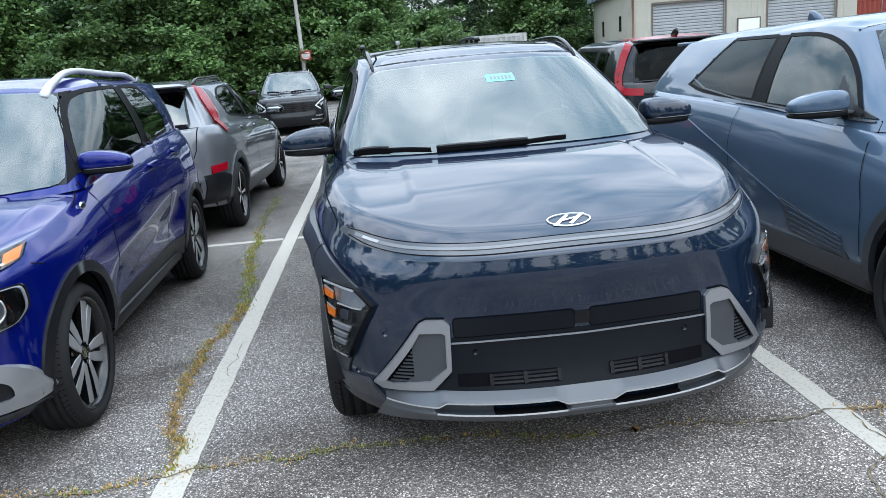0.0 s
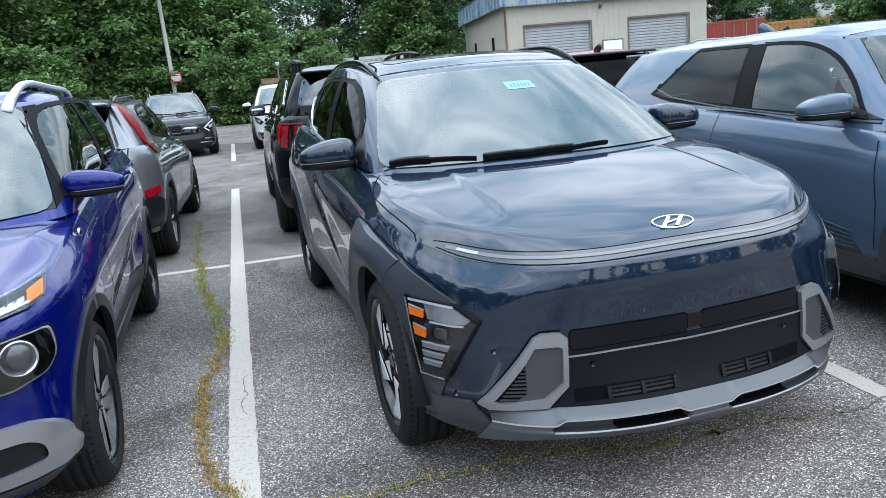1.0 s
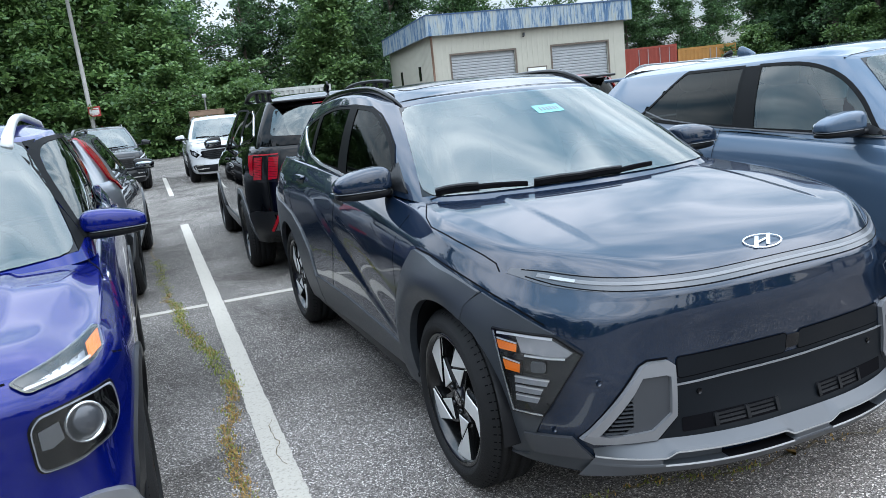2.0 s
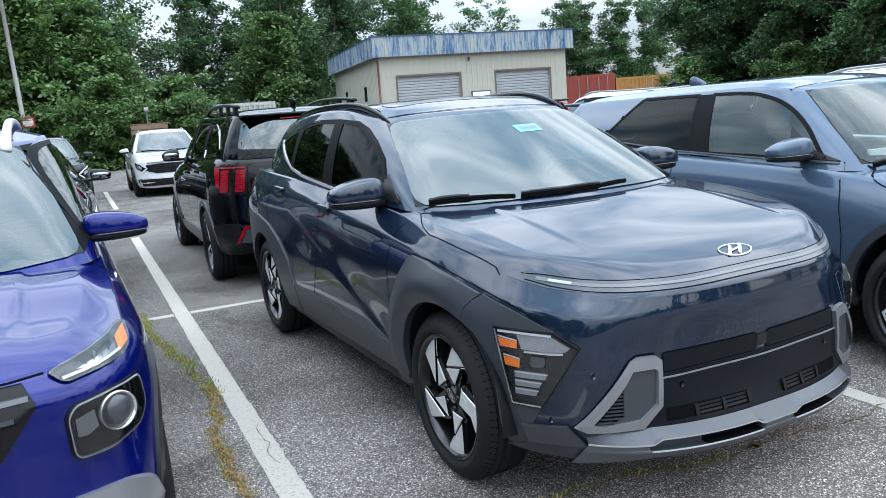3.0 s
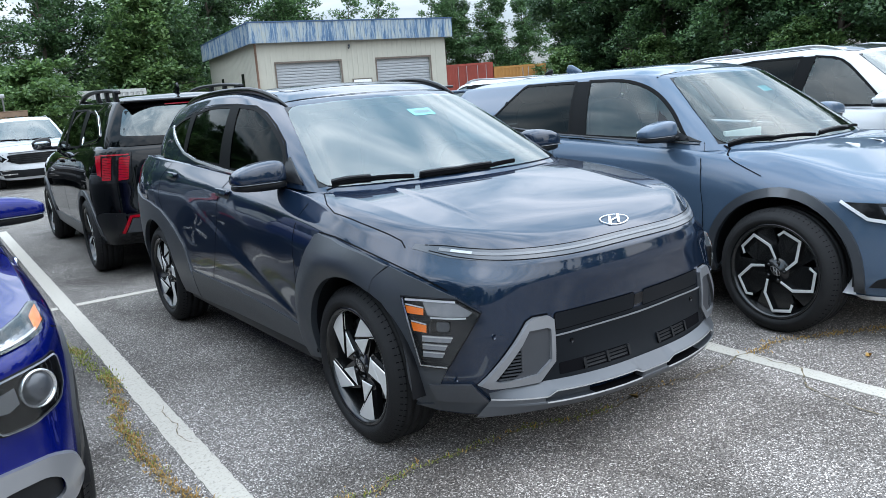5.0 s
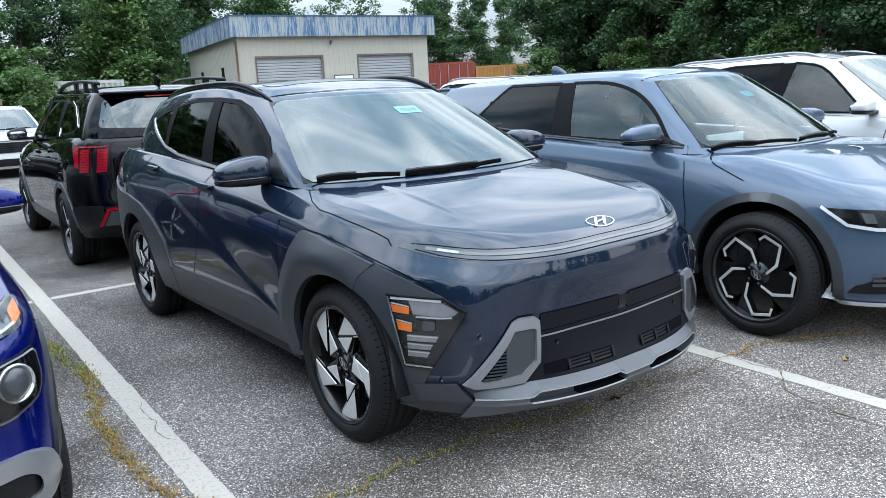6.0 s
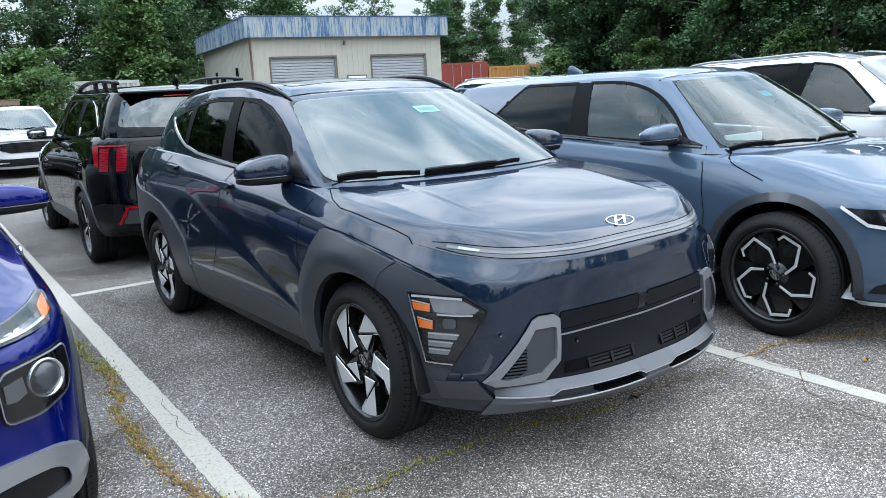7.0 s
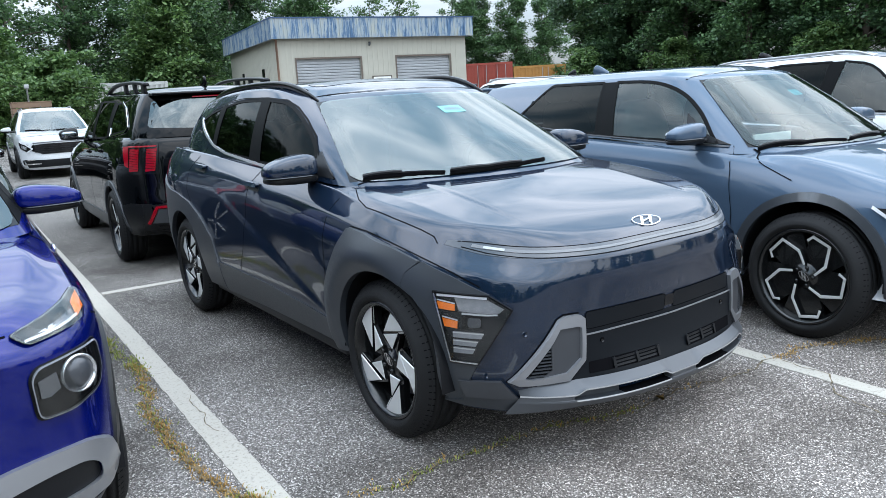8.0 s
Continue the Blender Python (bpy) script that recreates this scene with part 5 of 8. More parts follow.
# ---- sign, posts ----
def build_sign():
    root = new("sign_post")
    tagged(root, "tall grey pole with a small red and white sign", "sign")
    root.matrix_basis = pose(-3.05, 38.9, 0, 0, -1.0, 0)
    bm = bmesh.new()
    tube(bm, [(0, 0, 0), (0, 0, 10.5)], [0.12, 0.08], 10)
    part("pole", bm, mat("weathered_pole", (0.30, 0.29, 0.27), 0.8, 0, 0.2, 3), root)
    bm = bmesh.new()
    box(bm, -0.10, 0.46, -0.16, -0.14, 2.30, 2.78, 0.004)
    plate_ = part("sign_plate", bm, mat("red_sign_paint", (0.50, 0.04, 0.04), 0.5), root, "red sign with white bars", smooth=False)
    bm = bmesh.new()
    for z, w in ((2.66, 0.42), (2.42, 0.44), (2.36, 0.3)):
        box(bm, 0.18 - w / 2, 0.18 + w / 2, -0.168, -0.161, z, z + 0.04)
    box(bm, -0.04, 0.40, -0.167, -0.161, 2.47, 2.62)
    part("sign_bars", bm, M["paper"], plate_, smooth=False)
    root = new("service_post")
    tagged(root, "thin grey metal post with a small box on top", "post")
    root.matrix_basis = pose(1.46, 30.0, 0)
    bm = bmesh.new()
    tube(bm, [(0, 0, 0), (0, 0, 2.45)], 0.03, 8)
    part("pole", bm, M["alloy"], root)
    bm = bmesh.new()
    box(bm, -0.08, 0.08, -0.06, 0.06, 2.45, 2.6, 0.01)
    part("post_head", bm, M["alloy"], root)


build_sign()


# ---- cracks and weeds ----
def dirt():
    m, nt, b = nodes_of("crack_dirt")
    N, K = nt.nodes.new, nt.links.new
    co = N("ShaderNodeTexCoord")
    n = N("ShaderNodeTexNoise"); n.inputs["Scale"].default_value, n.inputs["Detail"].default_value = 30, 8
    K(co.outputs["Object"], n.inputs["Vector"])
    r = N("ShaderNodeValToRGB")
    e = r.color_ramp.elements
    e[0].position, e[0].color = 0.35, (0.05, 0.045, 0.035, 1)
    e[1].position, e[1].color = 0.68, (0.24, 0.18, 0.10, 1)
    K(n.outputs["Fac"], r.inputs["Fac"]); K(r.outputs[0], b.inputs["Base Color"])
    b.inputs["Roughness"].default_value = 0.95
    return m


DIRT = dirt()
GREEN_BLADES, DRY_BLADES = leaf_material("green_grass", (0.16, 0.20, 0.03), (0.32, 0.36, 0.08)), leaf_material("dry_grass", (0.40, 0.22, 0.05), (0.62, 0.40, 0.13))


def crack(line, width, seed, jag=0.02):
    """A dirt-filled crack: a jagged narrow band just above the asphalt. Returns the dense line."""
    rng = random.Random(seed)
    pts = [Vector((*p, 0)) for p in line]
    dense = []
    for p, q in zip(pts, pts[1:]):
        k = max(1, int((q - p).length / 0.03))
        dense += [p.lerp(q, i / k) for i in range(k)]
    dense.append(pts[-1])
    drift = 0
    out = []
    bm = bmesh.new()
    rows = []
    for i, p in enumerate(dense):
        t = (dense[min(i + 1, len(dense) - 1)] - dense[max(0, i - 1)]).normalized()
        n = Vector((-t.y, t.x, 0))
        drift = 0.8 * drift + rng.uniform(-jag, jag)
        c = p + n * drift
        w = width * rng.uniform(0.3, 1.0) / 2
        out.append(c)
        rows.append([bm.verts.new(c + n * w + Vector((0, 0, 0.0055))), bm.verts.new(c - n * w + Vector((0, 0, 0.0055)))])
    for r0, r1 in zip(rows, rows[1:]):
        bm.faces.new((r0[0], r0[1], r1[1], r1[0]))
    bmesh.ops.recalc_face_normals(bm, faces=bm.faces[:])
    tagged(link_mesh("pavement_crack", bm, DIRT, smooth=False), "dirt-filled crack in the asphalt", "crack", group="cracks in the asphalt", kind="structure")
    return out


def weeds(name, label, line, spans, material, seed, spread=0.03, height=0.045):
    """Blades of low grass along parts of a crack."""
    rng = np.random.default_rng(seed)
    v = []
    n = len(line)
    for a, b, per in spans:
        i0, i1 = int(a * (n - 1)), int(b * (n - 1))
        for i in range(i0, i1 + 1):
            if rng.random() < 0.12:
                continue
            for _ in range(rng.poisson(per)):
                c = np.array(line[i]) + np.array([rng.normal() * spread, rng.normal() * spread, 0.004])
                a2 = rng.random() * 2 * math.pi
                d = np.array([math.cos(a2), math.sin(a2), 0])
                s = np.array([-d[1], d[0], 0]) * 0.0028
                h = height * (0.35 + 0.8 * rng.random())
                tip = c + d * h * 0.9 * rng.random() + np.array([0, 0, h * 0.6])
                mid = c + (tip - c) * 0.5 + np.array([0, 0, h * 0.15])
                v += [c - s, c + s, mid + s * 0.8, mid - s * 0.8, mid - s * 0.8, mid + s * 0.8, tip + s * 0.2, tip - s * 0.2]
    v = np.array(v)
    k = len(v) // 4
    me = bpy.data.meshes.new(name)
    me.vertices.add(k * 4); me.vertices.foreach_set("co", v.ravel())
    me.loops.add(k * 4); me.loops.foreach_set("vertex_index", np.arange(k * 4, dtype=np.int32))
    me.polygons.add(k); me.polygons.foreach_set("loop_start", np.arange(0, k * 4, 4, dtype=np.int32))
    me.update(calc_edges=True)
    me.materials.append(material)
    tagged(new(name, me), label, "weeds", kind="stuff")


left = crack([(-1.75, 9.2), (-1.73, 7.0), (-1.72, 5.2), (-1.70, 3.8), (-1.62, 2.8), (-1.545, 2.2), (-1.505, 1.68), (-1.60, 1.25), (-1.66, 0.95), (-1.665, 0.65), (-1.63, 0.38), (-1.565, 0.0), (-1.51, -0.30)], 0.028, 1)
front = crack([(-3.4, -0.45), (-2.6, -0.40), (-2.0, -0.37), (-1.52, -0.31), (-1.3, -0.33), (-0.96, -0.29), (-0.64, -0.29), (-0.2, -0.36), (0.29, -0.46), (0.77, -0.52), (1.12, -0.53), (1.40, -0.55), (1.62, -0.66), (2.2, -0.9)], 0.014, 2)
side_ = crack([(1.11, -0.55), (1.08, -0.80), (0.88, -0.92), (0.82, -1.14), (0.77, -1.44)], 0.010, 3, 0.012)
hair = crack([(-1.40, 1.12), (-1.44, 0.98), (-1.42, 0.85), (-1.47, 0.72), (-1.45, 0.60)], 0.006, 4, 0.01)
weeds("green_weeds", "low green grass growing from a crack", left, [(0.30, 0.55, 7), (0.55, 0.80, 20), (0.80, 0.93, 7), (0.97, 1.0, 16)], GREEN_BLADES, 1, 0.026, 0.024)
weeds("dry_weeds", "dry brown grass along a crack", left, [(0.50, 0.72, 8), (0.78, 1.0, 22)], DRY_BLADES, 2, 0.020, 0.020)
weeds("green_weeds", "low green grass growing from a crack", front, [(0.26, 0.36, 7), (0.40, 0.62, 8)], GREEN_BLADES, 3, 0.016, 0.02)
weeds("dry_weeds", "dry brown grass along a crack", front, [(0.10, 0.40, 9), (0.40, 0.70, 3), (0.80, 0.96, 12)], DRY_BLADES, 4, 0.022, 0.018)
rng_l = random.Random(3)
for x, y in ((0.27, -0.455), (1.45, -0.95)):
    bm = bmesh.new()
    f = bm.faces.new([bm.verts.new((0.022 * math.cos(a) * (1.5 if k % 2 else 1), 0.014 * math.sin(a), 0.004 + 0.006 * (k % 3))) for k, a in enumerate([2 * math.pi * i / 7 for i in range(7)])])
    bmesh.ops.solidify(bm, geom=[f], thickness=0.0015)
    lf = link_mesh("fallen_leaf", bm, DRY_BLADES)
    lf.matrix_basis = pose(x, y, 0.003, 0, 0, rng_l.uniform(0, 360))
    tagged(lf, "small dry brown leaf on the asphalt", "leaf", group="fallen leaves")


# ---- the dark blue crossover in the middle ----
def build_crossover():
    prof = dict(f=(0.05, 0.0, 0.03, 0.045, 0.036, 0.030, 0.042), i=(0.05, 0.01, 0.02, 0.02, 0.026, 0.028, 0.045), c=(0.05, 0.02, 0.0, 0.0, 0.012, 0.028, 0.070),
                a=(0.04, 0.02, 0.005, 0.0, 0.0, 0.025, 0.07), s=(0.065, 0.034, 0.010, 0.004, 0.004, 0.030, 0.105), h=(0.05, 0.02, 0.0, 0.0, 0.008, 0.04, 0.105),
                r=(0.08, 0.02, 0.0, 0.02, 0.035, 0.05, 0.09))
    outline = [(0, -0.752, 0.238, 0.808, "f"), (0.24, -0.740, 0.238, 0.808, "f"), (0.46, -0.692, 0.238, 0.808, "i"), (0.66, -0.588, 0.238, 0.812, "c"), (0.80, -0.42, 0.245, 0.838, "c"), (0.872, -0.22, 0.26, 0.884, "a"),
               (0.908, 0.08, 0.28, 0.952, "a"), (0.902, 0.45, 0.28, 1.015, "s"), (0.90, 0.95, 0.28, 1.06, "s"), (0.905, 1.7, 0.28, 1.10, "s"), (0.91, 2.3, 0.28, 1.13, "h"),
               (0.908, 2.8, 0.29, 1.15, "h"), (0.86, 3.18, 0.30, 1.15, "h"), (0.72, 3.40, 0.32, 1.13, "r"), (0.40, 3.49, 0.32, 1.12, "r"), (0, 3.51, 0.32, 1.12, "r")]
    cab_base = [(0, 0.13, 1.02), (0.30, 0.17, 1.02), (0.58, 0.285, 1.02), (0.735, 0.46, 1.03), (0.79, 0.75, 1.05), (0.80, 1.3, 1.08), (0.80, 2.0, 1.11), (0.775, 2.6, 1.14), (0.68, 3.10, 1.15), (0.38, 3.34, 1.15), (0, 3.38, 1.15)]
    cab_top = [(0, 1.05, 1.462), (0.28, 1.075, 1.458), (0.50, 1.14, 1.445), (0.592, 1.26, 1.452), (0.622, 1.5, 1.496), (0.63, 1.75, 1.512), (0.625, 2.1, 1.508), (0.605, 2.55, 1.480), (0.55, 2.95, 1.44), (0.32, 3.12, 1.43), (0, 3.15, 1.43)]
    ease = lambda t: min(max(t, 0.0), 1.0) ** 2 * (3 - 2 * min(max(t, 0.0), 1.0))

    def flank(y, z):
        # sharp diagonal crease over the doors: the panel above leans in to it, the lower one starts with a small ledge
        if not 0.42 < y < 2.5:
            return 0.0
        d = z - (0.512 + (y - 0.693) * 0.352)
        fade = ease((y - 0.42) / 0.2) * ease((2.15 - y) / 0.6)
        return fade * (0.008 * (1 - ease(d / 0.22)) if d > 0 else 0.008 * (1 - ease(-d / 0.030)))

    edge_line = smooth_at([(-0.66, 0.46), (-0.448, 0.625), (-0.288, 0.684), (0.10, 0.712), (0.41, 0.73)])

    def relief(x, y):
        # the hood falls away outside an edge line; its middle is raised by a soft step
        ax = abs(x)
        return -0.12 * min(max(0.0, ax - edge_line(y)), 0.10) + 0.0045 * (1 - ease((ax - 0.487) / 0.022)) * ease((y + 0.46) / 0.25)

    wf = [(0.80, 1.093), (0.805, 1.165), (0.906, 1.247), (1.06, 1.329), (1.193, 1.388), (1.328, 1.428), (1.51, 1.445), (1.43, 1.108)]
    wr = [(1.57, 1.122), (1.61, 1.448), (1.90, 1.450), (2.12, 1.432), (2.20, 1.420), (2.18, 1.170), (2.10, 1.150)]
    wq = [(2.23, 1.19), (2.27, 1.412), (2.45, 1.385), (2.64, 1.335), (2.50, 1.265)]
    wf, wr, wq = supple(wf), supple(wr), supple(wq)
    ws = [(-0.735, 1.052), (-0.40, 1.056), (0, 1.060), (0.40, 1.056), (0.735, 1.052), (0.665, 1.22), (0.570, 1.418), (0.30, 1.432), (0, 1.436), (-0.30, 1.432), (-0.570, 1.418), (-0.665, 1.22)]
    spec = dict(paint="navy", prof=prof, outline=outline, deck=[(-0.70, 0.858), (-0.655, 0.874), (-0.602, 0.889), (-0.45, 0.936), (-0.2, 0.983), (0.15, 1.035), (0.5, 1.06), (3.4, 1.16)], yc=1.4, crown=0.035, reach=0.11,
                arches=[(0.020, 0.355, 0.383), (2.685, 0.352, 0.383)], cab_base=cab_base, cab_top=cab_top, roof=[(1.05, 1.464), (1.25, 1.512), (1.6, 1.543), (2.2, 1.545), (2.8, 1.50), (3.15, 1.44)],
                openings=[("S", inset(wf, 0.004)), ("S", inset(wr, 0.004)), ("S", inset(wq, 0.006)), ("F", inset(ws, 0.016))], cab_rows=30, mid=1.4, bulge=0.022, fine=190, levels=80, flank=flank, relief=relief)
    car = Car("parked_crossover", spec)
    tagged(car.root, "dark navy blue metallic crossover with grey cladding, parked", "car", kind="")
    car.liners()
    add_wheels(car, "blade", 0.340, 0.225, 0.250, 1.540, 2.66, 31, y0=0.060)
    # glass
    car.patch("windscreen", [rounded(ws, 0.06)], "F", M["glass"], off=0.006, thick=0, mirror=False, label="clear windscreen with a small cyan sticker")
    car.ring("windscreen_border", ws, inset(ws, 0.036), "F", M["gloss"], off=0.003, thick=0, mirror=False)
    car.patch("front_window", [rounded(wf, 0.02)], "L", M["dusk"], off=0.002, thick=0)
    car.patch("rear_window", [rounded(wr, 0.02)], "L", M["tint"], off=0.002, thick=0)
    car.patch("quarter_window", [rounded(wq, 0.02)], "L", M["tint"], off=0.002, thick=0)
    for w in (wf, wr, wq):
        car.ring("window_frame", inset(w, -0.003), inset(w, 0.011), "L", M["trim"], off=0.0055, thick=0)
    # black pillar and window frames
    car.patch("pillar_trim", [[(1.425, 1.105), (1.505, 1.452), (1.615, 1.455), (1.575, 1.115)]], "L", M["trim"], off=0.006, thick=0.008)
    car.patch("pillar_trim", [[(2.175, 1.165), (2.195, 1.428), (2.275, 1.420), (2.235, 1.185)]], "L", M["trim"], off=0.006, thick=0.008)
    car.strip("window_seal", [(0.79, 1.165), (0.90, 1.254), (1.055, 1.336), (1.19, 1.396), (1.325, 1.437), (1.55, 1.456), (1.90, 1.462), (2.17, 1.447), (2.40, 1.410), (2.62, 1.342)], "L", 0.006, M["trim"], off=0.006, thick=0)
    car.strip("belt_moulding", [(0.98, 1.079), (1.31, 1.090), (1.60, 1.113), (1.98, 1.143), (2.21, 1.180), (2.40, 1.238), (2.55, 1.290), (2.68, 1.345)], "L", 0.015, M["satin"], off=0.009, thick=0.01, label="bright chrome window moulding")
    car.patch("sail_panel", [[(0.60, 1.062), (0.79, 1.182), (0.815, 1.165), (0.80, 1.082)]], "L", M["plastic"], off=0.006)
    interior(car, 0.2, 0.74, 0.36, 0.72, 0.99, (1.25, 2.05))
    # cowl and wipers
    car.strip("hood_gap", [(-0.72, 0.455), (-0.55, 0.345), (-0.30, 0.248), (0, 0.200), (0.30, 0.248), (0.55, 0.345), (0.72, 0.455)], "T", 0.005, M["seam"], off=0.003, thick=0, mirror=False)
    wipers(car, [[(-0.69, 0.452), (-0.54, 0.358), (-0.36, 0.272)], [(-0.335, 0.262), (-0.14, 0.226), (0.06, 0.222), (0.24, 0.252)]])
    # sunroof, header line and rails
    car.patch("sunroof", [rounded([(-0.47, 1.30), (0.47, 1.30), (0.47, 2.25), (-0.47, 2.25)], 0.08)], "T", M["gloss"], off=0.002, thick=0.004, mirror=False, step=0.1)
    car.strip("panel_gap", [(-0.57, 1.185), (-0.30, 1.115), (0, 1.09), (0.30, 1.115), (0.57, 1.185)], "T", 0.012, M["seam"], off=0.002, thick=0, mirror=False)
    car.strip("panel_gap", [(-0.560, 1.20), (-0.525, 1.32), (-0.52, 1.6), (-0.51, 2.4), (-0.48, 3.0)], "T", 0.010, M["seam"], off=0.002, thick=0)
    for sg in (-1, 1):
        bm = bmesh.new()
        rail_bar(bm, car, sg, lambda t: 0.556 + 0.030 * math.sin(math.pi * t) - 0.02 * t, 1.13, 2.86, 0.020, 0.013, 0.019, feet=False)
        part("roof_rail", bm, M["gloss"], car.root)
    bm = bmesh.new()
    superblob(bm, 0, 2.75, 1.515, 0.018, 0.09, 0.05, 0.7, 12, 8, shear=lambda a, b, c: (a * (1 - 0.5 * max(c, 0)), b * (1 - 0.6 * max(c, 0)) + 0.5 * c, c))
    part("roof_antenna", bm, car.paint, car.root)
    # cladding: arches, sill, corner pieces
    def swell(v):
        # folded ridge round the wheel opening
        rho = math.hypot(v.y - 0.020, v.z - 0.355)
        fade = ease((v.y + 0.16) / 0.22)
        return fade * 0.030 * max(0.0, 1 - abs(rho - 0.445) / (0.062 if rho < 0.445 else 0.13))
    car.patch("front_arch", [arch_poly(0.020, 0.355, 0.383, [(-0.145, 0.704), (-0.165, 0.757), (-0.222, 0.807), (-0.07, 0.846), (0.117, 0.882), (0.25, 0.890), (0.275, 0.884), (0.335, 0.816), (0.433, 0.697), (0.486, 0.608), (0.505, 0.51), (0.50, 0.29)], 1.98)], "L", M["clad"], off=0.010, thick=0.03, step=0.035, lift=swell, label="dark grey plastic wheel-arch cladding")
    car.patch("bumper_side", [[(-0.869, -0.148, 0.757), (-0.822, -0.222, 0.808), (-0.79, -0.354, 0.767), (-0.743, -0.46, 0.719), (-0.724, -0.489, 0.705), (-0.690, -0.530, 0.64), (-0.770, -0.469, 0.45), (-0.788, -0.436, 0.382), (-0.80, -0.42, 0.30), (-0.812, -0.395, 0.268), (-0.842, -0.345, 0.276), (-0.850, -0.318, 0.30), (-0.852, -0.310, 0.37), (-0.852, -0.310, 0.45), (-0.856, -0.300, 0.54), (-0.862, -0.265, 0.61), (-0.868, -0.205, 0.670), (-0.872, -0.128, 0.704)]], (0.84, 0.54, 0), M["clad"], off=0.008, thick=0.03, step=0.04, label="dark grey plastic bumper side")
    # flat black strip painted for the shaded fold above the cladding
    car.strip("shadow_gap", [(-0.885, 0.25, 0.899), (-0.878, 0.117, 0.890), (-0.858, -0.07, 0.855), (-0.828, -0.222, 0.817), (-0.790, -0.354, 0.776), (-0.743, -0.46, 0.728)], (0.8, 0.35, -0.45), 0.005, M["seam"], off=0.002, thick=0)
    car.patch("rear_arch", [arch_poly(2.685, 0.352, 0.383, [(2.02, 0.29), (2.01, 0.47), (2.08, 0.62), (2.25, 0.735), (2.47, 0.815), (2.72, 0.855), (2.92, 0.865), (3.08, 0.90), (3.22, 0.95), (3.27, 0.70), (3.25, 0.32)])], "L", M["clad"], off=0.010, thick=0.03, label="dark grey plastic wheel-arch cladding")
    car.patch("sill_cladding", [[(0.47, 0.285), (2.04, 0.285), (2.02, 0.475), (1.80, 0.470), (1.30, 0.465), (0.77, 0.440), (0.48, 0.42)]], "L", M["clad"], off=0.008, thick=0.03, label="dark grey plastic sill cladding")
    car.patch("front_corner_cladding", [[(-0.800, -0.40, 0.29), (-0.835, -0.33, 0.272), (-0.80, -0.42, 0.262), (-0.70, -0.55, 0.256), (-0.62, -0.61, 0.256), (-0.672, -0.565, 0.305), (-0.72, -0.53, 0.362), (-0.80, -0.42, 0.36)]], (0.62, 0.78, 0), M["clad"], off=0.014, thick=0.03)
    # doors: gaps, handles, the crease over the flank
    gap = dict(thick=0, off=0.0015)
    car.strip("panel_gap", [(0.44, 1.035), (0.49, 0.90), (0.505, 0.78), (0.51, 0.46)], "L", 0.005, M["seam"], **gap)
    car.strip("panel_gap", [(1.36, 1.095), (1.44, 0.98), (1.48, 0.80), (1.56, 0.62), (1.66, 0.475)], "L", 0.005, M["seam"], **gap)
    car.strip("panel_gap", [(2.34, 1.17), (2.50, 1.02), (2.52, 0.90), (2.44, 0.82)], "L", 0.005, M["seam"], **gap)
    car.strip("panel_gap", [(-0.745, 0.43, 1.03), (-0.80, 0.30, 0.99), (-0.824, 0.195, 0.968), (-0.813, -0.011, 0.94), (-0.785, -0.171, 0.904), (-0.772, -0.236, 0.882), (-0.773, -0.262, 0.856)], (0.6, 0.1, -0.8), 0.0045, M["seam"], off=0.0015, thick=0)
    for yh, zh in ((1.385, 0.988), (2.29, 1.042)):
        # no hollow: a flat dark patch paints the shade behind the handle
        car.patch("handle_recess_shade", [rounded([(yh - 0.10, zh - 0.026), (yh + 0.10, zh - 0.016), (yh + 0.10, zh + 0.022), (yh - 0.10, zh + 0.016)], 0.03)], "L", M["plastic"], off=0.002, thick=0)
        car.patch("door_handle", [rounded([(yh - 0.095, zh - 0.004), (yh + 0.085, zh + 0.002), (yh + 0.085, zh + 0.020), (yh - 0.095, zh + 0.014)], 0.009)], "L", car.paint, off=0.026, thick=0.022, step=0.03)
    # hood gaps, front lamp bar
    nose = []
    for k in range(61):
        x = -0.768 + 1.536 * k / 60
        q = abs(x) / 0.755
        nose.append((x, -0.672 + 0.37 * q ** 3.6, 0.833 + 0.028 * q ** 9))
    slant = (0, 0.75, -0.66)
    along = lambda w, v: (lambda t: w * min(1.0, 0.35 + min(t, 1 - t) * v))
    car.strip("lamp_bar", nose, slant, along(0.046, 14), M["bar"], off=0.002, thick=0.003, mirror=False, label="slim full-width daytime lamp bar, unlit")
    car.strip("lamp_bar_line", [(p[0], p[1], p[2] + 0.002) for p in nose[2:-2]], slant, 0.011, M["barline"], off=0.0045, thick=0.003, mirror=False)
    for sg in (0, 1):
        tip = nose[3:6] if sg == 0 else nose[-6:-3]
        car.strip("lamp_bar_end", [(p[0], p[1], p[2] + 0.002) for p in tip], slant, 0.009, M["alloy"], off=0.006, thick=0.003, mirror=False)
    for dz in (-0.024, 0.024):
        taper = [min(1.0, 0.35 + min(k, 60 - k) / 60 * 14) for k in range(61)]
        car.strip("panel_gap", [(p[0], p[1] + dz * q * 0.66, p[2] + dz * q * 0.75) for p, q in zip(nose, taper)][1:-1], slant, 0.0035, M["seam"], off=0.0022, thick=0, mirror=False)
    bm = bmesh.new()
    emblem(bm, 0.039, lambda a, b: car.drop((a, -0.604 + b * 1.12, 0.9), Vector((0, 0.45, -0.9)).normalized(), 0.004))
    part("front_emblem", bm, M["drl"], car.root, "white oval emblem")
    # head lamps
    head_lamps(car)
    # front grille and bumper
    front_end(car)
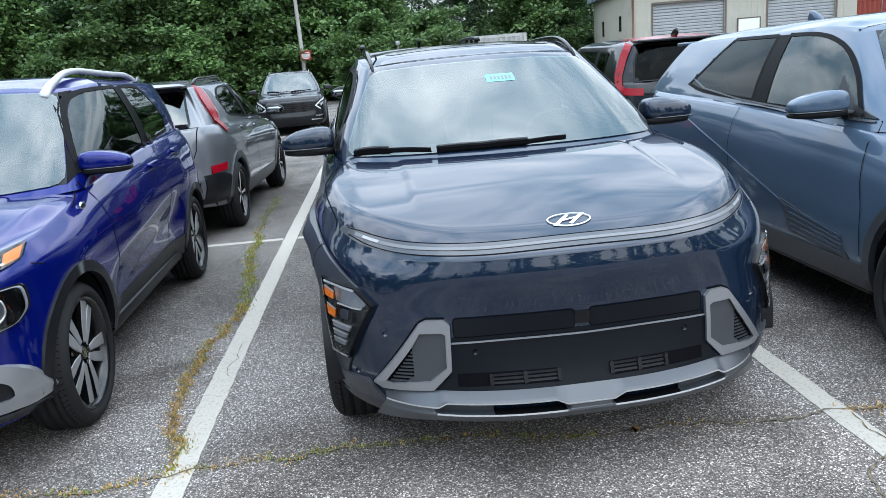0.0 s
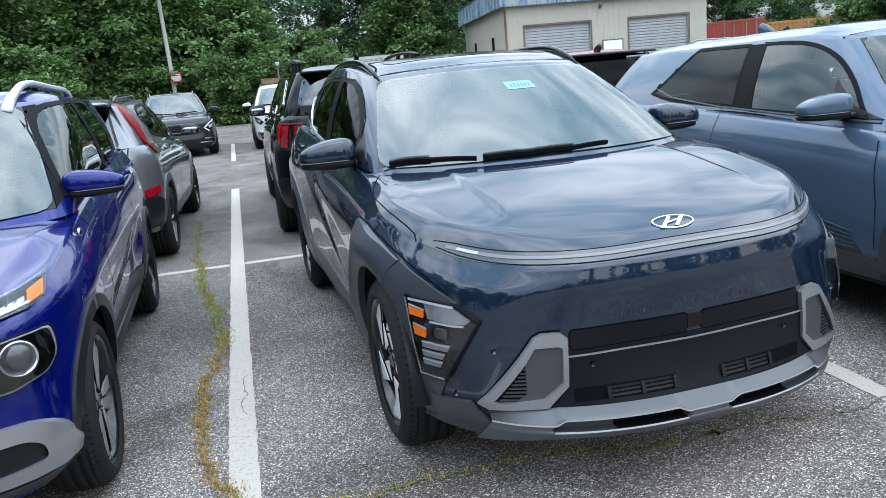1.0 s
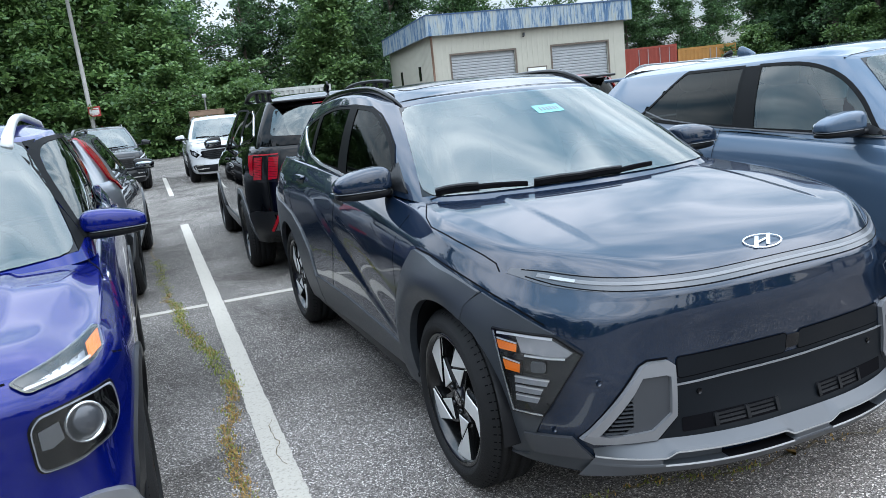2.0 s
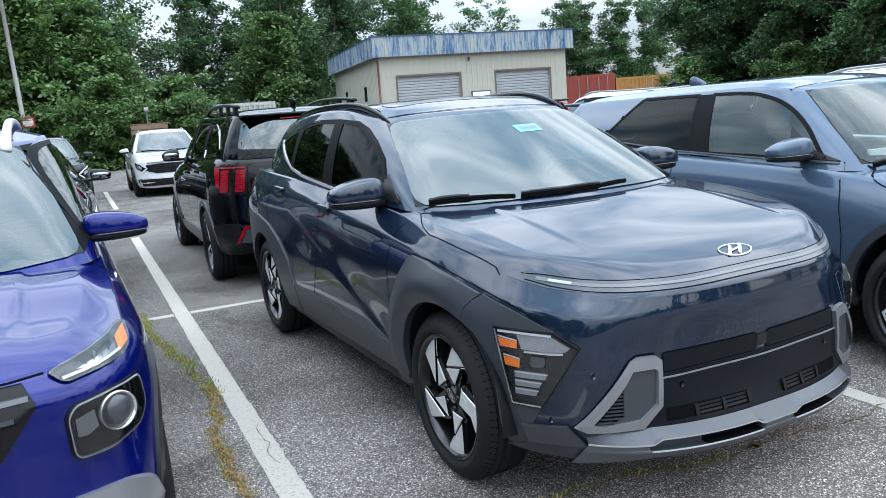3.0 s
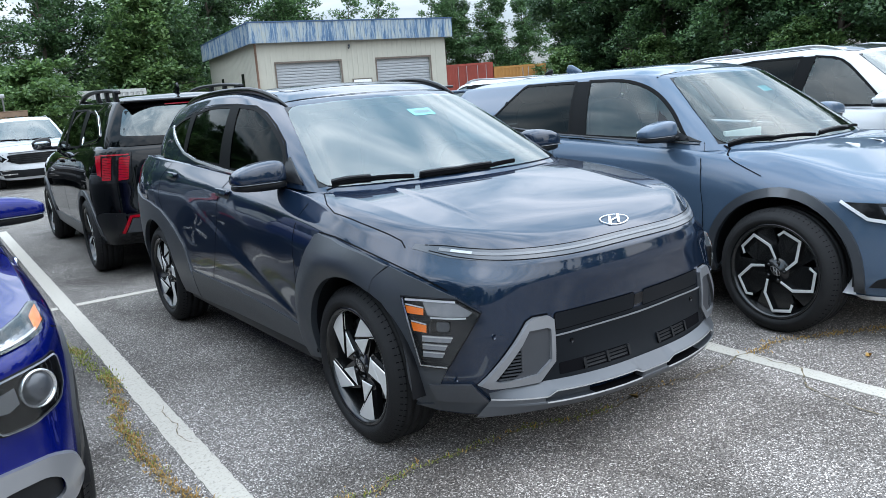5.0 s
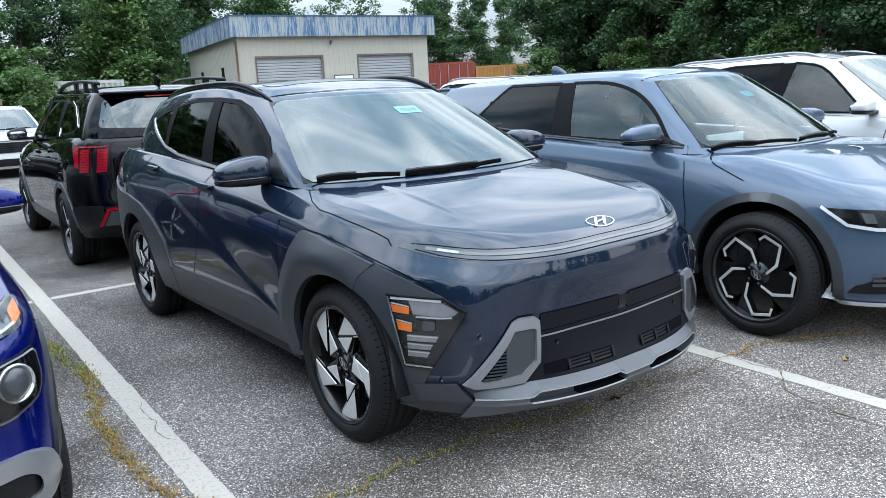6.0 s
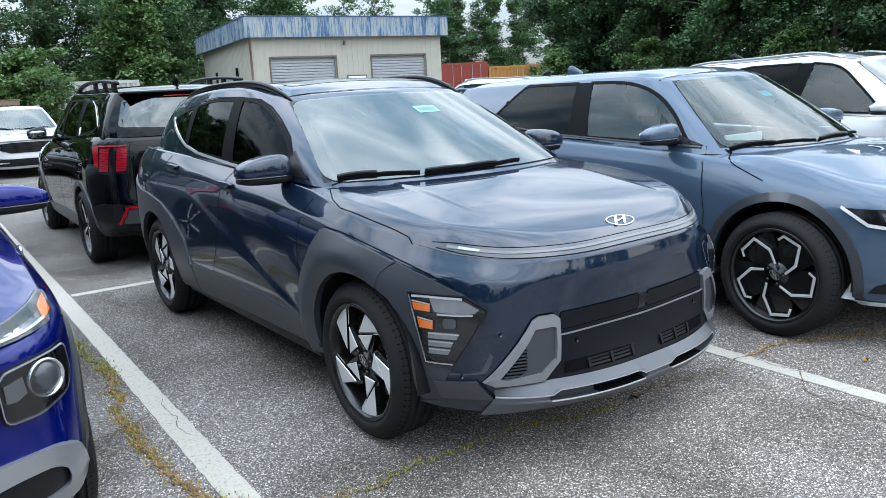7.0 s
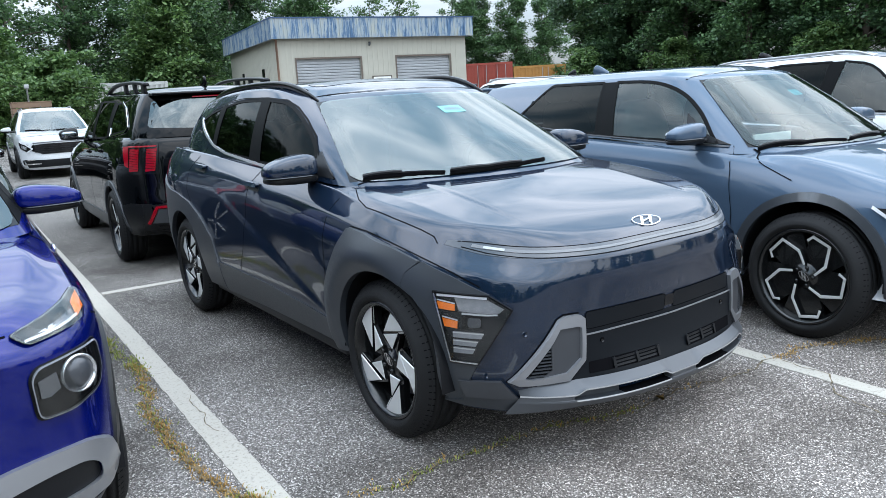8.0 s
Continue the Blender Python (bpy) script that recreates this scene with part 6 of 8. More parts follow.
    # rear lamp that wraps to the side
    car.patch("rear_lamp", [[(3.14, 0.70), (3.12, 0.80), (3.24, 0.93), (3.40, 0.93), (3.40, 0.72)]], "L", M["red"], off=0.010)
    mirrors(car, 0.915, 0.765, 1.104, 0.128, 0.085, 0.084)
    sticker = car.patch("sticker", [[(-0.01, 1.325), (0.135, 1.325), (0.135, 1.36), (-0.01, 1.36)]], "F", M["cyan"], off=0.0075, thick=0, mirror=False, label="small cyan paper sticker")
    for k in range(6):
        car.patch("sticker_bar", [[(0.012 + k * 0.019, 1.334), (0.024 + k * 0.019, 1.334), (0.024 + k * 0.019, 1.351), (0.012 + k * 0.019, 1.351)]], "F", M["barline"], off=0.0090, thick=0, mirror=False, parent=sticker)
    car.patch("sensor_shade", [rounded([(-0.13, 1.43), (0.14, 1.43), (0.10, 1.352), (-0.09, 1.352)], 0.02)], "F", M["dash"], off=-0.003, thick=0, mirror=False)
    return car


def arch_poly(yw, zw, r, outer, turn=math.pi):
    """An arch moulding's outline: the given outer line, then back round the wheel opening."""
    a0, a1 = math.atan2(outer[-1][1] - zw, outer[-1][0] - yw), math.atan2(outer[0][1] - zw, outer[0][0] - yw)
    if a1 < a0:
        a1 += 2 * math.pi
    back = []
    lowz = min(outer[0][1], outer[-1][1])
    n = 22
    for i in range(n + 1):
        a = turn * i / n
        back.append((yw + math.cos(a) * r, zw + math.sin(a) * r))
    return outer + [(yw + r, outer[-1][1])] + back + ([(yw - r, outer[0][1])] if turn > 3 else [])


def head_lamps(car):
    d = (0.66, 0.75, 0)
    A, B, C, D, E = (-0.839, -0.300, 0.710), (-0.724, -0.490, 0.703), (-0.670, -0.557, 0.652), (-0.769, -0.469, 0.445), (-0.824, -0.372, 0.447)
    out = [A, B, C, D, E]
    mid = sum((Vector(p) for p in out), Vector()) / 5
    ins = [tuple(mid.lerp(Vector(p), 0.965)) for p in out]
    bed = car.patch("head_lamp", [out], d, M["smokebed"], off=0.010, thick=0.02, step=0.04, label="angular head lamp with two amber lenses")
    car.ring("lamp_frame", out, ins, d, M["gloss"], off=0.022, thick=0.02, parent=bed)
    car.strip("lamp_edge", [tuple(mid.lerp(Vector(p), 0.95)) for p in (A, E, D)], d, 0.0055, M["lens"], off=0.0255, thick=0.004)
    # bright upper bowl under the hood line, lightened for the sky's reflection in the cover, with a dark step below it
    car.patch("reflector", [[(-0.795, -0.375, 0.692), (-0.728, -0.478, 0.690), (-0.690, -0.532, 0.655), (-0.705, -0.522, 0.640), (-0.745, -0.472, 0.636), (-0.795, -0.400, 0.642)]], d, M["lampbed"], off=0.014, thick=0.012, step=0.03, parent=bed)
    car.strip("light_guide", [(-0.830, -0.315, 0.698), (-0.795, -0.375, 0.698), (-0.728, -0.483, 0.693)], d, 0.008, M["drl"], off=0.019, thick=0.008)
    car.strip("light_guide", [(-0.790, -0.410, 0.634), (-0.740, -0.488, 0.632), (-0.712, -0.520, 0.634)], d, 0.005, M["drl"], off=0.018, thick=0.008)
    for a, b, zt, zb in (((-0.836, -0.322), (-0.803, -0.389), 0.676, 0.645), ((-0.832, -0.346), (-0.803, -0.401), 0.615, 0.581)):
        car.patch("lamp_pocket", [[(a[0] - 0.002, a[1] + 0.006, zt + 0.012), (b[0] + 0.004, b[1] - 0.008, zt + 0.002), (b[0] + 0.003, b[1] - 0.008, zb - 0.008), (a[0] + 0.002, a[1] - 0.002, zb - 0.002)]], d, M["gloss"], off=0.013, thick=0.006, parent=bed)
        car.patch("amber_lens", [[(*a, zt), (*b, zt - 0.010), (b[0] - 0.003, b[1] - 0.001, zb - 0.002), (a[0] + 0.002, a[1] - 0.008, zb + 0.003)]], d, M["amber"], off=0.019, thick=0.010, step=0.012, parent=bed)
        car.strip("lens_top", [(a[0], a[1], zt + 0.005), (b[0], b[1], zt - 0.006)], d, 0.004, M["drl"], off=0.0185, thick=0.004)
    car.patch("projector_housing", [[(-0.794, -0.414, 0.624), (-0.750, -0.476, 0.624), (-0.755, -0.478, 0.586), (-0.799, -0.416, 0.580)]], d, M["gloss"], off=0.015, thick=0.01, parent=bed)
    car.patch("projector", [rounded([(-0.781, -0.434, 0.619), (-0.752, -0.475, 0.619), (-0.755, -0.477, 0.588), (-0.784, -0.436, 0.586)], 0.010)], d, M["bar"], off=0.022, thick=0.012, parent=bed)
    for z, x1, y1 in ((0.556, -0.752, -0.488), (0.526, -0.767, -0.472), (0.497, -0.774, -0.462)):
        car.patch("lamp_fin", [[(-0.817, -0.388, z + 0.011), (x1, y1, z + 0.010), (x1 - 0.006, y1 + 0.008, z - 0.010), (-0.817, -0.386, z - 0.010)]], d, M["pale"], off=0.019, thick=0.012, step=0.03, parent=bed)
        car.strip("fin_edge", [(-0.817, -0.388, z + 0.009), (x1, y1, z + 0.008)], d, 0.004, M["drl"], off=0.021, thick=0.006)
    for ob in car.patch("lamp_cover", [ins], d, M["cover"], off=0.027, thick=0, step=0.04, parent=bed):
        ob.visible_shadow = False


def skid_plate(car):
    """The silver lower bumper: a ledge that folds over an edge with a painted highlight into a face with two deep
    slots.
    """
    F = Vector((0, 1, 0))
    bm = bmesh.new()
    ramp = lambda t: min(max(t, 0.0), 1.0)
    rows, xs = [], []
    for i in range(181):
        x = -0.668 + 1.336 * i / 180
        ax = abs(x)
        s0 = ramp((ax - 0.072) / 0.02) * ramp((0.512 - ax) / 0.02)
        st = ramp((ax - 0.080) / 0.035) * ramp((0.500 - ax) / 0.028)
        shallow = ax > 0.315
        back = 0.014 if shallow else -0.030
        low = ramp((ax - 0.44) / 0.22) ** 2 * 0.020
        prof = [(0.004, 0.366), (0.040, 0.327 + 0.018 * st), (0.046, 0.321 + 0.018 * st), (0.045, 0.315 + 0.018 * st), (0.044 + (back - 0.044) * s0, 0.311 + 0.019 * st),
                (0.044 + (back - 0.044) * s0, 0.300), (0.045, 0.298), (0.046, 0.292), (0.030, 0.268 - low), (0.0, 0.260 - low)]
        # the ends turn round the corner and lie flat on it, the lower edge reaching further
        k = 1 - 0.55 * ramp((ax - 0.50) / 0.168) ** 2
        row = []
        for o, z in prof:
            xo = x * (1 + 0.055 * ramp((0.315 - z) / 0.06) * (ax / 0.668) ** 10)
            base = car.drop((xo, -2, 0.31), F, 0)
            row.append(bm.verts.new((base.x, base.y - o * k, z)))
        rows.append(row)
        xs.append(ax)
    for (r0, x0), (r1, x1) in zip(zip(rows, xs), list(zip(rows, xs))[1:]):
        for j in range(9):
            f = bm.faces.new((r0[j], r0[j + 1], r1[j + 1], r1[j]))
            slot = 0.08 < min(x0, x1) and max(x0, x1) < 0.505
            if j in (3, 4, 5) and slot:
                # inner slots are coloured black for the dark of the opening
                f.material_index = 2 if min(x0, x1) > 0.312 else 3
            elif j == 2 or (j == 6 and slot):
                # bright satin paints in the highlight that these edges catch
                f.material_index = 1
    bmesh.ops.recalc_face_normals(bm, faces=bm.faces[:])
    for r0, r1 in zip(rows, rows[1:]):
        for j in range(1, 9):
            bm.edges.get((r0[j], r1[j])).smooth = False
    return part("skid_plate", bm, [M["silver"], M["satin"], M["clad"], M["seam"]], car.root, "satin silver lower bumper plate with two slots")


def front_end(car):
    # black grille field, its frame lines and louvres
    car.patch("grille_panel", [[(-0.60, 0.345), (0.60, 0.345), (0.50, 0.36), (0.445, 0.42), (0.440, 0.528), (-0.440, 0.528), (-0.445, 0.42), (-0.50, 0.36)]], "F", M["grille"], off=0.008, thick=0.02, mirror=False, label="black lower grille panel")
    car.patch("grille_band", [[(-0.436, 0.530), (0.436, 0.530), (0.436, 0.548), (-0.436, 0.548)]], "F", M["grille"], off=0.002, thick=0.0, mirror=False)
    for x0, x1 in ((-0.425, -0.028), (0.028, 0.425)):
        shut = rounded([(x0, 0.550), (x1, 0.550), (x1, 0.612), (x0, 0.612)], 0.012)
        car.patch("grille_shutter", [shut], "F", M["grille"], off=0.004, thick=0.006, mirror=False)
        car.ring("shutter_gap", inset(shut, -0.004), shut, "F", M["seam"], off=0.003, thick=0, mirror=False)
    car.strip("grille_edge", [(-0.442, 0.531), (0, 0.529), (0.442, 0.531)], "F", 0.0045, M["brightedge"], off=0.012, thick=0.006, mirror=False)
    car.patch("sensor_window", [rounded([(-0.026, 0.562), (0.026, 0.562), (0.026, 0.606), (-0.026, 0.606)], 0.006)], "F", M["gloss"], off=0.005, thick=0.004, mirror=False)
    for x0, x1 in ((-0.425, -0.085), (0.085, 0.425)):
        # flat black patch: the shade inside the intake is put into its colour
        car.patch("lower_intake", [rounded([(x0, 0.378), (x1, 0.374), (x1, 0.420), (x0, 0.424)] if x0 < 0 else [(x0, 0.374), (x1, 0.378), (x1, 0.424), (x0, 0.420)], 0.006)], "F", M["seam"], off=0.0095, thick=0, mirror=False)
        inner = [x0 + 0.11, x1 - 0.005] if x0 < 0 else [x0 + 0.005, x1 - 0.14]
        for z in (0.386, 0.399, 0.412):
            car.strip("louvre", [(inner[0], z), (inner[1], z)], "F", 0.0075, M["plastic"], off=0.012, thick=0.012, mirror=False)
        for q in (0.0, 0.5, 1.0):
            x = inner[0] + (inner[1] - inner[0]) * q
            car.strip("louvre_post", [(x, 0.379), (x, 0.419)], "F", 0.012, M["plastic"], off=0.017, thick=0.014, mirror=False)
    skid_plate(car)
    # grey side inserts: a raised frame coloured as lit, a recessed panel coloured as shaded, and a finned air curtain
    out = [(-0.700, 0.380), (-0.536, 0.600), (-0.512, 0.611), (-0.456, 0.611), (-0.438, 0.595), (-0.442, 0.436), (-0.506, 0.366), (-0.672, 0.364)]
    inn = [(-0.660, 0.394), (-0.566, 0.523), (-0.538, 0.568), (-0.468, 0.569), (-0.455, 0.562), (-0.458, 0.446), (-0.514, 0.398), (-0.636, 0.387)]
    swell = lambda v: 0.006 * max(0.0, 1 - abs(v.z - 0.49) / 0.2)
    car.ring("bumper_insert", out, inn, "F", M["insert"], off=0.014, thick=0.04, step=0.03, lift=swell, label="satin silver bumper insert frame, coloured as lit", smooth=False)
    car.patch("insert_panel", [[(-0.566, 0.523), (-0.538, 0.568), (-0.468, 0.569), (-0.455, 0.562), (-0.458, 0.446), (-0.514, 0.398), (-0.600, 0.390), (-0.566, 0.415)]], "F", M["greyinsert"], off=0.007, thick=0.01, step=0.04)
    # flat black patch painted for the shaded depth behind the fins
    car.patch("air_curtain", [[(-0.660, 0.394), (-0.566, 0.523), (-0.566, 0.415), (-0.600, 0.390)]], "F", M["seam"], off=0.003, thick=0)
    for k in range(9):
        z = 0.397 + k * 0.0128
        x0 = -0.646 + (z - 0.394) * 0.70
        x1 = -0.566 if z > 0.415 else -0.566 - (0.415 - z) * 1.3
        car.strip("curtain_fin", [(x0, z), (x1, z)], "F", 0.0055, M["clad"], off=0.008, thick=0.008)
    # flat black strip drawn as shade along the frame's upper edge
    car.strip("shadow_gap", [(-0.706, 0.376), (-0.541, 0.602), (-0.514, 0.616), (-0.454, 0.616)], "F", 0.006, M["seam"], off=0.003, thick=0)
    car.patch("corner_facet", [[(-0.808, -0.395, 0.375), (-0.718, -0.533, 0.384), (-0.664, -0.562, 0.312), (-0.788, -0.405, 0.308)]], (0.62, 0.78, 0), M["greyinsert"], off=0.018, thick=0.02, step=0.04, smooth=False)
    # sensors
    for x, z in ((-0.361, 0.497), (0.361, 0.497), (-0.755, 0.40), (-0.650, 0.560), (0.650, 0.560)):
        bm = bmesh.new()
        c = car.drop((x, -1, z), Vector((0, 1, 0)), 0.010 if abs(x) < 0.5 else 0.003)
        tube(bm, [c + Vector((0, 0.006, 0)), c - Vector((0, 0.002, 0))], 0.0095, 12)
        part("parking_sensor", bm, M["gloss"] if abs(x) < 0.5 else car.paint, car.root)


# ---- the other cars ----
def simple_windows(car, side, ws, rear=None, tints=("side", "tint", "tint"), edging="trim", screen="glass"):
    """Glass in the windscreen, the side windows and the rear window."""
    plain, side = side, [supple(w) for w in side]
    car.patch("windscreen", [rounded(ws, 0.06)], "F", M[screen], off=0.006, thick=0, mirror=False)
    car.ring("windscreen_border", ws, inset(ws, 0.04), "F", M["gloss"], off=0.003, thick=0, mirror=False)
    for k, w in enumerate(side):
        car.patch("window", [rounded(w, 0.03)], "L", M[tints[min(k, 2)]], off=0.003, thick=0)
        car.ring("window_frame", inset(w, -0.008), inset(w, 0.011), "L", M[edging], off=0.0065, thick=0)
    for a, b in zip(plain, plain[1:]):
        car.patch("pillar_trim", [[a[-1], a[-2], b[1], b[0]]], "L", M[edging], off=0.005, thick=0.006)
    if rear:
        car.patch("rear_window", [rounded(rear, 0.04)], "B", M[tints[-1]], off=0.003, thick=0, mirror=False)
        car.ring("rear_window_border", inset(rear, -0.02), inset(rear, 0.03), "B", M["gloss"], off=0.002, thick=0, mirror=False)


def make_car(name, label, spec, side, ws, rear, wheel, clad="clad", seat="seat", at=None, tints=("side", "tint", "tint"), archw=0.07, twist=17, edging="trim", screen="glass"):
    spec["openings"] = [("S", inset(supple(w), 0.004)) for w in side] + [("F", inset(ws, 0.018))] + ([("B", inset(rear, 0.008))] if rear else [])
    car = Car(name, spec)
    tagged(car.root, label, "car")
    car.liners()
    kind, r, width, rim_r, track, wb = wheel
    add_wheels(car, kind, r, width, rim_r, track, wb, twist)
    simple_windows(car, side, ws, rear, tints, edging, screen)
    yb = spec["cab_base"][0][1]
    wb2 = spec["cab_base"][3][0]
    interior(car, yb + 0.05, wb2 - 0.05, 0.36, yb + 0.55, spec["cab_base"][0][2] - 0.03, (yb + 1.12, yb + 1.95), seat)
    for yw, zw, rr in spec["arches"]:
        car.arch("wheel_arch", yw, zw, rr, archw, M[clad], -18, 198)
    y0, y1 = spec["arches"][0][0] + spec["arches"][0][2] + archw - 0.02, spec["arches"][1][0] - spec["arches"][1][2] - archw + 0.02
    car.patch("sill_cladding", [[(y0, 0.285), (y1, 0.285), (y1 - 0.03, 0.42), (y0 + 0.03, 0.40)]], "L", M[clad], off=0.008, thick=0.03)
    car.root.matrix_basis = at
    return car


def door_lines(car, yf, yb, yr, zt, zl, handles):
    """Gaps round two doors, and their handles."""
    for ln in ([(yf, zt - 0.03), (yf + 0.04, (zt + zl) / 2), (yf + 0.07, zl)], [(yb, zt), (yb + 0.03, (zt + zl) / 2), (yb, zl)], [(yr, zt), (yr + 0.05, zt - 0.2), (yr - 0.10, (zt + zl) / 2 - 0.04)]):
        car.strip("panel_gap", ln, "L", 0.007, M["seam"], off=0.0015, thick=0)
    for y, z in handles:
        car.patch("door_handle", [rounded([(y - 0.10, z - 0.014), (y + 0.10, z - 0.008), (y + 0.10, z + 0.018), (y - 0.10, z + 0.012)], 0.012)], "L", car.paint, off=0.026, thick=0.024, step=0.04)


def wscreen(spec, low=0.02):
    """The windscreen's outline as seen from ahead."""
    b, t = spec["cab_base"], spec["cab_top"]
    zb, zt = b[0][2] + low, t[0][2] - 0.03
    bw, tw = b[2][0] * 0.98, t[2][0] * 0.97
    return [(-bw, zb + 0.015), (-bw * 0.5, zb), (0, zb), (bw * 0.5, zb), (bw, zb + 0.015), ((bw + tw) / 2 + 0.012, (zb + zt) / 2), (tw, zt - 0.015), (tw * 0.5, zt), (0, zt), (-tw * 0.5, zt), (-tw, zt - 0.015), (-(bw + tw) / 2 - 0.012, (zb + zt) / 2)]


def rails(car, x, y0, y1, lift, material, radius=0.018, bow=0.0, flat=1.5, ends=0.45):
    """A pair of raised roof rails that run down into the roof at both ends."""
    for sg in (-1, 1):
        bm = bmesh.new()
        rail_bar(bm, car, sg, lambda t: x + bow * math.sin(math.pi * t), y0, y1, lift, radius, radius * flat, 36, False, ends)
        part("roof_rail", bm, material, car.root)


def arched_rails(car, x, y0, y1, lift):
    """Black roof rails that rise slowly from the front, end bluntly over the rear and stand on short webs."""
    for sg in (-1, 1):
        bm = bmesh.new()
        n, rows, pts = 32, [], []
        for i in range(n + 1):
            t = i / n
            b = car.drop((sg * x, y0 + (y1 - y0) * t, 3), Vector((0, 0, -1)), 0.0)
            pts.append((b, lift * math.sin(math.pi / 2 * min(1.0, t / 0.55)) * (1 - 0.25 * max(0.0, t - 0.7) / 0.3)))
        for b, up in pts:
            rows.append([bm.verts.new(b + Vector((q, 0, up + h))) for q, h in ((-0.020, -0.008), (-0.024, 0.008), (-0.016, 0.022), (0.016, 0.022), (0.024, 0.008), (0.020, -0.008))])
        for r0, r1 in zip(rows, rows[1:]):
            for k in range(6):
                bm.faces.new((r0[k], r0[(k + 1) % 6], r1[(k + 1) % 6], r1[k]))
        bm.faces.new(rows[0]); bm.faces.new(rows[-1][::-1])
        bmesh.ops.recalc_face_normals(bm, faces=bm.faces[:])
        bar = part("roof_rail", bm, M["plastic"], car.root)
        for k, half in ((17, 0.05), (24, 0.045), (30, 0.06)):
            b, up = pts[k]
            bm = bmesh.new()
            box(bm, b.x - 0.015, b.x + 0.015, b.y - half, b.y + half, b.z - 0.02, b.z + up, 0.006)
            part("rail_foot", bm, M["plastic"], bar)


def fin(car, y, z, material=None):
    bm = bmesh.new()
    superblob(bm, 0, y, z, 0.018, 0.09, 0.055, 0.7, 12, 8, shear=lambda a, b, c: (a * (1 - 0.5 * max(c, 0)), b * (1 - 0.6 * max(c, 0)) + 0.5 * c, c))
    part("roof_antenna", bm, material or car.paint, car.root)


def build_blue_suv():
    s = spec_suv("royal", 0.655, 2.47, 0.70, 0.885, 0.835, 0.985, 1.075, 1.550, 0.20, 1.00, 2.95, 3.05, 0.61, 0.322)
    o = s["outline"]
    tuck = lambda t: min(max(t, 0.0), 1.0) ** 2 * (3 - 2 * min(max(t, 0.0), 1.0))
    s["fine"], s["levels"] = 120, 48
    s["flank"] = lambda y, z: 0.045 * tuck((0.60 + 0.10 * y - z) / 0.22) * tuck((y - 0.40) / 0.25) * tuck((2.15 - y) / 0.3) - 0.006 * tuck((z - 0.70) / 0.1) * tuck((0.90 - z) / 0.1)
    s["relief"] = lambda x, y: 0.010 * (1 - tuck((abs(x) - 0.505 - 0.03 * y) / 0.035)) * tuck((y + 0.50) / 0.3) - 0.010 * tuck((abs(x) - 0.68 - 0.19 * y) / 0.10)
    cb, ct = s["cab_base"], s["cab_top"]
    ct[2] = (0.580, *ct[2][1:])
    for k in (3, 4, 5, 6, 7):
        ct[k] = (ct[k][0] * 1.085, *ct[k][1:])
    cb[4], cb[5], cb[6] = (0.785, *cb[4][1:]), (0.775, *cb[5][1:]), (0.74, *cb[6][1:])
    cb[1], cb[2], cb[3] = (0.46, 0.255, cb[1][2]), (0.752, 0.415, cb[2][2]), (0.796, 0.72, cb[3][2])
    o[2], o[3], o[4] = (0.715, -0.535, *o[2][2:]), (0.848, -0.325, *o[3][2:]), (0.884, -0.02, *o[4][2:])
    side = [[(0.56, 1.060), (0.71, 1.20), (0.97, 1.385), (1.18, 1.448), (1.66, 1.458), (1.70, 1.09)], [(1.83, 1.095), (1.79, 1.458), (2.22, 1.445), (2.40, 1.335), (2.50, 1.22), (2.44, 1.13)]]
    car = make_car("blue_suv", "glossy royal blue compact utility car with silver roof rails", s, side, wscreen(s), None, ("five", 0.322, 0.205, 0.246, 1.535, 2.47), at=pose(-2.80, 0.27, 0, 0, 0, 0.3), tints=("sky_side", "sky_side", "tint"), archw=0.050, edging="trim", clad="plastic")
    mirrors(car, 0.875, 0.64, 1.085, 0.125, 0.075, 0.072)
    ws = wscreen(s)
    L = lambda y, z: tuple(car.drop((-2, y, z), Vector((1, 0, 0)), 0))
    W = lambda q: tuple(car.drop((q[0], -3, q[1]), Vector((0, 1, 0)), 0))
    car.patch("front_pillar", [[L(0.55, 1.055), L(0.70, 1.205), L(0.95, 1.390), L(1.12, 1.452), W(ws[10]), W(ws[11]), W(ws[0])]], (0.72, 0.68, -0.15), M["trim"], off=0.005, thick=0.006)
    rails(car, 0.510, 0.99, 2.75, 0.036, M["rail"], 0.019, bow=0.035, flat=0.9, ends=1.4)
    door_lines(car, 0.50, 1.76, 2.42, 1.05, 0.40, ((1.55, 0.97), (2.20, 1.00)))
    d = (0.05, 0.998, 0)
    slim = rounded([(-0.572, -0.503, 0.834), (-0.665, -0.385, 0.852), (-0.735, -0.265, 0.868), (-0.786, -0.160, 0.884), (-0.796, -0.240, 0.836), (-0.770, -0.315, 0.818), (-0.704, -0.408, 0.810), (-0.616, -0.499, 0.800)], 0.018)
    mid = Vector((-0.715, -0.335, 0.838))
    lamp = car.patch("daytime_lamp", [slim], d, M["smokebed"], off=0.008, thick=0.02, step=0.03, label="slim upper lamp with an amber end")
    car.ring("lamp_rim", [tuple(mid.lerp(Vector(p), 0.99)) for p in slim], [tuple(mid.lerp(Vector(p), 0.93)) for p in slim], d, M["smokebed"], off=0.014, thick=0.008, parent=lamp)
    car.patch("lamp_lens", [[(-0.645, -0.452, 0.824), (-0.690, -0.385, 0.836), (-0.748, -0.285, 0.850), (-0.752, -0.315, 0.828), (-0.700, -0.395, 0.820)]], d, M["lampbed"], off=0.013, thick=0.008, step=0.03, parent=lamp)
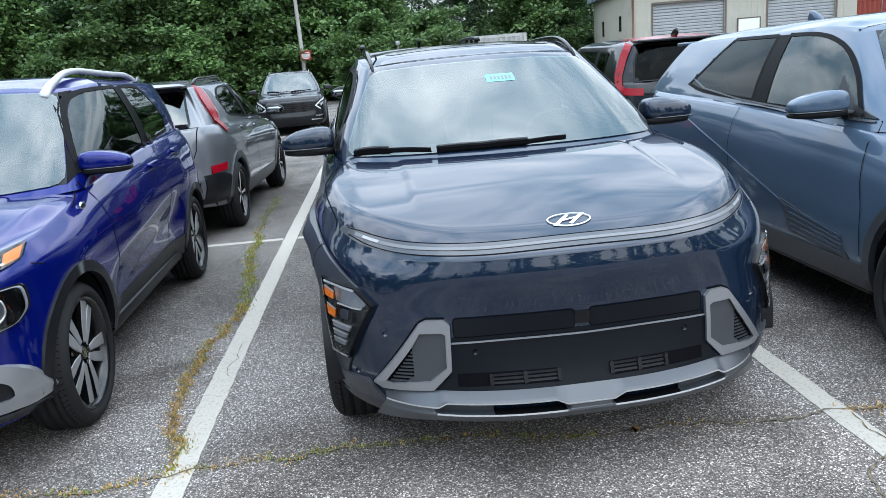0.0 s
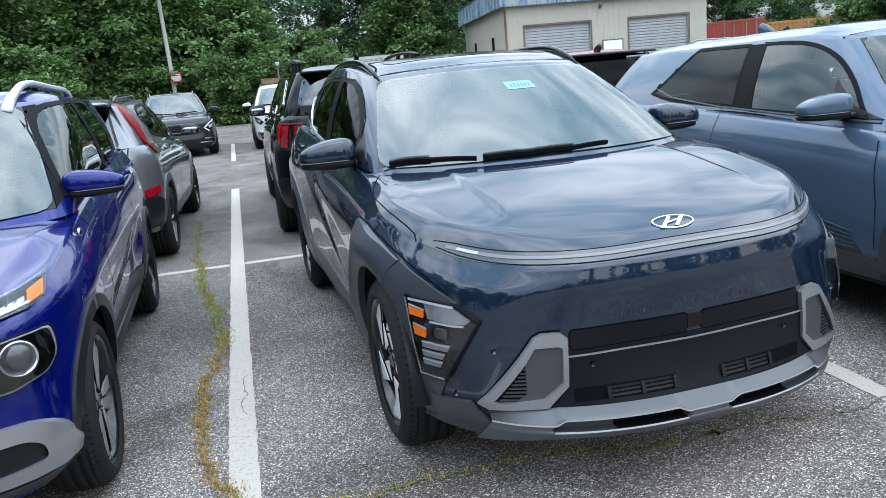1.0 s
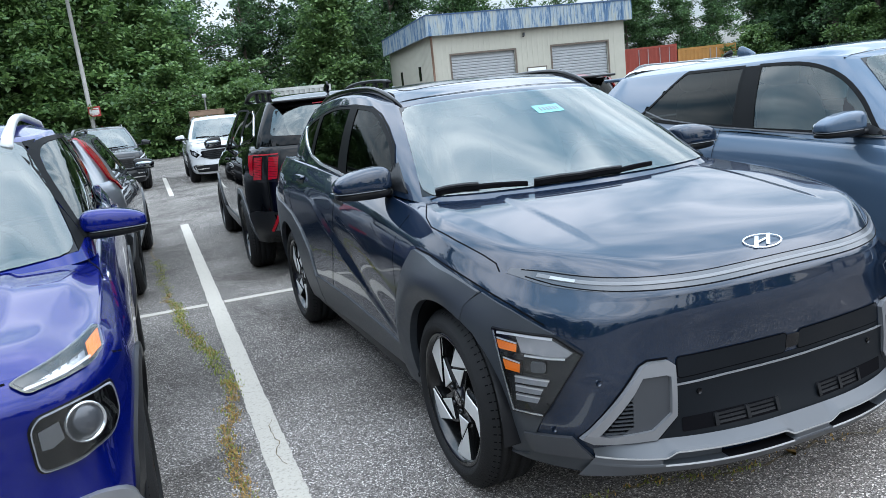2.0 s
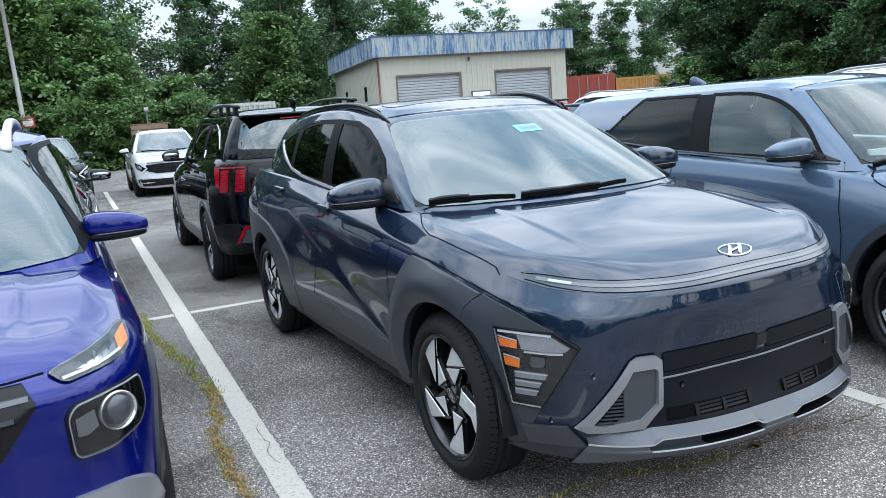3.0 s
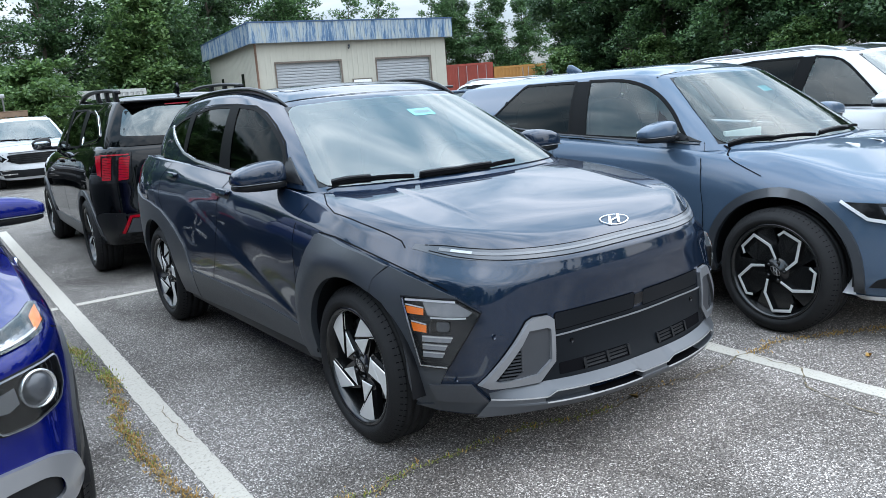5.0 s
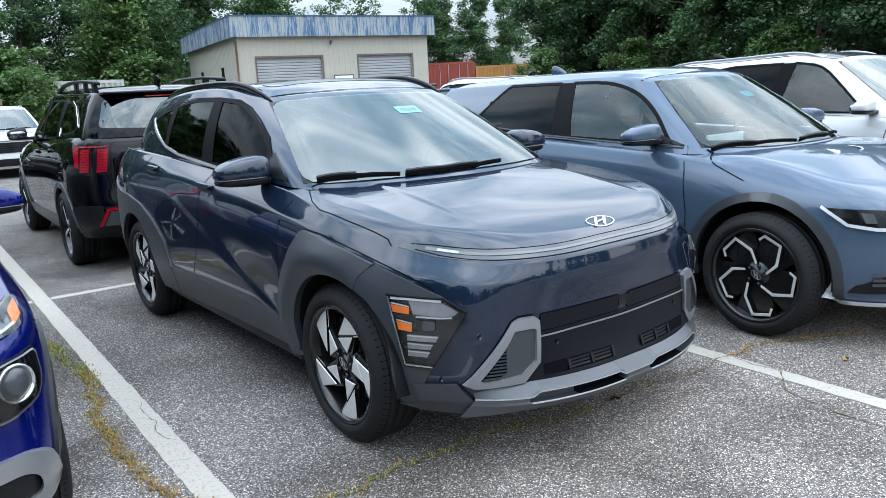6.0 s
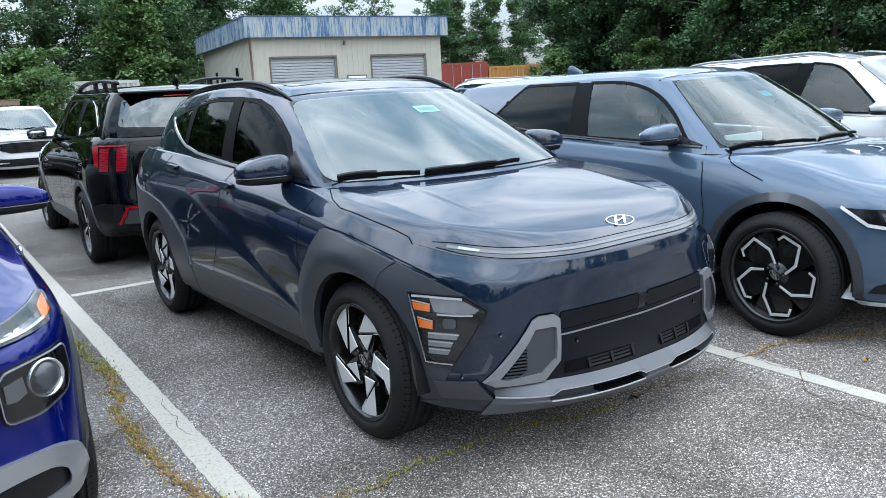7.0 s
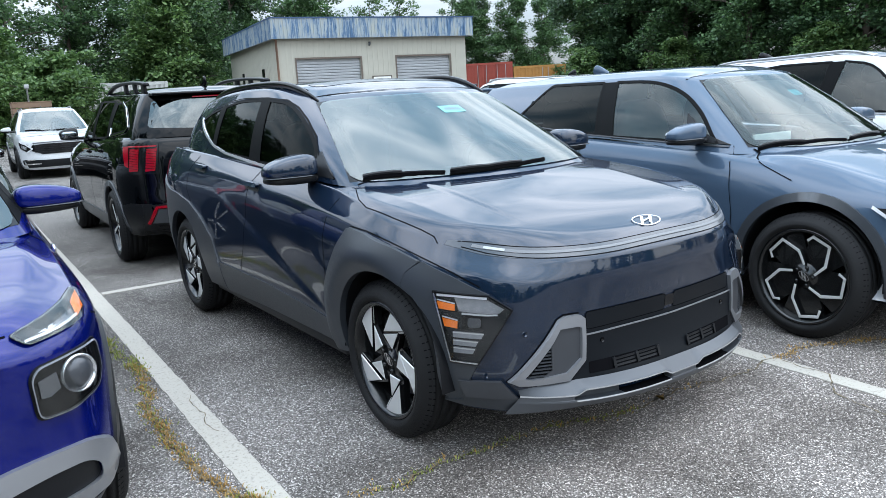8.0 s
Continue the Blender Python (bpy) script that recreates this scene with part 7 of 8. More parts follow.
    car.strip("light_guide", [(-0.610, -0.492, 0.812), (-0.700, -0.402, 0.822), (-0.762, -0.310, 0.832)], d, 0.006, M["drl"], off=0.016, thick=0.006)
    for q in (0.2, 0.4, 0.6, 0.8):
        x, y, z = -0.650 - 0.10 * q, -0.45 + 0.165 * q, 0.823 + 0.022 * q
        car.strip("lens_rib", [(x, y, z), (x - 0.006, y + 0.004, z + 0.018)], d, 0.004, M["smokebed"], off=0.0145, thick=0.003)
    car.patch("amber_lens", [[(-0.752, -0.270, 0.862), (-0.784, -0.190, 0.876), (-0.790, -0.245, 0.838), (-0.758, -0.305, 0.826)]], d, M["amber"], off=0.015, thick=0.008, parent=lamp)
    for ob in car.patch("lamp_cover", [slim], d, M["cover"], off=0.021, thick=0, step=0.03, parent=lamp):
        ob.visible_shadow = False
    box_ = [(-0.600, -0.548, 0.712), (-0.622, -0.525, 0.742), (-0.720, -0.425, 0.756), (-0.806, -0.283, 0.756), (-0.815, -0.288, 0.660), (-0.792, -0.356, 0.614), (-0.700, -0.475, 0.588), (-0.606, -0.552, 0.588)]
    box_ = rounded(box_, 0.03)
    mid = sum((Vector(p) for p in box_), Vector()) / len(box_)
    ins = [tuple(mid.lerp(Vector(p), 0.94)) for p in box_]
    ins2 = [tuple(mid.lerp(Vector(p), 0.91)) for p in box_]
    lamp = car.patch("head_lamp", [box_], d, M["gloss"], off=0.006, thick=0.02, label="square head lamp in a bright frame")
    car.ring("lamp_frame", ins, ins2, d, M["pale"], off=0.018, thick=0.012, parent=lamp)
    c = car.drop((-0.727, -0.437, 0.688), Vector(d).normalized(), 0.010)
    for sg, par in ((1, lamp[0]), (-1, lamp[1])):
        bm = bmesh.new()
        n = Vector((-0.45 * sg, -0.89, 0)).normalized()
        cc = Vector((c.x * sg, c.y, c.z))
        a = n.cross(Vector((0, 0, 1))).normalized()
        for r0, r1, h in ((0.056, 0.052, 0.014),):
            k = 24
            r_ = [[bm.verts.new(cc + n * hh + (a * math.cos(q) + Vector((0, 0, 1)) * math.sin(q)) * rr) for q in [2 * math.pi * i / k for i in range(k)]] for rr, hh in ((r0, 0.0), (r0, h), (r1, h), (r1 * 0.9, h * 0.3))]
            for u, v in zip(r_, r_[1:]):
                for i in range(k):
                    bm.faces.new((u[i], u[(i + 1) % k], v[(i + 1) % k], v[i]))
        bmesh.ops.recalc_face_normals(bm, faces=bm.faces[:])
        part("lamp_bezel", bm, M["lens"], par)
        bm = bmesh.new()
        rr_ = [(0.050, 0.002), (0.044, 0.010), (0.030, 0.017), (0.014, 0.021), (0.001, 0.022)]
        r_ = [[bm.verts.new(cc + n * hh + (a * math.cos(q) + Vector((0, 0, 1)) * math.sin(q)) * rr) for q in [2 * math.pi * i / 24 for i in range(24)]] for rr, hh in rr_]
        for u, v in zip(r_, r_[1:]):
            for i in range(24):
                bm.faces.new((u[i], u[(i + 1) % 24], v[(i + 1) % 24], v[i]))
        bmesh.ops.recalc_face_normals(bm, faces=bm.faces[:])
        part("lamp_lens", bm, M["bar"], par)
    car.patch("reflector", [[(-0.624, -0.536, 0.700), (-0.672, -0.490, 0.712), (-0.678, -0.492, 0.665), (-0.650, -0.520, 0.650), (-0.626, -0.540, 0.652)]], d, M["barline"], off=0.012, thick=0.006, parent=lamp)
    car.patch("lamp_cover", [ins], d, M["cover"], off=0.022, thick=0, parent=lamp)
    g = car.patch("grille", [[(-0.515, 0.822), (0.515, 0.822), (0.542, 0.765), (0.45, 0.65), (0.30, 0.54), (-0.30, 0.54), (-0.45, 0.65), (-0.542, 0.765)]], "F", M["gloss"], off=0.012, thick=0.02, mirror=False, label="black grille with bright bars")
    for k in range(6):
        z = 0.572 + k * 0.043
        hw = 0.33 + (z - 0.57) * 0.90
        car.strip("grille_bar", [(-hw, z), (0, z), (hw, z)], "F", 0.012, M["bar"], off=0.020, thick=0.012, parent=g, mirror=False)
    out = [(-0.36, 0.43), (-0.48, 0.478), (-0.62, 0.492), (-0.735, 0.488), (-0.805, 0.44), (-0.840, 0.30), (-0.40, 0.300)]
    inn = [(-0.42, 0.395), (-0.52, 0.420), (-0.63, 0.436), (-0.712, 0.434), (-0.752, 0.405), (-0.757, 0.350), (-0.46, 0.330)]
    out, inn = rounded(out, 0.05), rounded(inn, 0.05)
    car.ring("bumper_trim", out, inn, "F", M["insert"], off=0.020, thick=0.03, label="silver bumper trim")
    car.patch("bumper_intake", [inn], "F", M["plastic"], off=0.006, thick=0)
    car.patch("lower_lip", [[(-0.80, 0.225), (0.80, 0.225), (0.80, 0.29), (-0.80, 0.29)]], "F", M["clad"], off=0.015, thick=0.03, mirror=False)
    car.strip("panel_gap", [(-0.747, 0.491, 0.982), (-0.787, 0.379, 0.967), (-0.812, 0.250, 0.930)], (0.6, 0.1, -0.8), 0.006, M["seam"], off=0.0015, thick=0)
    car.strip("panel_gap", [(-0.570, -0.514, 0.836), (-0.484, -0.533, 0.831), (-0.25, -0.56, 0.829), (0, -0.57, 0.828)], (0, 0.8, -0.6), 0.006, M["seam"], off=0.0015, thick=0)
    car.strip("panel_gap", [(-0.788, -0.335, 0.839), (-0.828, -0.298, 0.806), (-0.87, -0.26, 0.79)], (0.8, 0.6, 0), 0.005, M["seam"], off=0.0015, thick=0)
    bm = bmesh.new()
    c = car.drop((0.9, 0.335, 0.925), Vector((-1, 0, 0)), 0.004)
    superblob(bm, c.x, c.y, c.z, 0.008, 0.034, 0.020, 0.8, 14, 8)
    part("fender_badge", bm, M["chrome"], car.root)
    wipers(car, [[(-0.60, 0.42), (-0.3, 0.30), (0.0, 0.25)]])
    return car


def build_hatch():
    s = spec_suv("steel", 0.80, 2.92, 0.74, 0.93, 0.765, 0.985, 1.06, 1.53, 0.20, 0.97, 3.38, 3.66, 0.585, 0.358, 0.400)
    side = [[(0.66, 1.045), (0.72, 1.100), (0.84, 1.215), (1.00, 1.325), (1.16, 1.392), (1.36, 1.432), (1.66, 1.442), (1.50, 1.070)], [(1.66, 1.085), (1.80, 1.442), (2.30, 1.442), (2.40, 1.428), (2.60, 1.235), (2.70, 1.160), (2.40, 1.118)]]
    car = make_car("steel_blue_hatchback", "steel blue metallic electric hatchback with dark wheel arches", s, side, wscreen(s), None, ("web", 0.348, 0.235, 0.262, 1.67, 2.92), seat="paleseat", tints=("sky_side", "tint", "tint"), at=pose(2.43, -0.45, 0, 0, 0, -2.0), archw=0.048, twist=36, screen="thinglass")
    mirrors(car, 0.975, 0.76, 1.10, 0.14, 0.07, 0.078)
    car.patch("sail_panel", [[(0.58, 1.035), (0.76, 1.10), (0.94, 1.225), (0.88, 1.06)]], "L", M["plastic"], off=0.007)
    car.strip("belt_moulding", [(0.58, 1.025), (1.2, 1.055), (1.8, 1.085), (2.40, 1.135), (2.64, 1.19)], "L", 0.007, M["greyinsert"], off=0.009)
    car.strip("panel_gap", [(0.56, 1.03), (0.50, 0.90), (0.46, 0.66), (0.47, 0.44)], "L", 0.0045, M["seam"], off=0.004, thick=0)
    car.strip("panel_gap", [(1.77, 1.08), (1.78, 0.80), (1.70, 0.42)], "L", 0.0045, M["seam"], off=0.004, thick=0)
    car.strip("panel_gap", [(0.46, 1.01), (0.30, 0.93), (0.12, 0.86)], "L", 0.0045, M["seam"], off=0.004, thick=0)
    car.strip("flank_crease", [(2.60, 0.98), (1.90, 0.80), (1.20, 0.60), (0.70, 0.45)], "L", 0.010, car.paint, off=0.007, thick=0.006)
    car.patch("sill_panel", [[(0.55, 0.40), (1.05, 0.43), (1.15, 0.60), (0.62, 0.50)]], "L", M["clad"], off=0.005, thick=0.01)
    for k in range(5):
        car.strip("sill_rib", [(0.60, 0.425 + 0.02 * k), (1.08, 0.45 + 0.03 * k)], "L", 0.008, car.paint, off=0.010, thick=0.006)
    d = (0.80, 0.60, 0)
    lamp = car.patch("head_lamp", [[(-0.875, -0.33, 0.748), (-0.83, -0.48, 0.745), (-0.66, -0.70, 0.735), (-0.66, -0.72, 0.655), (-0.80, -0.57, 0.655), (-0.85, -0.45, 0.672)]], d, M["gloss"], off=0.006, thick=0.02, label="narrow dark head lamp")
    car.patch("lamp_lens", [[(-0.825, -0.50, 0.728), (-0.80, -0.55, 0.727), (-0.79, -0.565, 0.680), (-0.815, -0.52, 0.680)]], d, M["bar"], off=0.012, thick=0.006, parent=lamp)
    car.strip("lamp_edge", [(-0.878, -0.325, 0.752), (-0.852, -0.45, 0.668), (-0.80, -0.57, 0.650), (-0.66, -0.72, 0.648)], d, 0.016, M["drl"], off=0.014, thick=0.01)
    car.patch("bumper_intake", [[(-0.84, -0.50, 0.36), (-0.70, -0.68, 0.45), (-0.50, -0.76, 0.46), (-0.50, -0.76, 0.33), (-0.85, -0.47, 0.32)]], d, M["plastic"], off=0.006, thick=0.02)
    for k in range(3):
        car.strip("fog_lamp_bar", [(-0.80, -0.56, 0.37 + k * 0.025), (-0.66, -0.70, 0.375 + k * 0.025)], d, 0.014, M["bar"], off=0.012, thick=0.01)
    car.strip("bumper_strip", [(-0.895, -0.33, 0.268), (-0.85, -0.50, 0.262), (-0.70, -0.68, 0.265), (-0.45, -0.77, 0.27)], d, 0.022, M["drl"], off=0.016, thick=0.012)
    car.patch("lower_lip", [[(-0.82, 0.225), (0.82, 0.225), (0.82, 0.255), (-0.82, 0.255)]], "F", M["clad"], off=0.012, thick=0.03, mirror=False)
    wipers(car, [[(-0.72, 0.44), (-0.45, 0.32), (-0.12, 0.25)], [(-0.08, 0.25), (0.3, 0.28), (0.58, 0.36)]])
    car.strip("panel_gap", [(-0.57, 1.09), (-0.30, 1.01), (0, 0.985), (0.30, 1.01), (0.57, 1.09)], "T", 0.012, M["seam"], off=0.002, thick=0, mirror=False)
    car.patch("sticker", [[(0.02, 1.30), (0.13, 1.30), (0.13, 1.335), (0.02, 1.335)]], "F", M["cyan"], off=-0.006, thick=0, mirror=False)
    bm = bmesh.new()
    box(bm, -0.52, -0.14, 0.60, 0.62, 1.0, 1.075, 0.004)
    part("paper_sheet", bm, M["paper"], car.root, "white paper sheet behind the windscreen")
    fin(car, 2.45, 1.540)
    bm = bmesh.new()
    box(bm, -0.55, 0.55, 3.30, 3.52, 1.425, 1.455, 0.012)
    part("roof_spoiler", bm, car.paint, car.root)
    return car


def build_grey():
    s = spec_suv("grey", 0.84, 2.68, 0.84, 0.90, 0.82, 0.96, 1.02, 1.50, 0.15, 1.02, 3.02, 3.32, 0.60, 0.33)
    side = [[(0.66, 1.02), (0.90, 1.20), (1.12, 1.36), (1.34, 1.405), (1.48, 1.41), (1.52, 1.045)], [(1.62, 1.05), (1.58, 1.41), (2.05, 1.385), (2.34, 1.28), (2.30, 1.12)]]
    rear = [(-0.60, 1.06), (-0.30, 1.05), (0.30, 1.05), (0.60, 1.06), (0.52, 1.36), (-0.52, 1.36)]
    car = make_car("grey_crossover", "grey metallic crossover with red boomerang tail lamps", s, side, wscreen(s), rear, ("plain", 0.33, 0.215, 0.238, 1.58, 2.68), at=pose(-2.62, 7.48, 0, 0, 0, 180 - 3.2), tints=("side", "tint", "tint", "rearglass"), twist=31)
    mirrors(car, 0.985, 0.60, 1.06, cap=M["gloss"])
    d = (0.85, -0.52, 0)
    L = lambda y, z: tuple(car.drop((-2, y, z), Vector((1, 0, 0)), 0))
    fat = smooth_at([(0, 0.12), (0.35, 0.24), (0.6, 0.20), (1, 0.03)])
    car.strip("tail_lamp", [L(2.68, 1.41), L(2.76, 1.30), L(2.82, 1.20), L(2.86, 1.10), L(2.86, 0.97)], d, fat, M["red"], off=0.016, thick=0.03, label="tall red boomerang tail lamp")
    car.patch("pillar_panel", [[(2.36, 1.36), (2.50, 1.395), (2.60, 1.18), (2.76, 1.06), (2.60, 1.00), (2.40, 1.10)]], "L", M["silver"], off=0.004, thick=0.006)
    bm = bmesh.new()
    box(bm, -0.56, 0.56, 2.90, 3.14, 1.405, 1.435, 0.012)
    part("roof_spoiler", bm, M["gloss"], car.root)
    car.patch("bumper_reflector", [[(-0.775, 3.35, 0.625), (-0.885, 3.14, 0.640), (-0.885, 3.14, 0.705), (-0.775, 3.35, 0.695)]], (0.75, -0.66, 0), M["red"], off=0.014, thick=0.02, step=0.05)
    car.patch("bumper_lower", [[(-0.86, 0.31), (0.86, 0.31), (0.86, 0.56), (-0.86, 0.56)]], "B", M["plastic"], off=0.006, thick=0.02, mirror=False, step=0.1)
    car.patch("diffuser", [[(-0.62, 0.33), (0.62, 0.33), (0.56, 0.42), (-0.56, 0.42)]], "B", M["silver"], off=0.014, thick=0.02, mirror=False, step=0.1)
    car.patch("bumper_corner", [[(2.98, 0.30), (3.04, 0.56), (3.20, 0.62), (3.42, 0.62), (3.42, 0.30)]], "L", M["plastic"], off=0.009, thick=0.02)
    car.strip("panel_gap", [(-0.70, 1.05), (-0.68, 0.85), (-0.62, 0.70), (0.62, 0.70), (0.68, 0.85), (0.70, 1.05)], "B", 0.008, M["seam"], off=0.002, thick=0, mirror=False)
    door_lines(car, 0.48, 1.56, 2.30, 1.02, 0.42, ((1.42, 0.93), (2.12, 0.96)))
    rails(car, 0.53, 1.35, 2.65, 0.045, M["gloss"], 0.014)
    fin(car, 2.55, 1.50)
    return car


def build_black():
    s = spec_suv("black", 0.90, 2.74, 0.86, 0.935, 0.95, 1.09, 1.15, 1.655, 0.20, 1.05, 3.38, 3.50, 0.655, 0.352)
    side = [[(0.72, 1.13), (0.98, 1.34), (1.20, 1.49), (1.45, 1.535), (1.52, 1.15)], [(1.62, 1.155), (1.58, 1.535), (2.20, 1.525), (2.34, 1.18)], [(2.44, 1.20), (2.40, 1.50), (2.58, 1.500), (2.80, 1.445), (3.02, 1.345), (3.13, 1.275), (3.05, 1.245)]]
    rear = [(-0.665, 1.270), (-0.30, 1.250), (0.30, 1.250), (0.665, 1.270), (0.585, 1.505), (-0.585, 1.505)]
    car = make_car("black_suv", "glossy black seven-seat utility car with red tail lamps", s, side, wscreen(s), rear, ("plain", 0.352, 0.235, 0.262, 1.65, 2.74), at=pose(0.15, 7.81, 0, 0, 0, 180 - 2.0), tints=("side", "tint", "tint", "rearglass"), twist=9, archw=0.05)
    mirrors(car, 0.975, 0.62, 1.19, 0.10, 0.07, 0.085, cap=M["gloss"])
    d = (0.62, -0.78, 0)
    out = [(-0.850, 3.20, 1.128), (-0.800, 3.30, 1.138), (-0.612, 3.50, 1.128), (-0.645, 3.525, 0.872), (-0.812, 3.40, 0.872), (-0.868, 3.27, 0.905)]
    lamp = car.patch("tail_lamp", [out], d, M["gloss"], off=0.012, thick=0.03, step=0.05, label="red tail lamp with two upright bars")
    for a, b in (((-0.806, 3.325), (-0.752, 3.415)), ((-0.700, 3.465), (-0.630, 3.505))):
        car.patch("lamp_bar", [[(*a, 1.090), (*b, 1.095), (b[0] - 0.030, b[1], 0.900), (a[0] - 0.030, a[1], 0.895)]], d, M["red"], off=0.018, thick=0.02, step=0.03, parent=lamp)
        for k in range(9):
            z, sh = 0.915 + k * 0.0215, -0.030 * (1 - k / 8.5)
            car.strip("lamp_rib", [(a[0] + sh, a[1], z + 0.012), (b[0] + sh, b[1], z)], d, 0.0026, M["gloss"], off=0.0195, thick=0.004)
    car.strip("lamp_top", [(-0.815, 3.30, 1.112), (-0.76, 3.40, 1.112), (-0.632, 3.50, 1.112)], d, 0.012, M["red"], off=0.018, thick=0.02)
    car.patch("lamp_side", [[(-0.850, 3.22, 1.110), (-0.815, 3.30, 1.115), (-0.840, 3.32, 0.930), (-0.862, 3.27, 0.945)]], d, M["red"], off=0.017, thick=0.01, parent=lamp)
    bm = bmesh.new()
    box(bm, -0.60, 0.60, 3.26, 3.45, 1.548, 1.572, 0.010)
    part("roof_spoiler", bm, car.paint, car.root)
    car.strip("brake_lamp", [(-0.25, 1.520), (0, 1.522), (0.25, 1.520)], "B", 0.010, M["red"], off=0.02, thick=0.01, mirror=False)
    car.patch("bumper_lower", [[(-0.80, 0.31), (0.80, 0.31), (0.80, 0.60), (-0.80, 0.60)]], "B", M["plastic"], off=0.008, thick=0.02, mirror=False, step=0.1)
    car.patch("bumper_corner", [[(3.09, 0.31), (3.14, 0.58), (3.30, 0.61), (3.56, 0.61), (3.56, 0.31)]], "L", M["plastic"], off=0.007, thick=0.02)
    car.patch("bumper_plate", [[(-0.74, 0.435), (-0.40, 0.43), (-0.40, 0.562), (-0.69, 0.560)]], "B", M["greyinsert"], off=0.012, thick=0.02)
    car.strip("bumper_reflector", [(-0.48, 0.580), (-0.700, 0.576), (-0.765, 0.43)], "B", 0.022, M["red"], off=0.018, thick=0.02)
    arched_rails(car, 0.575, 1.15, 3.16, 0.085)
    door_lines(car, 0.52, 1.57, 2.42, 1.12, 0.42, ((1.45, 1.02), (2.20, 1.05)))
    car.strip("window_moulding", [(2.56, 1.513), (2.81, 1.458), (3.04, 1.355), (3.15, 1.280), (3.06, 1.235), (2.47, 1.188), (2.44, 1.27)], "L", 0.010, M["chrome"], off=0.010)
    fin(car, 2.95, 1.665)
    return car


def build_front_suv(name, label, col, at, detail=True, roof=None):
    s = spec_suv(col, 0.86, 2.70, 0.94, 0.92, 0.92, 1.03, 1.08, 1.62, 0.20, 1.06, 3.30, 3.52, 0.62, 0.35)
    side = [[(0.72, 1.07), (0.96, 1.29), (1.20, 1.475), (1.45, 1.525), (1.52, 1.09)], [(1.62, 1.09), (1.58, 1.525), (2.30, 1.495), (2.60, 1.25), (2.56, 1.14)]]
    car = make_car(name, label, s, side, wscreen(s), None, ("plain", 0.35, 0.235, 0.245, 1.62, 2.70), at=at, tints=("sky_side", "tint", "tint"))
    mirrors(car, 1.01, 0.65, 1.12)
    door_lines(car, 0.50, 1.57, 2.35, 1.05, 0.42, ((1.42, 0.97), (2.15, 1.0)))
    rails(car, 0.55, 1.25, 2.95, 0.032, M["alloy"], 0.009)
    if roof:
        car.patch("roof_panel", [rounded([(-0.54, 1.12), (0.54, 1.12), (0.54, 3.15), (-0.54, 3.15)], 0.1)], "T", M[roof], off=0.003, thick=0.004, mirror=False, step=0.12)
    wipers(car, [[(-0.62, 0.42), (-0.3, 0.30), (0.0, 0.25)], [(0.02, 0.25), (0.3, 0.29), (0.55, 0.38)]])
    fin(car, 2.7, 1.63, M["gloss"])
    g = car.patch("grille", [[(-0.62, 0.78), (-0.36, 0.80), (0.36, 0.80), (0.62, 0.78), (0.66, 0.66), (0.42, 0.57), (-0.42, 0.57), (-0.66, 0.66)]], "F", M["gloss"], off=0.012, thick=0.02, mirror=False, label="wide black honeycomb grille")
    for k in range(4):
        car.strip("grille_bar", [(-0.58 + 0.02 * k, 0.62 + 0.042 * k), (0, 0.61 + 0.045 * k), (0.58 - 0.02 * k, 0.62 + 0.042 * k)], "F", 0.010, M["plastic"], off=0.020, thick=0.01, parent=g, mirror=False)
    car.strip("grille_top", [(-0.60, 0.825), (0, 0.835), (0.60, 0.825)], "F", 0.020, M["silver"], off=0.014, thick=0.01, mirror=False)
    d = (0.5, 0.86, 0)
    lamp = car.patch("head_lamp", [[(-0.86, -0.42, 0.86), (-0.66, -0.62, 0.80), (-0.60, -0.70, 0.70), (-0.70, -0.64, 0.63), (-0.83, -0.50, 0.72)]], d, M["gloss"], off=0.010, thick=0.02, label="angular head lamp with a bright bent edge")
    car.strip("day_lamp", [(-0.86, -0.42, 0.875), (-0.70, -0.58, 0.81), (-0.58, -0.70, 0.70), (-0.70, -0.64, 0.61)], d, 0.03, M["drl"], off=0.018, thick=0.012)
    car.patch("lamp_lens", [[(-0.80, -0.52, 0.79), (-0.68, -0.63, 0.745), (-0.70, -0.64, 0.68), (-0.80, -0.54, 0.72)]], d, M["lens"], off=0.016, thick=0.01, parent=lamp)
    car.patch("lower_intake", [[(-0.74, 0.28), (0.74, 0.28), (0.80, 0.46), (0.40, 0.44), (-0.40, 0.44), (-0.80, 0.46)]], "F", M["plastic"], off=0.010, thick=0.02, mirror=False)
    car.strip("bumper_trim", [(-0.48, 0.36), (-0.80, 0.355), (-0.82, 0.44), (-0.60, 0.45)], "F", 0.026, M["chrome"], off=0.018, thick=0.012)
    return car


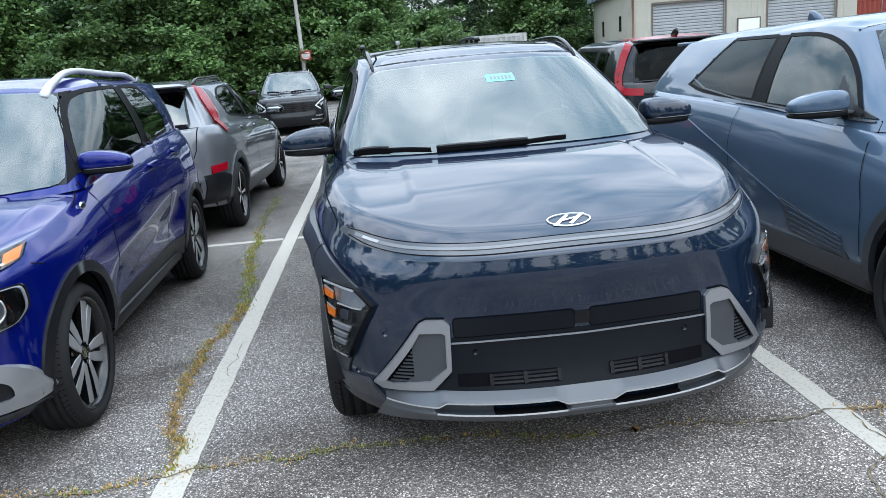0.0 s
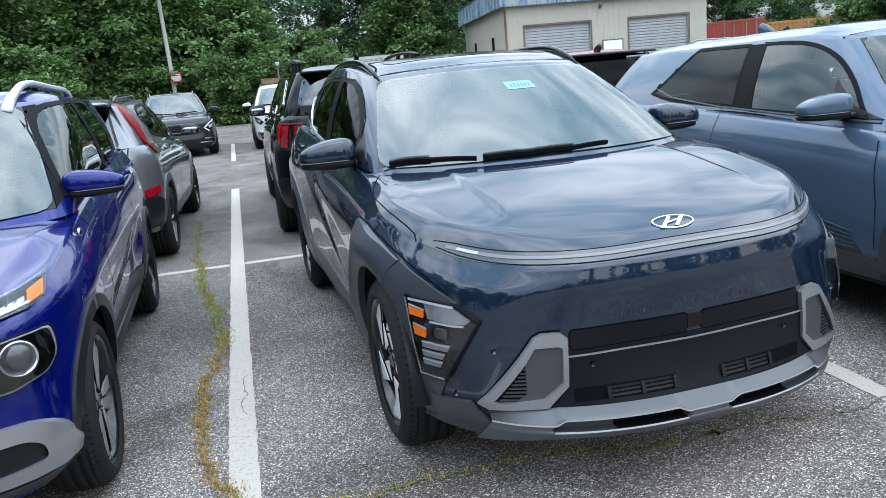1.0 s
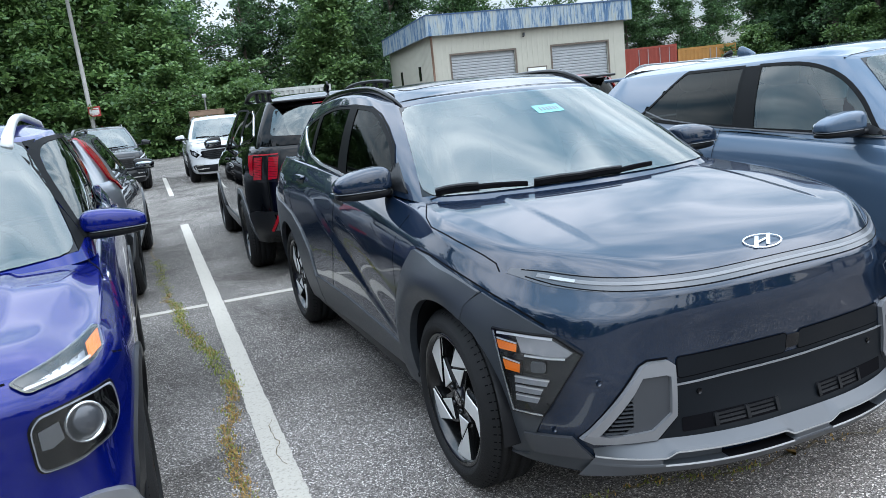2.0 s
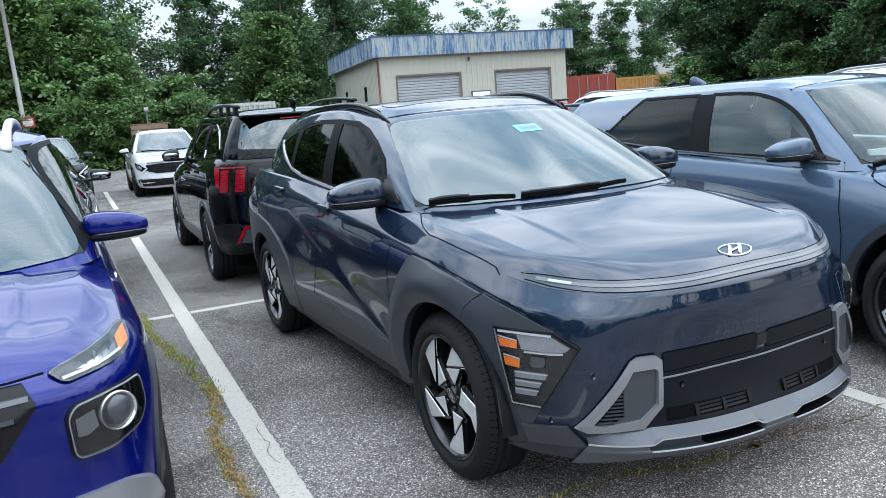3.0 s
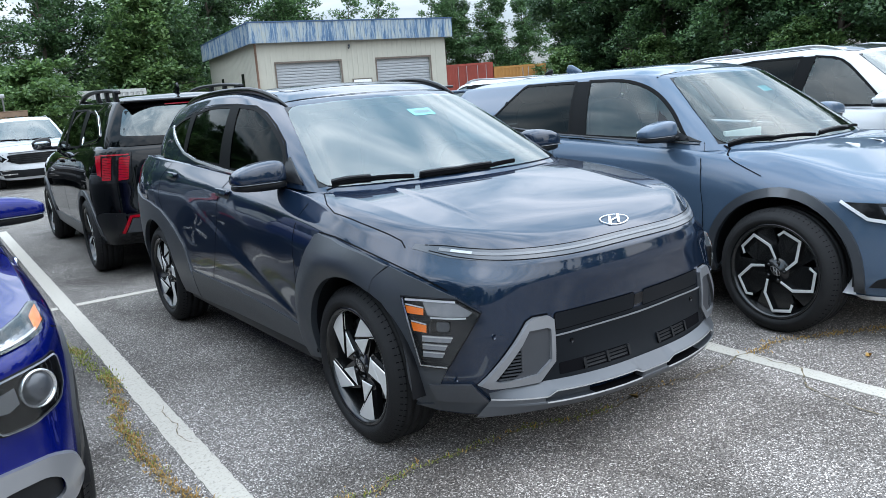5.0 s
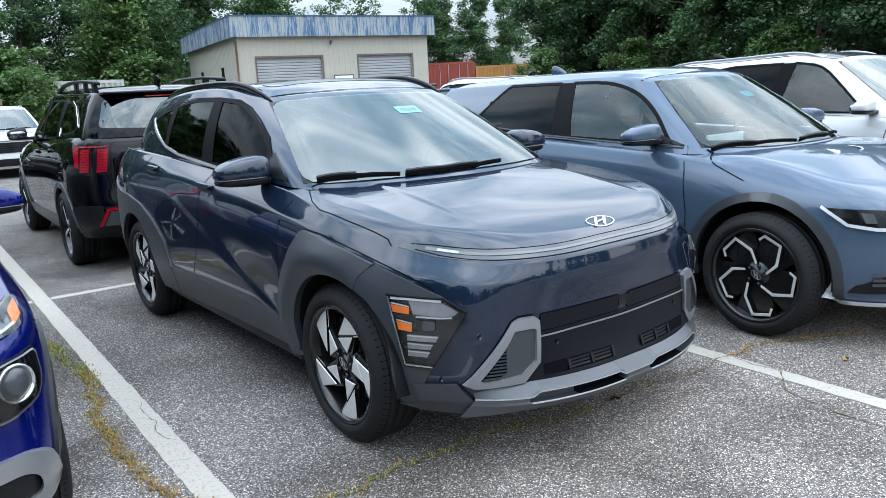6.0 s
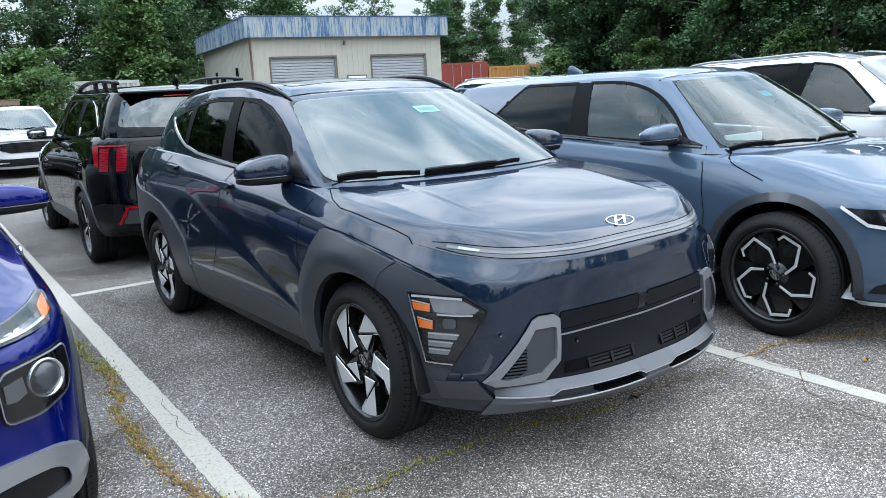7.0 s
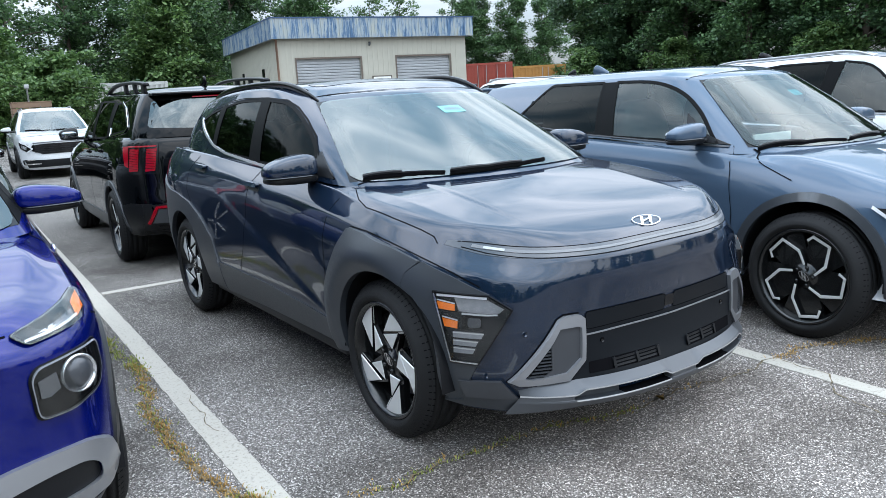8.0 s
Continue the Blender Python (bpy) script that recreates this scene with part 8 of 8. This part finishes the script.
def build_boxy():
    s = spec_suv("darkgrey", 0.80, 2.55, 0.80, 0.90, 0.92, 1.04, 1.06, 1.58, 0.20, 0.95, 3.15, 3.28, 0.66, 0.33)
    side = [[(0.70, 1.07), (0.93, 1.27), (1.10, 1.41), (1.36, 1.465), (1.44, 1.08)], [(1.54, 1.08), (1.50, 1.465), (2.2, 1.45), (2.3, 1.09)], [(2.40, 1.10), (2.32, 1.44), (2.62, 1.42), (2.70, 1.14)]]
    rear = [(-0.58, 1.10), (0.58, 1.10), (0.56, 1.30), (0.50, 1.465), (-0.50, 1.465), (-0.56, 1.30)]
    car = make_car("boxy_hatchback", "dark grey boxy hatchback with tall red tail lamps", s, side, wscreen(s), rear, ("plain", 0.33, 0.215, 0.235, 1.58, 2.55), at=pose(3.10, 8.30, 0, 0, 0, 180 - 2.0))
    mirrors(car, 0.99, 0.60, 1.10)
    car.strip("tail_lamp", [(-0.63, 3.2, 1.50), (-0.70, 3.2, 1.34), (-0.755, 3.2, 1.16), (-0.75, 3.2, 1.04), (-0.68, 3.2, 0.99), (-0.48, 3.2, 0.975)], (0.30, -0.95, 0), 0.075, M["red"], off=0.016, thick=0.03, label="tall red bracket tail lamp")
    car.strip("rear_strip", [(-0.5, 1.53), (0, 1.54), (0.5, 1.53)], "B", 0.03, M["red"], off=0.02, thick=0.02, mirror=False)
    bm = bmesh.new()
    box(bm, -0.55, 0.55, 3.05, 3.25, 1.50, 1.53, 0.012)
    part("roof_spoiler", bm, car.paint, car.root)
    fin(car, 2.9, 1.585)
    return car


build_crossover()
build_blue_suv()
build_hatch()
build_grey()
build_black()
build_front_suv("dark_suv", "dark grey utility car with a wide chrome-edged grille", "darkgrey", pose(-2.30, 17.6, 0, 0, 0, 3))
build_front_suv("white_suv", "glossy white utility car with a black grille", "white", pose(0.48, 17.5, 0, 0, 0, -2))
build_front_suv("white_crossover", "white crossover with a dark roof beside the blue hatchback", "white", pose(5.32, -0.40, 0, 0, 0, -2), roof="darkgrey")
build_front_suv("white_wagon", "white wagon behind the blue hatchback", "white", pose(6.15, 8.6, 0, 0, 0, 178))
build_boxy()
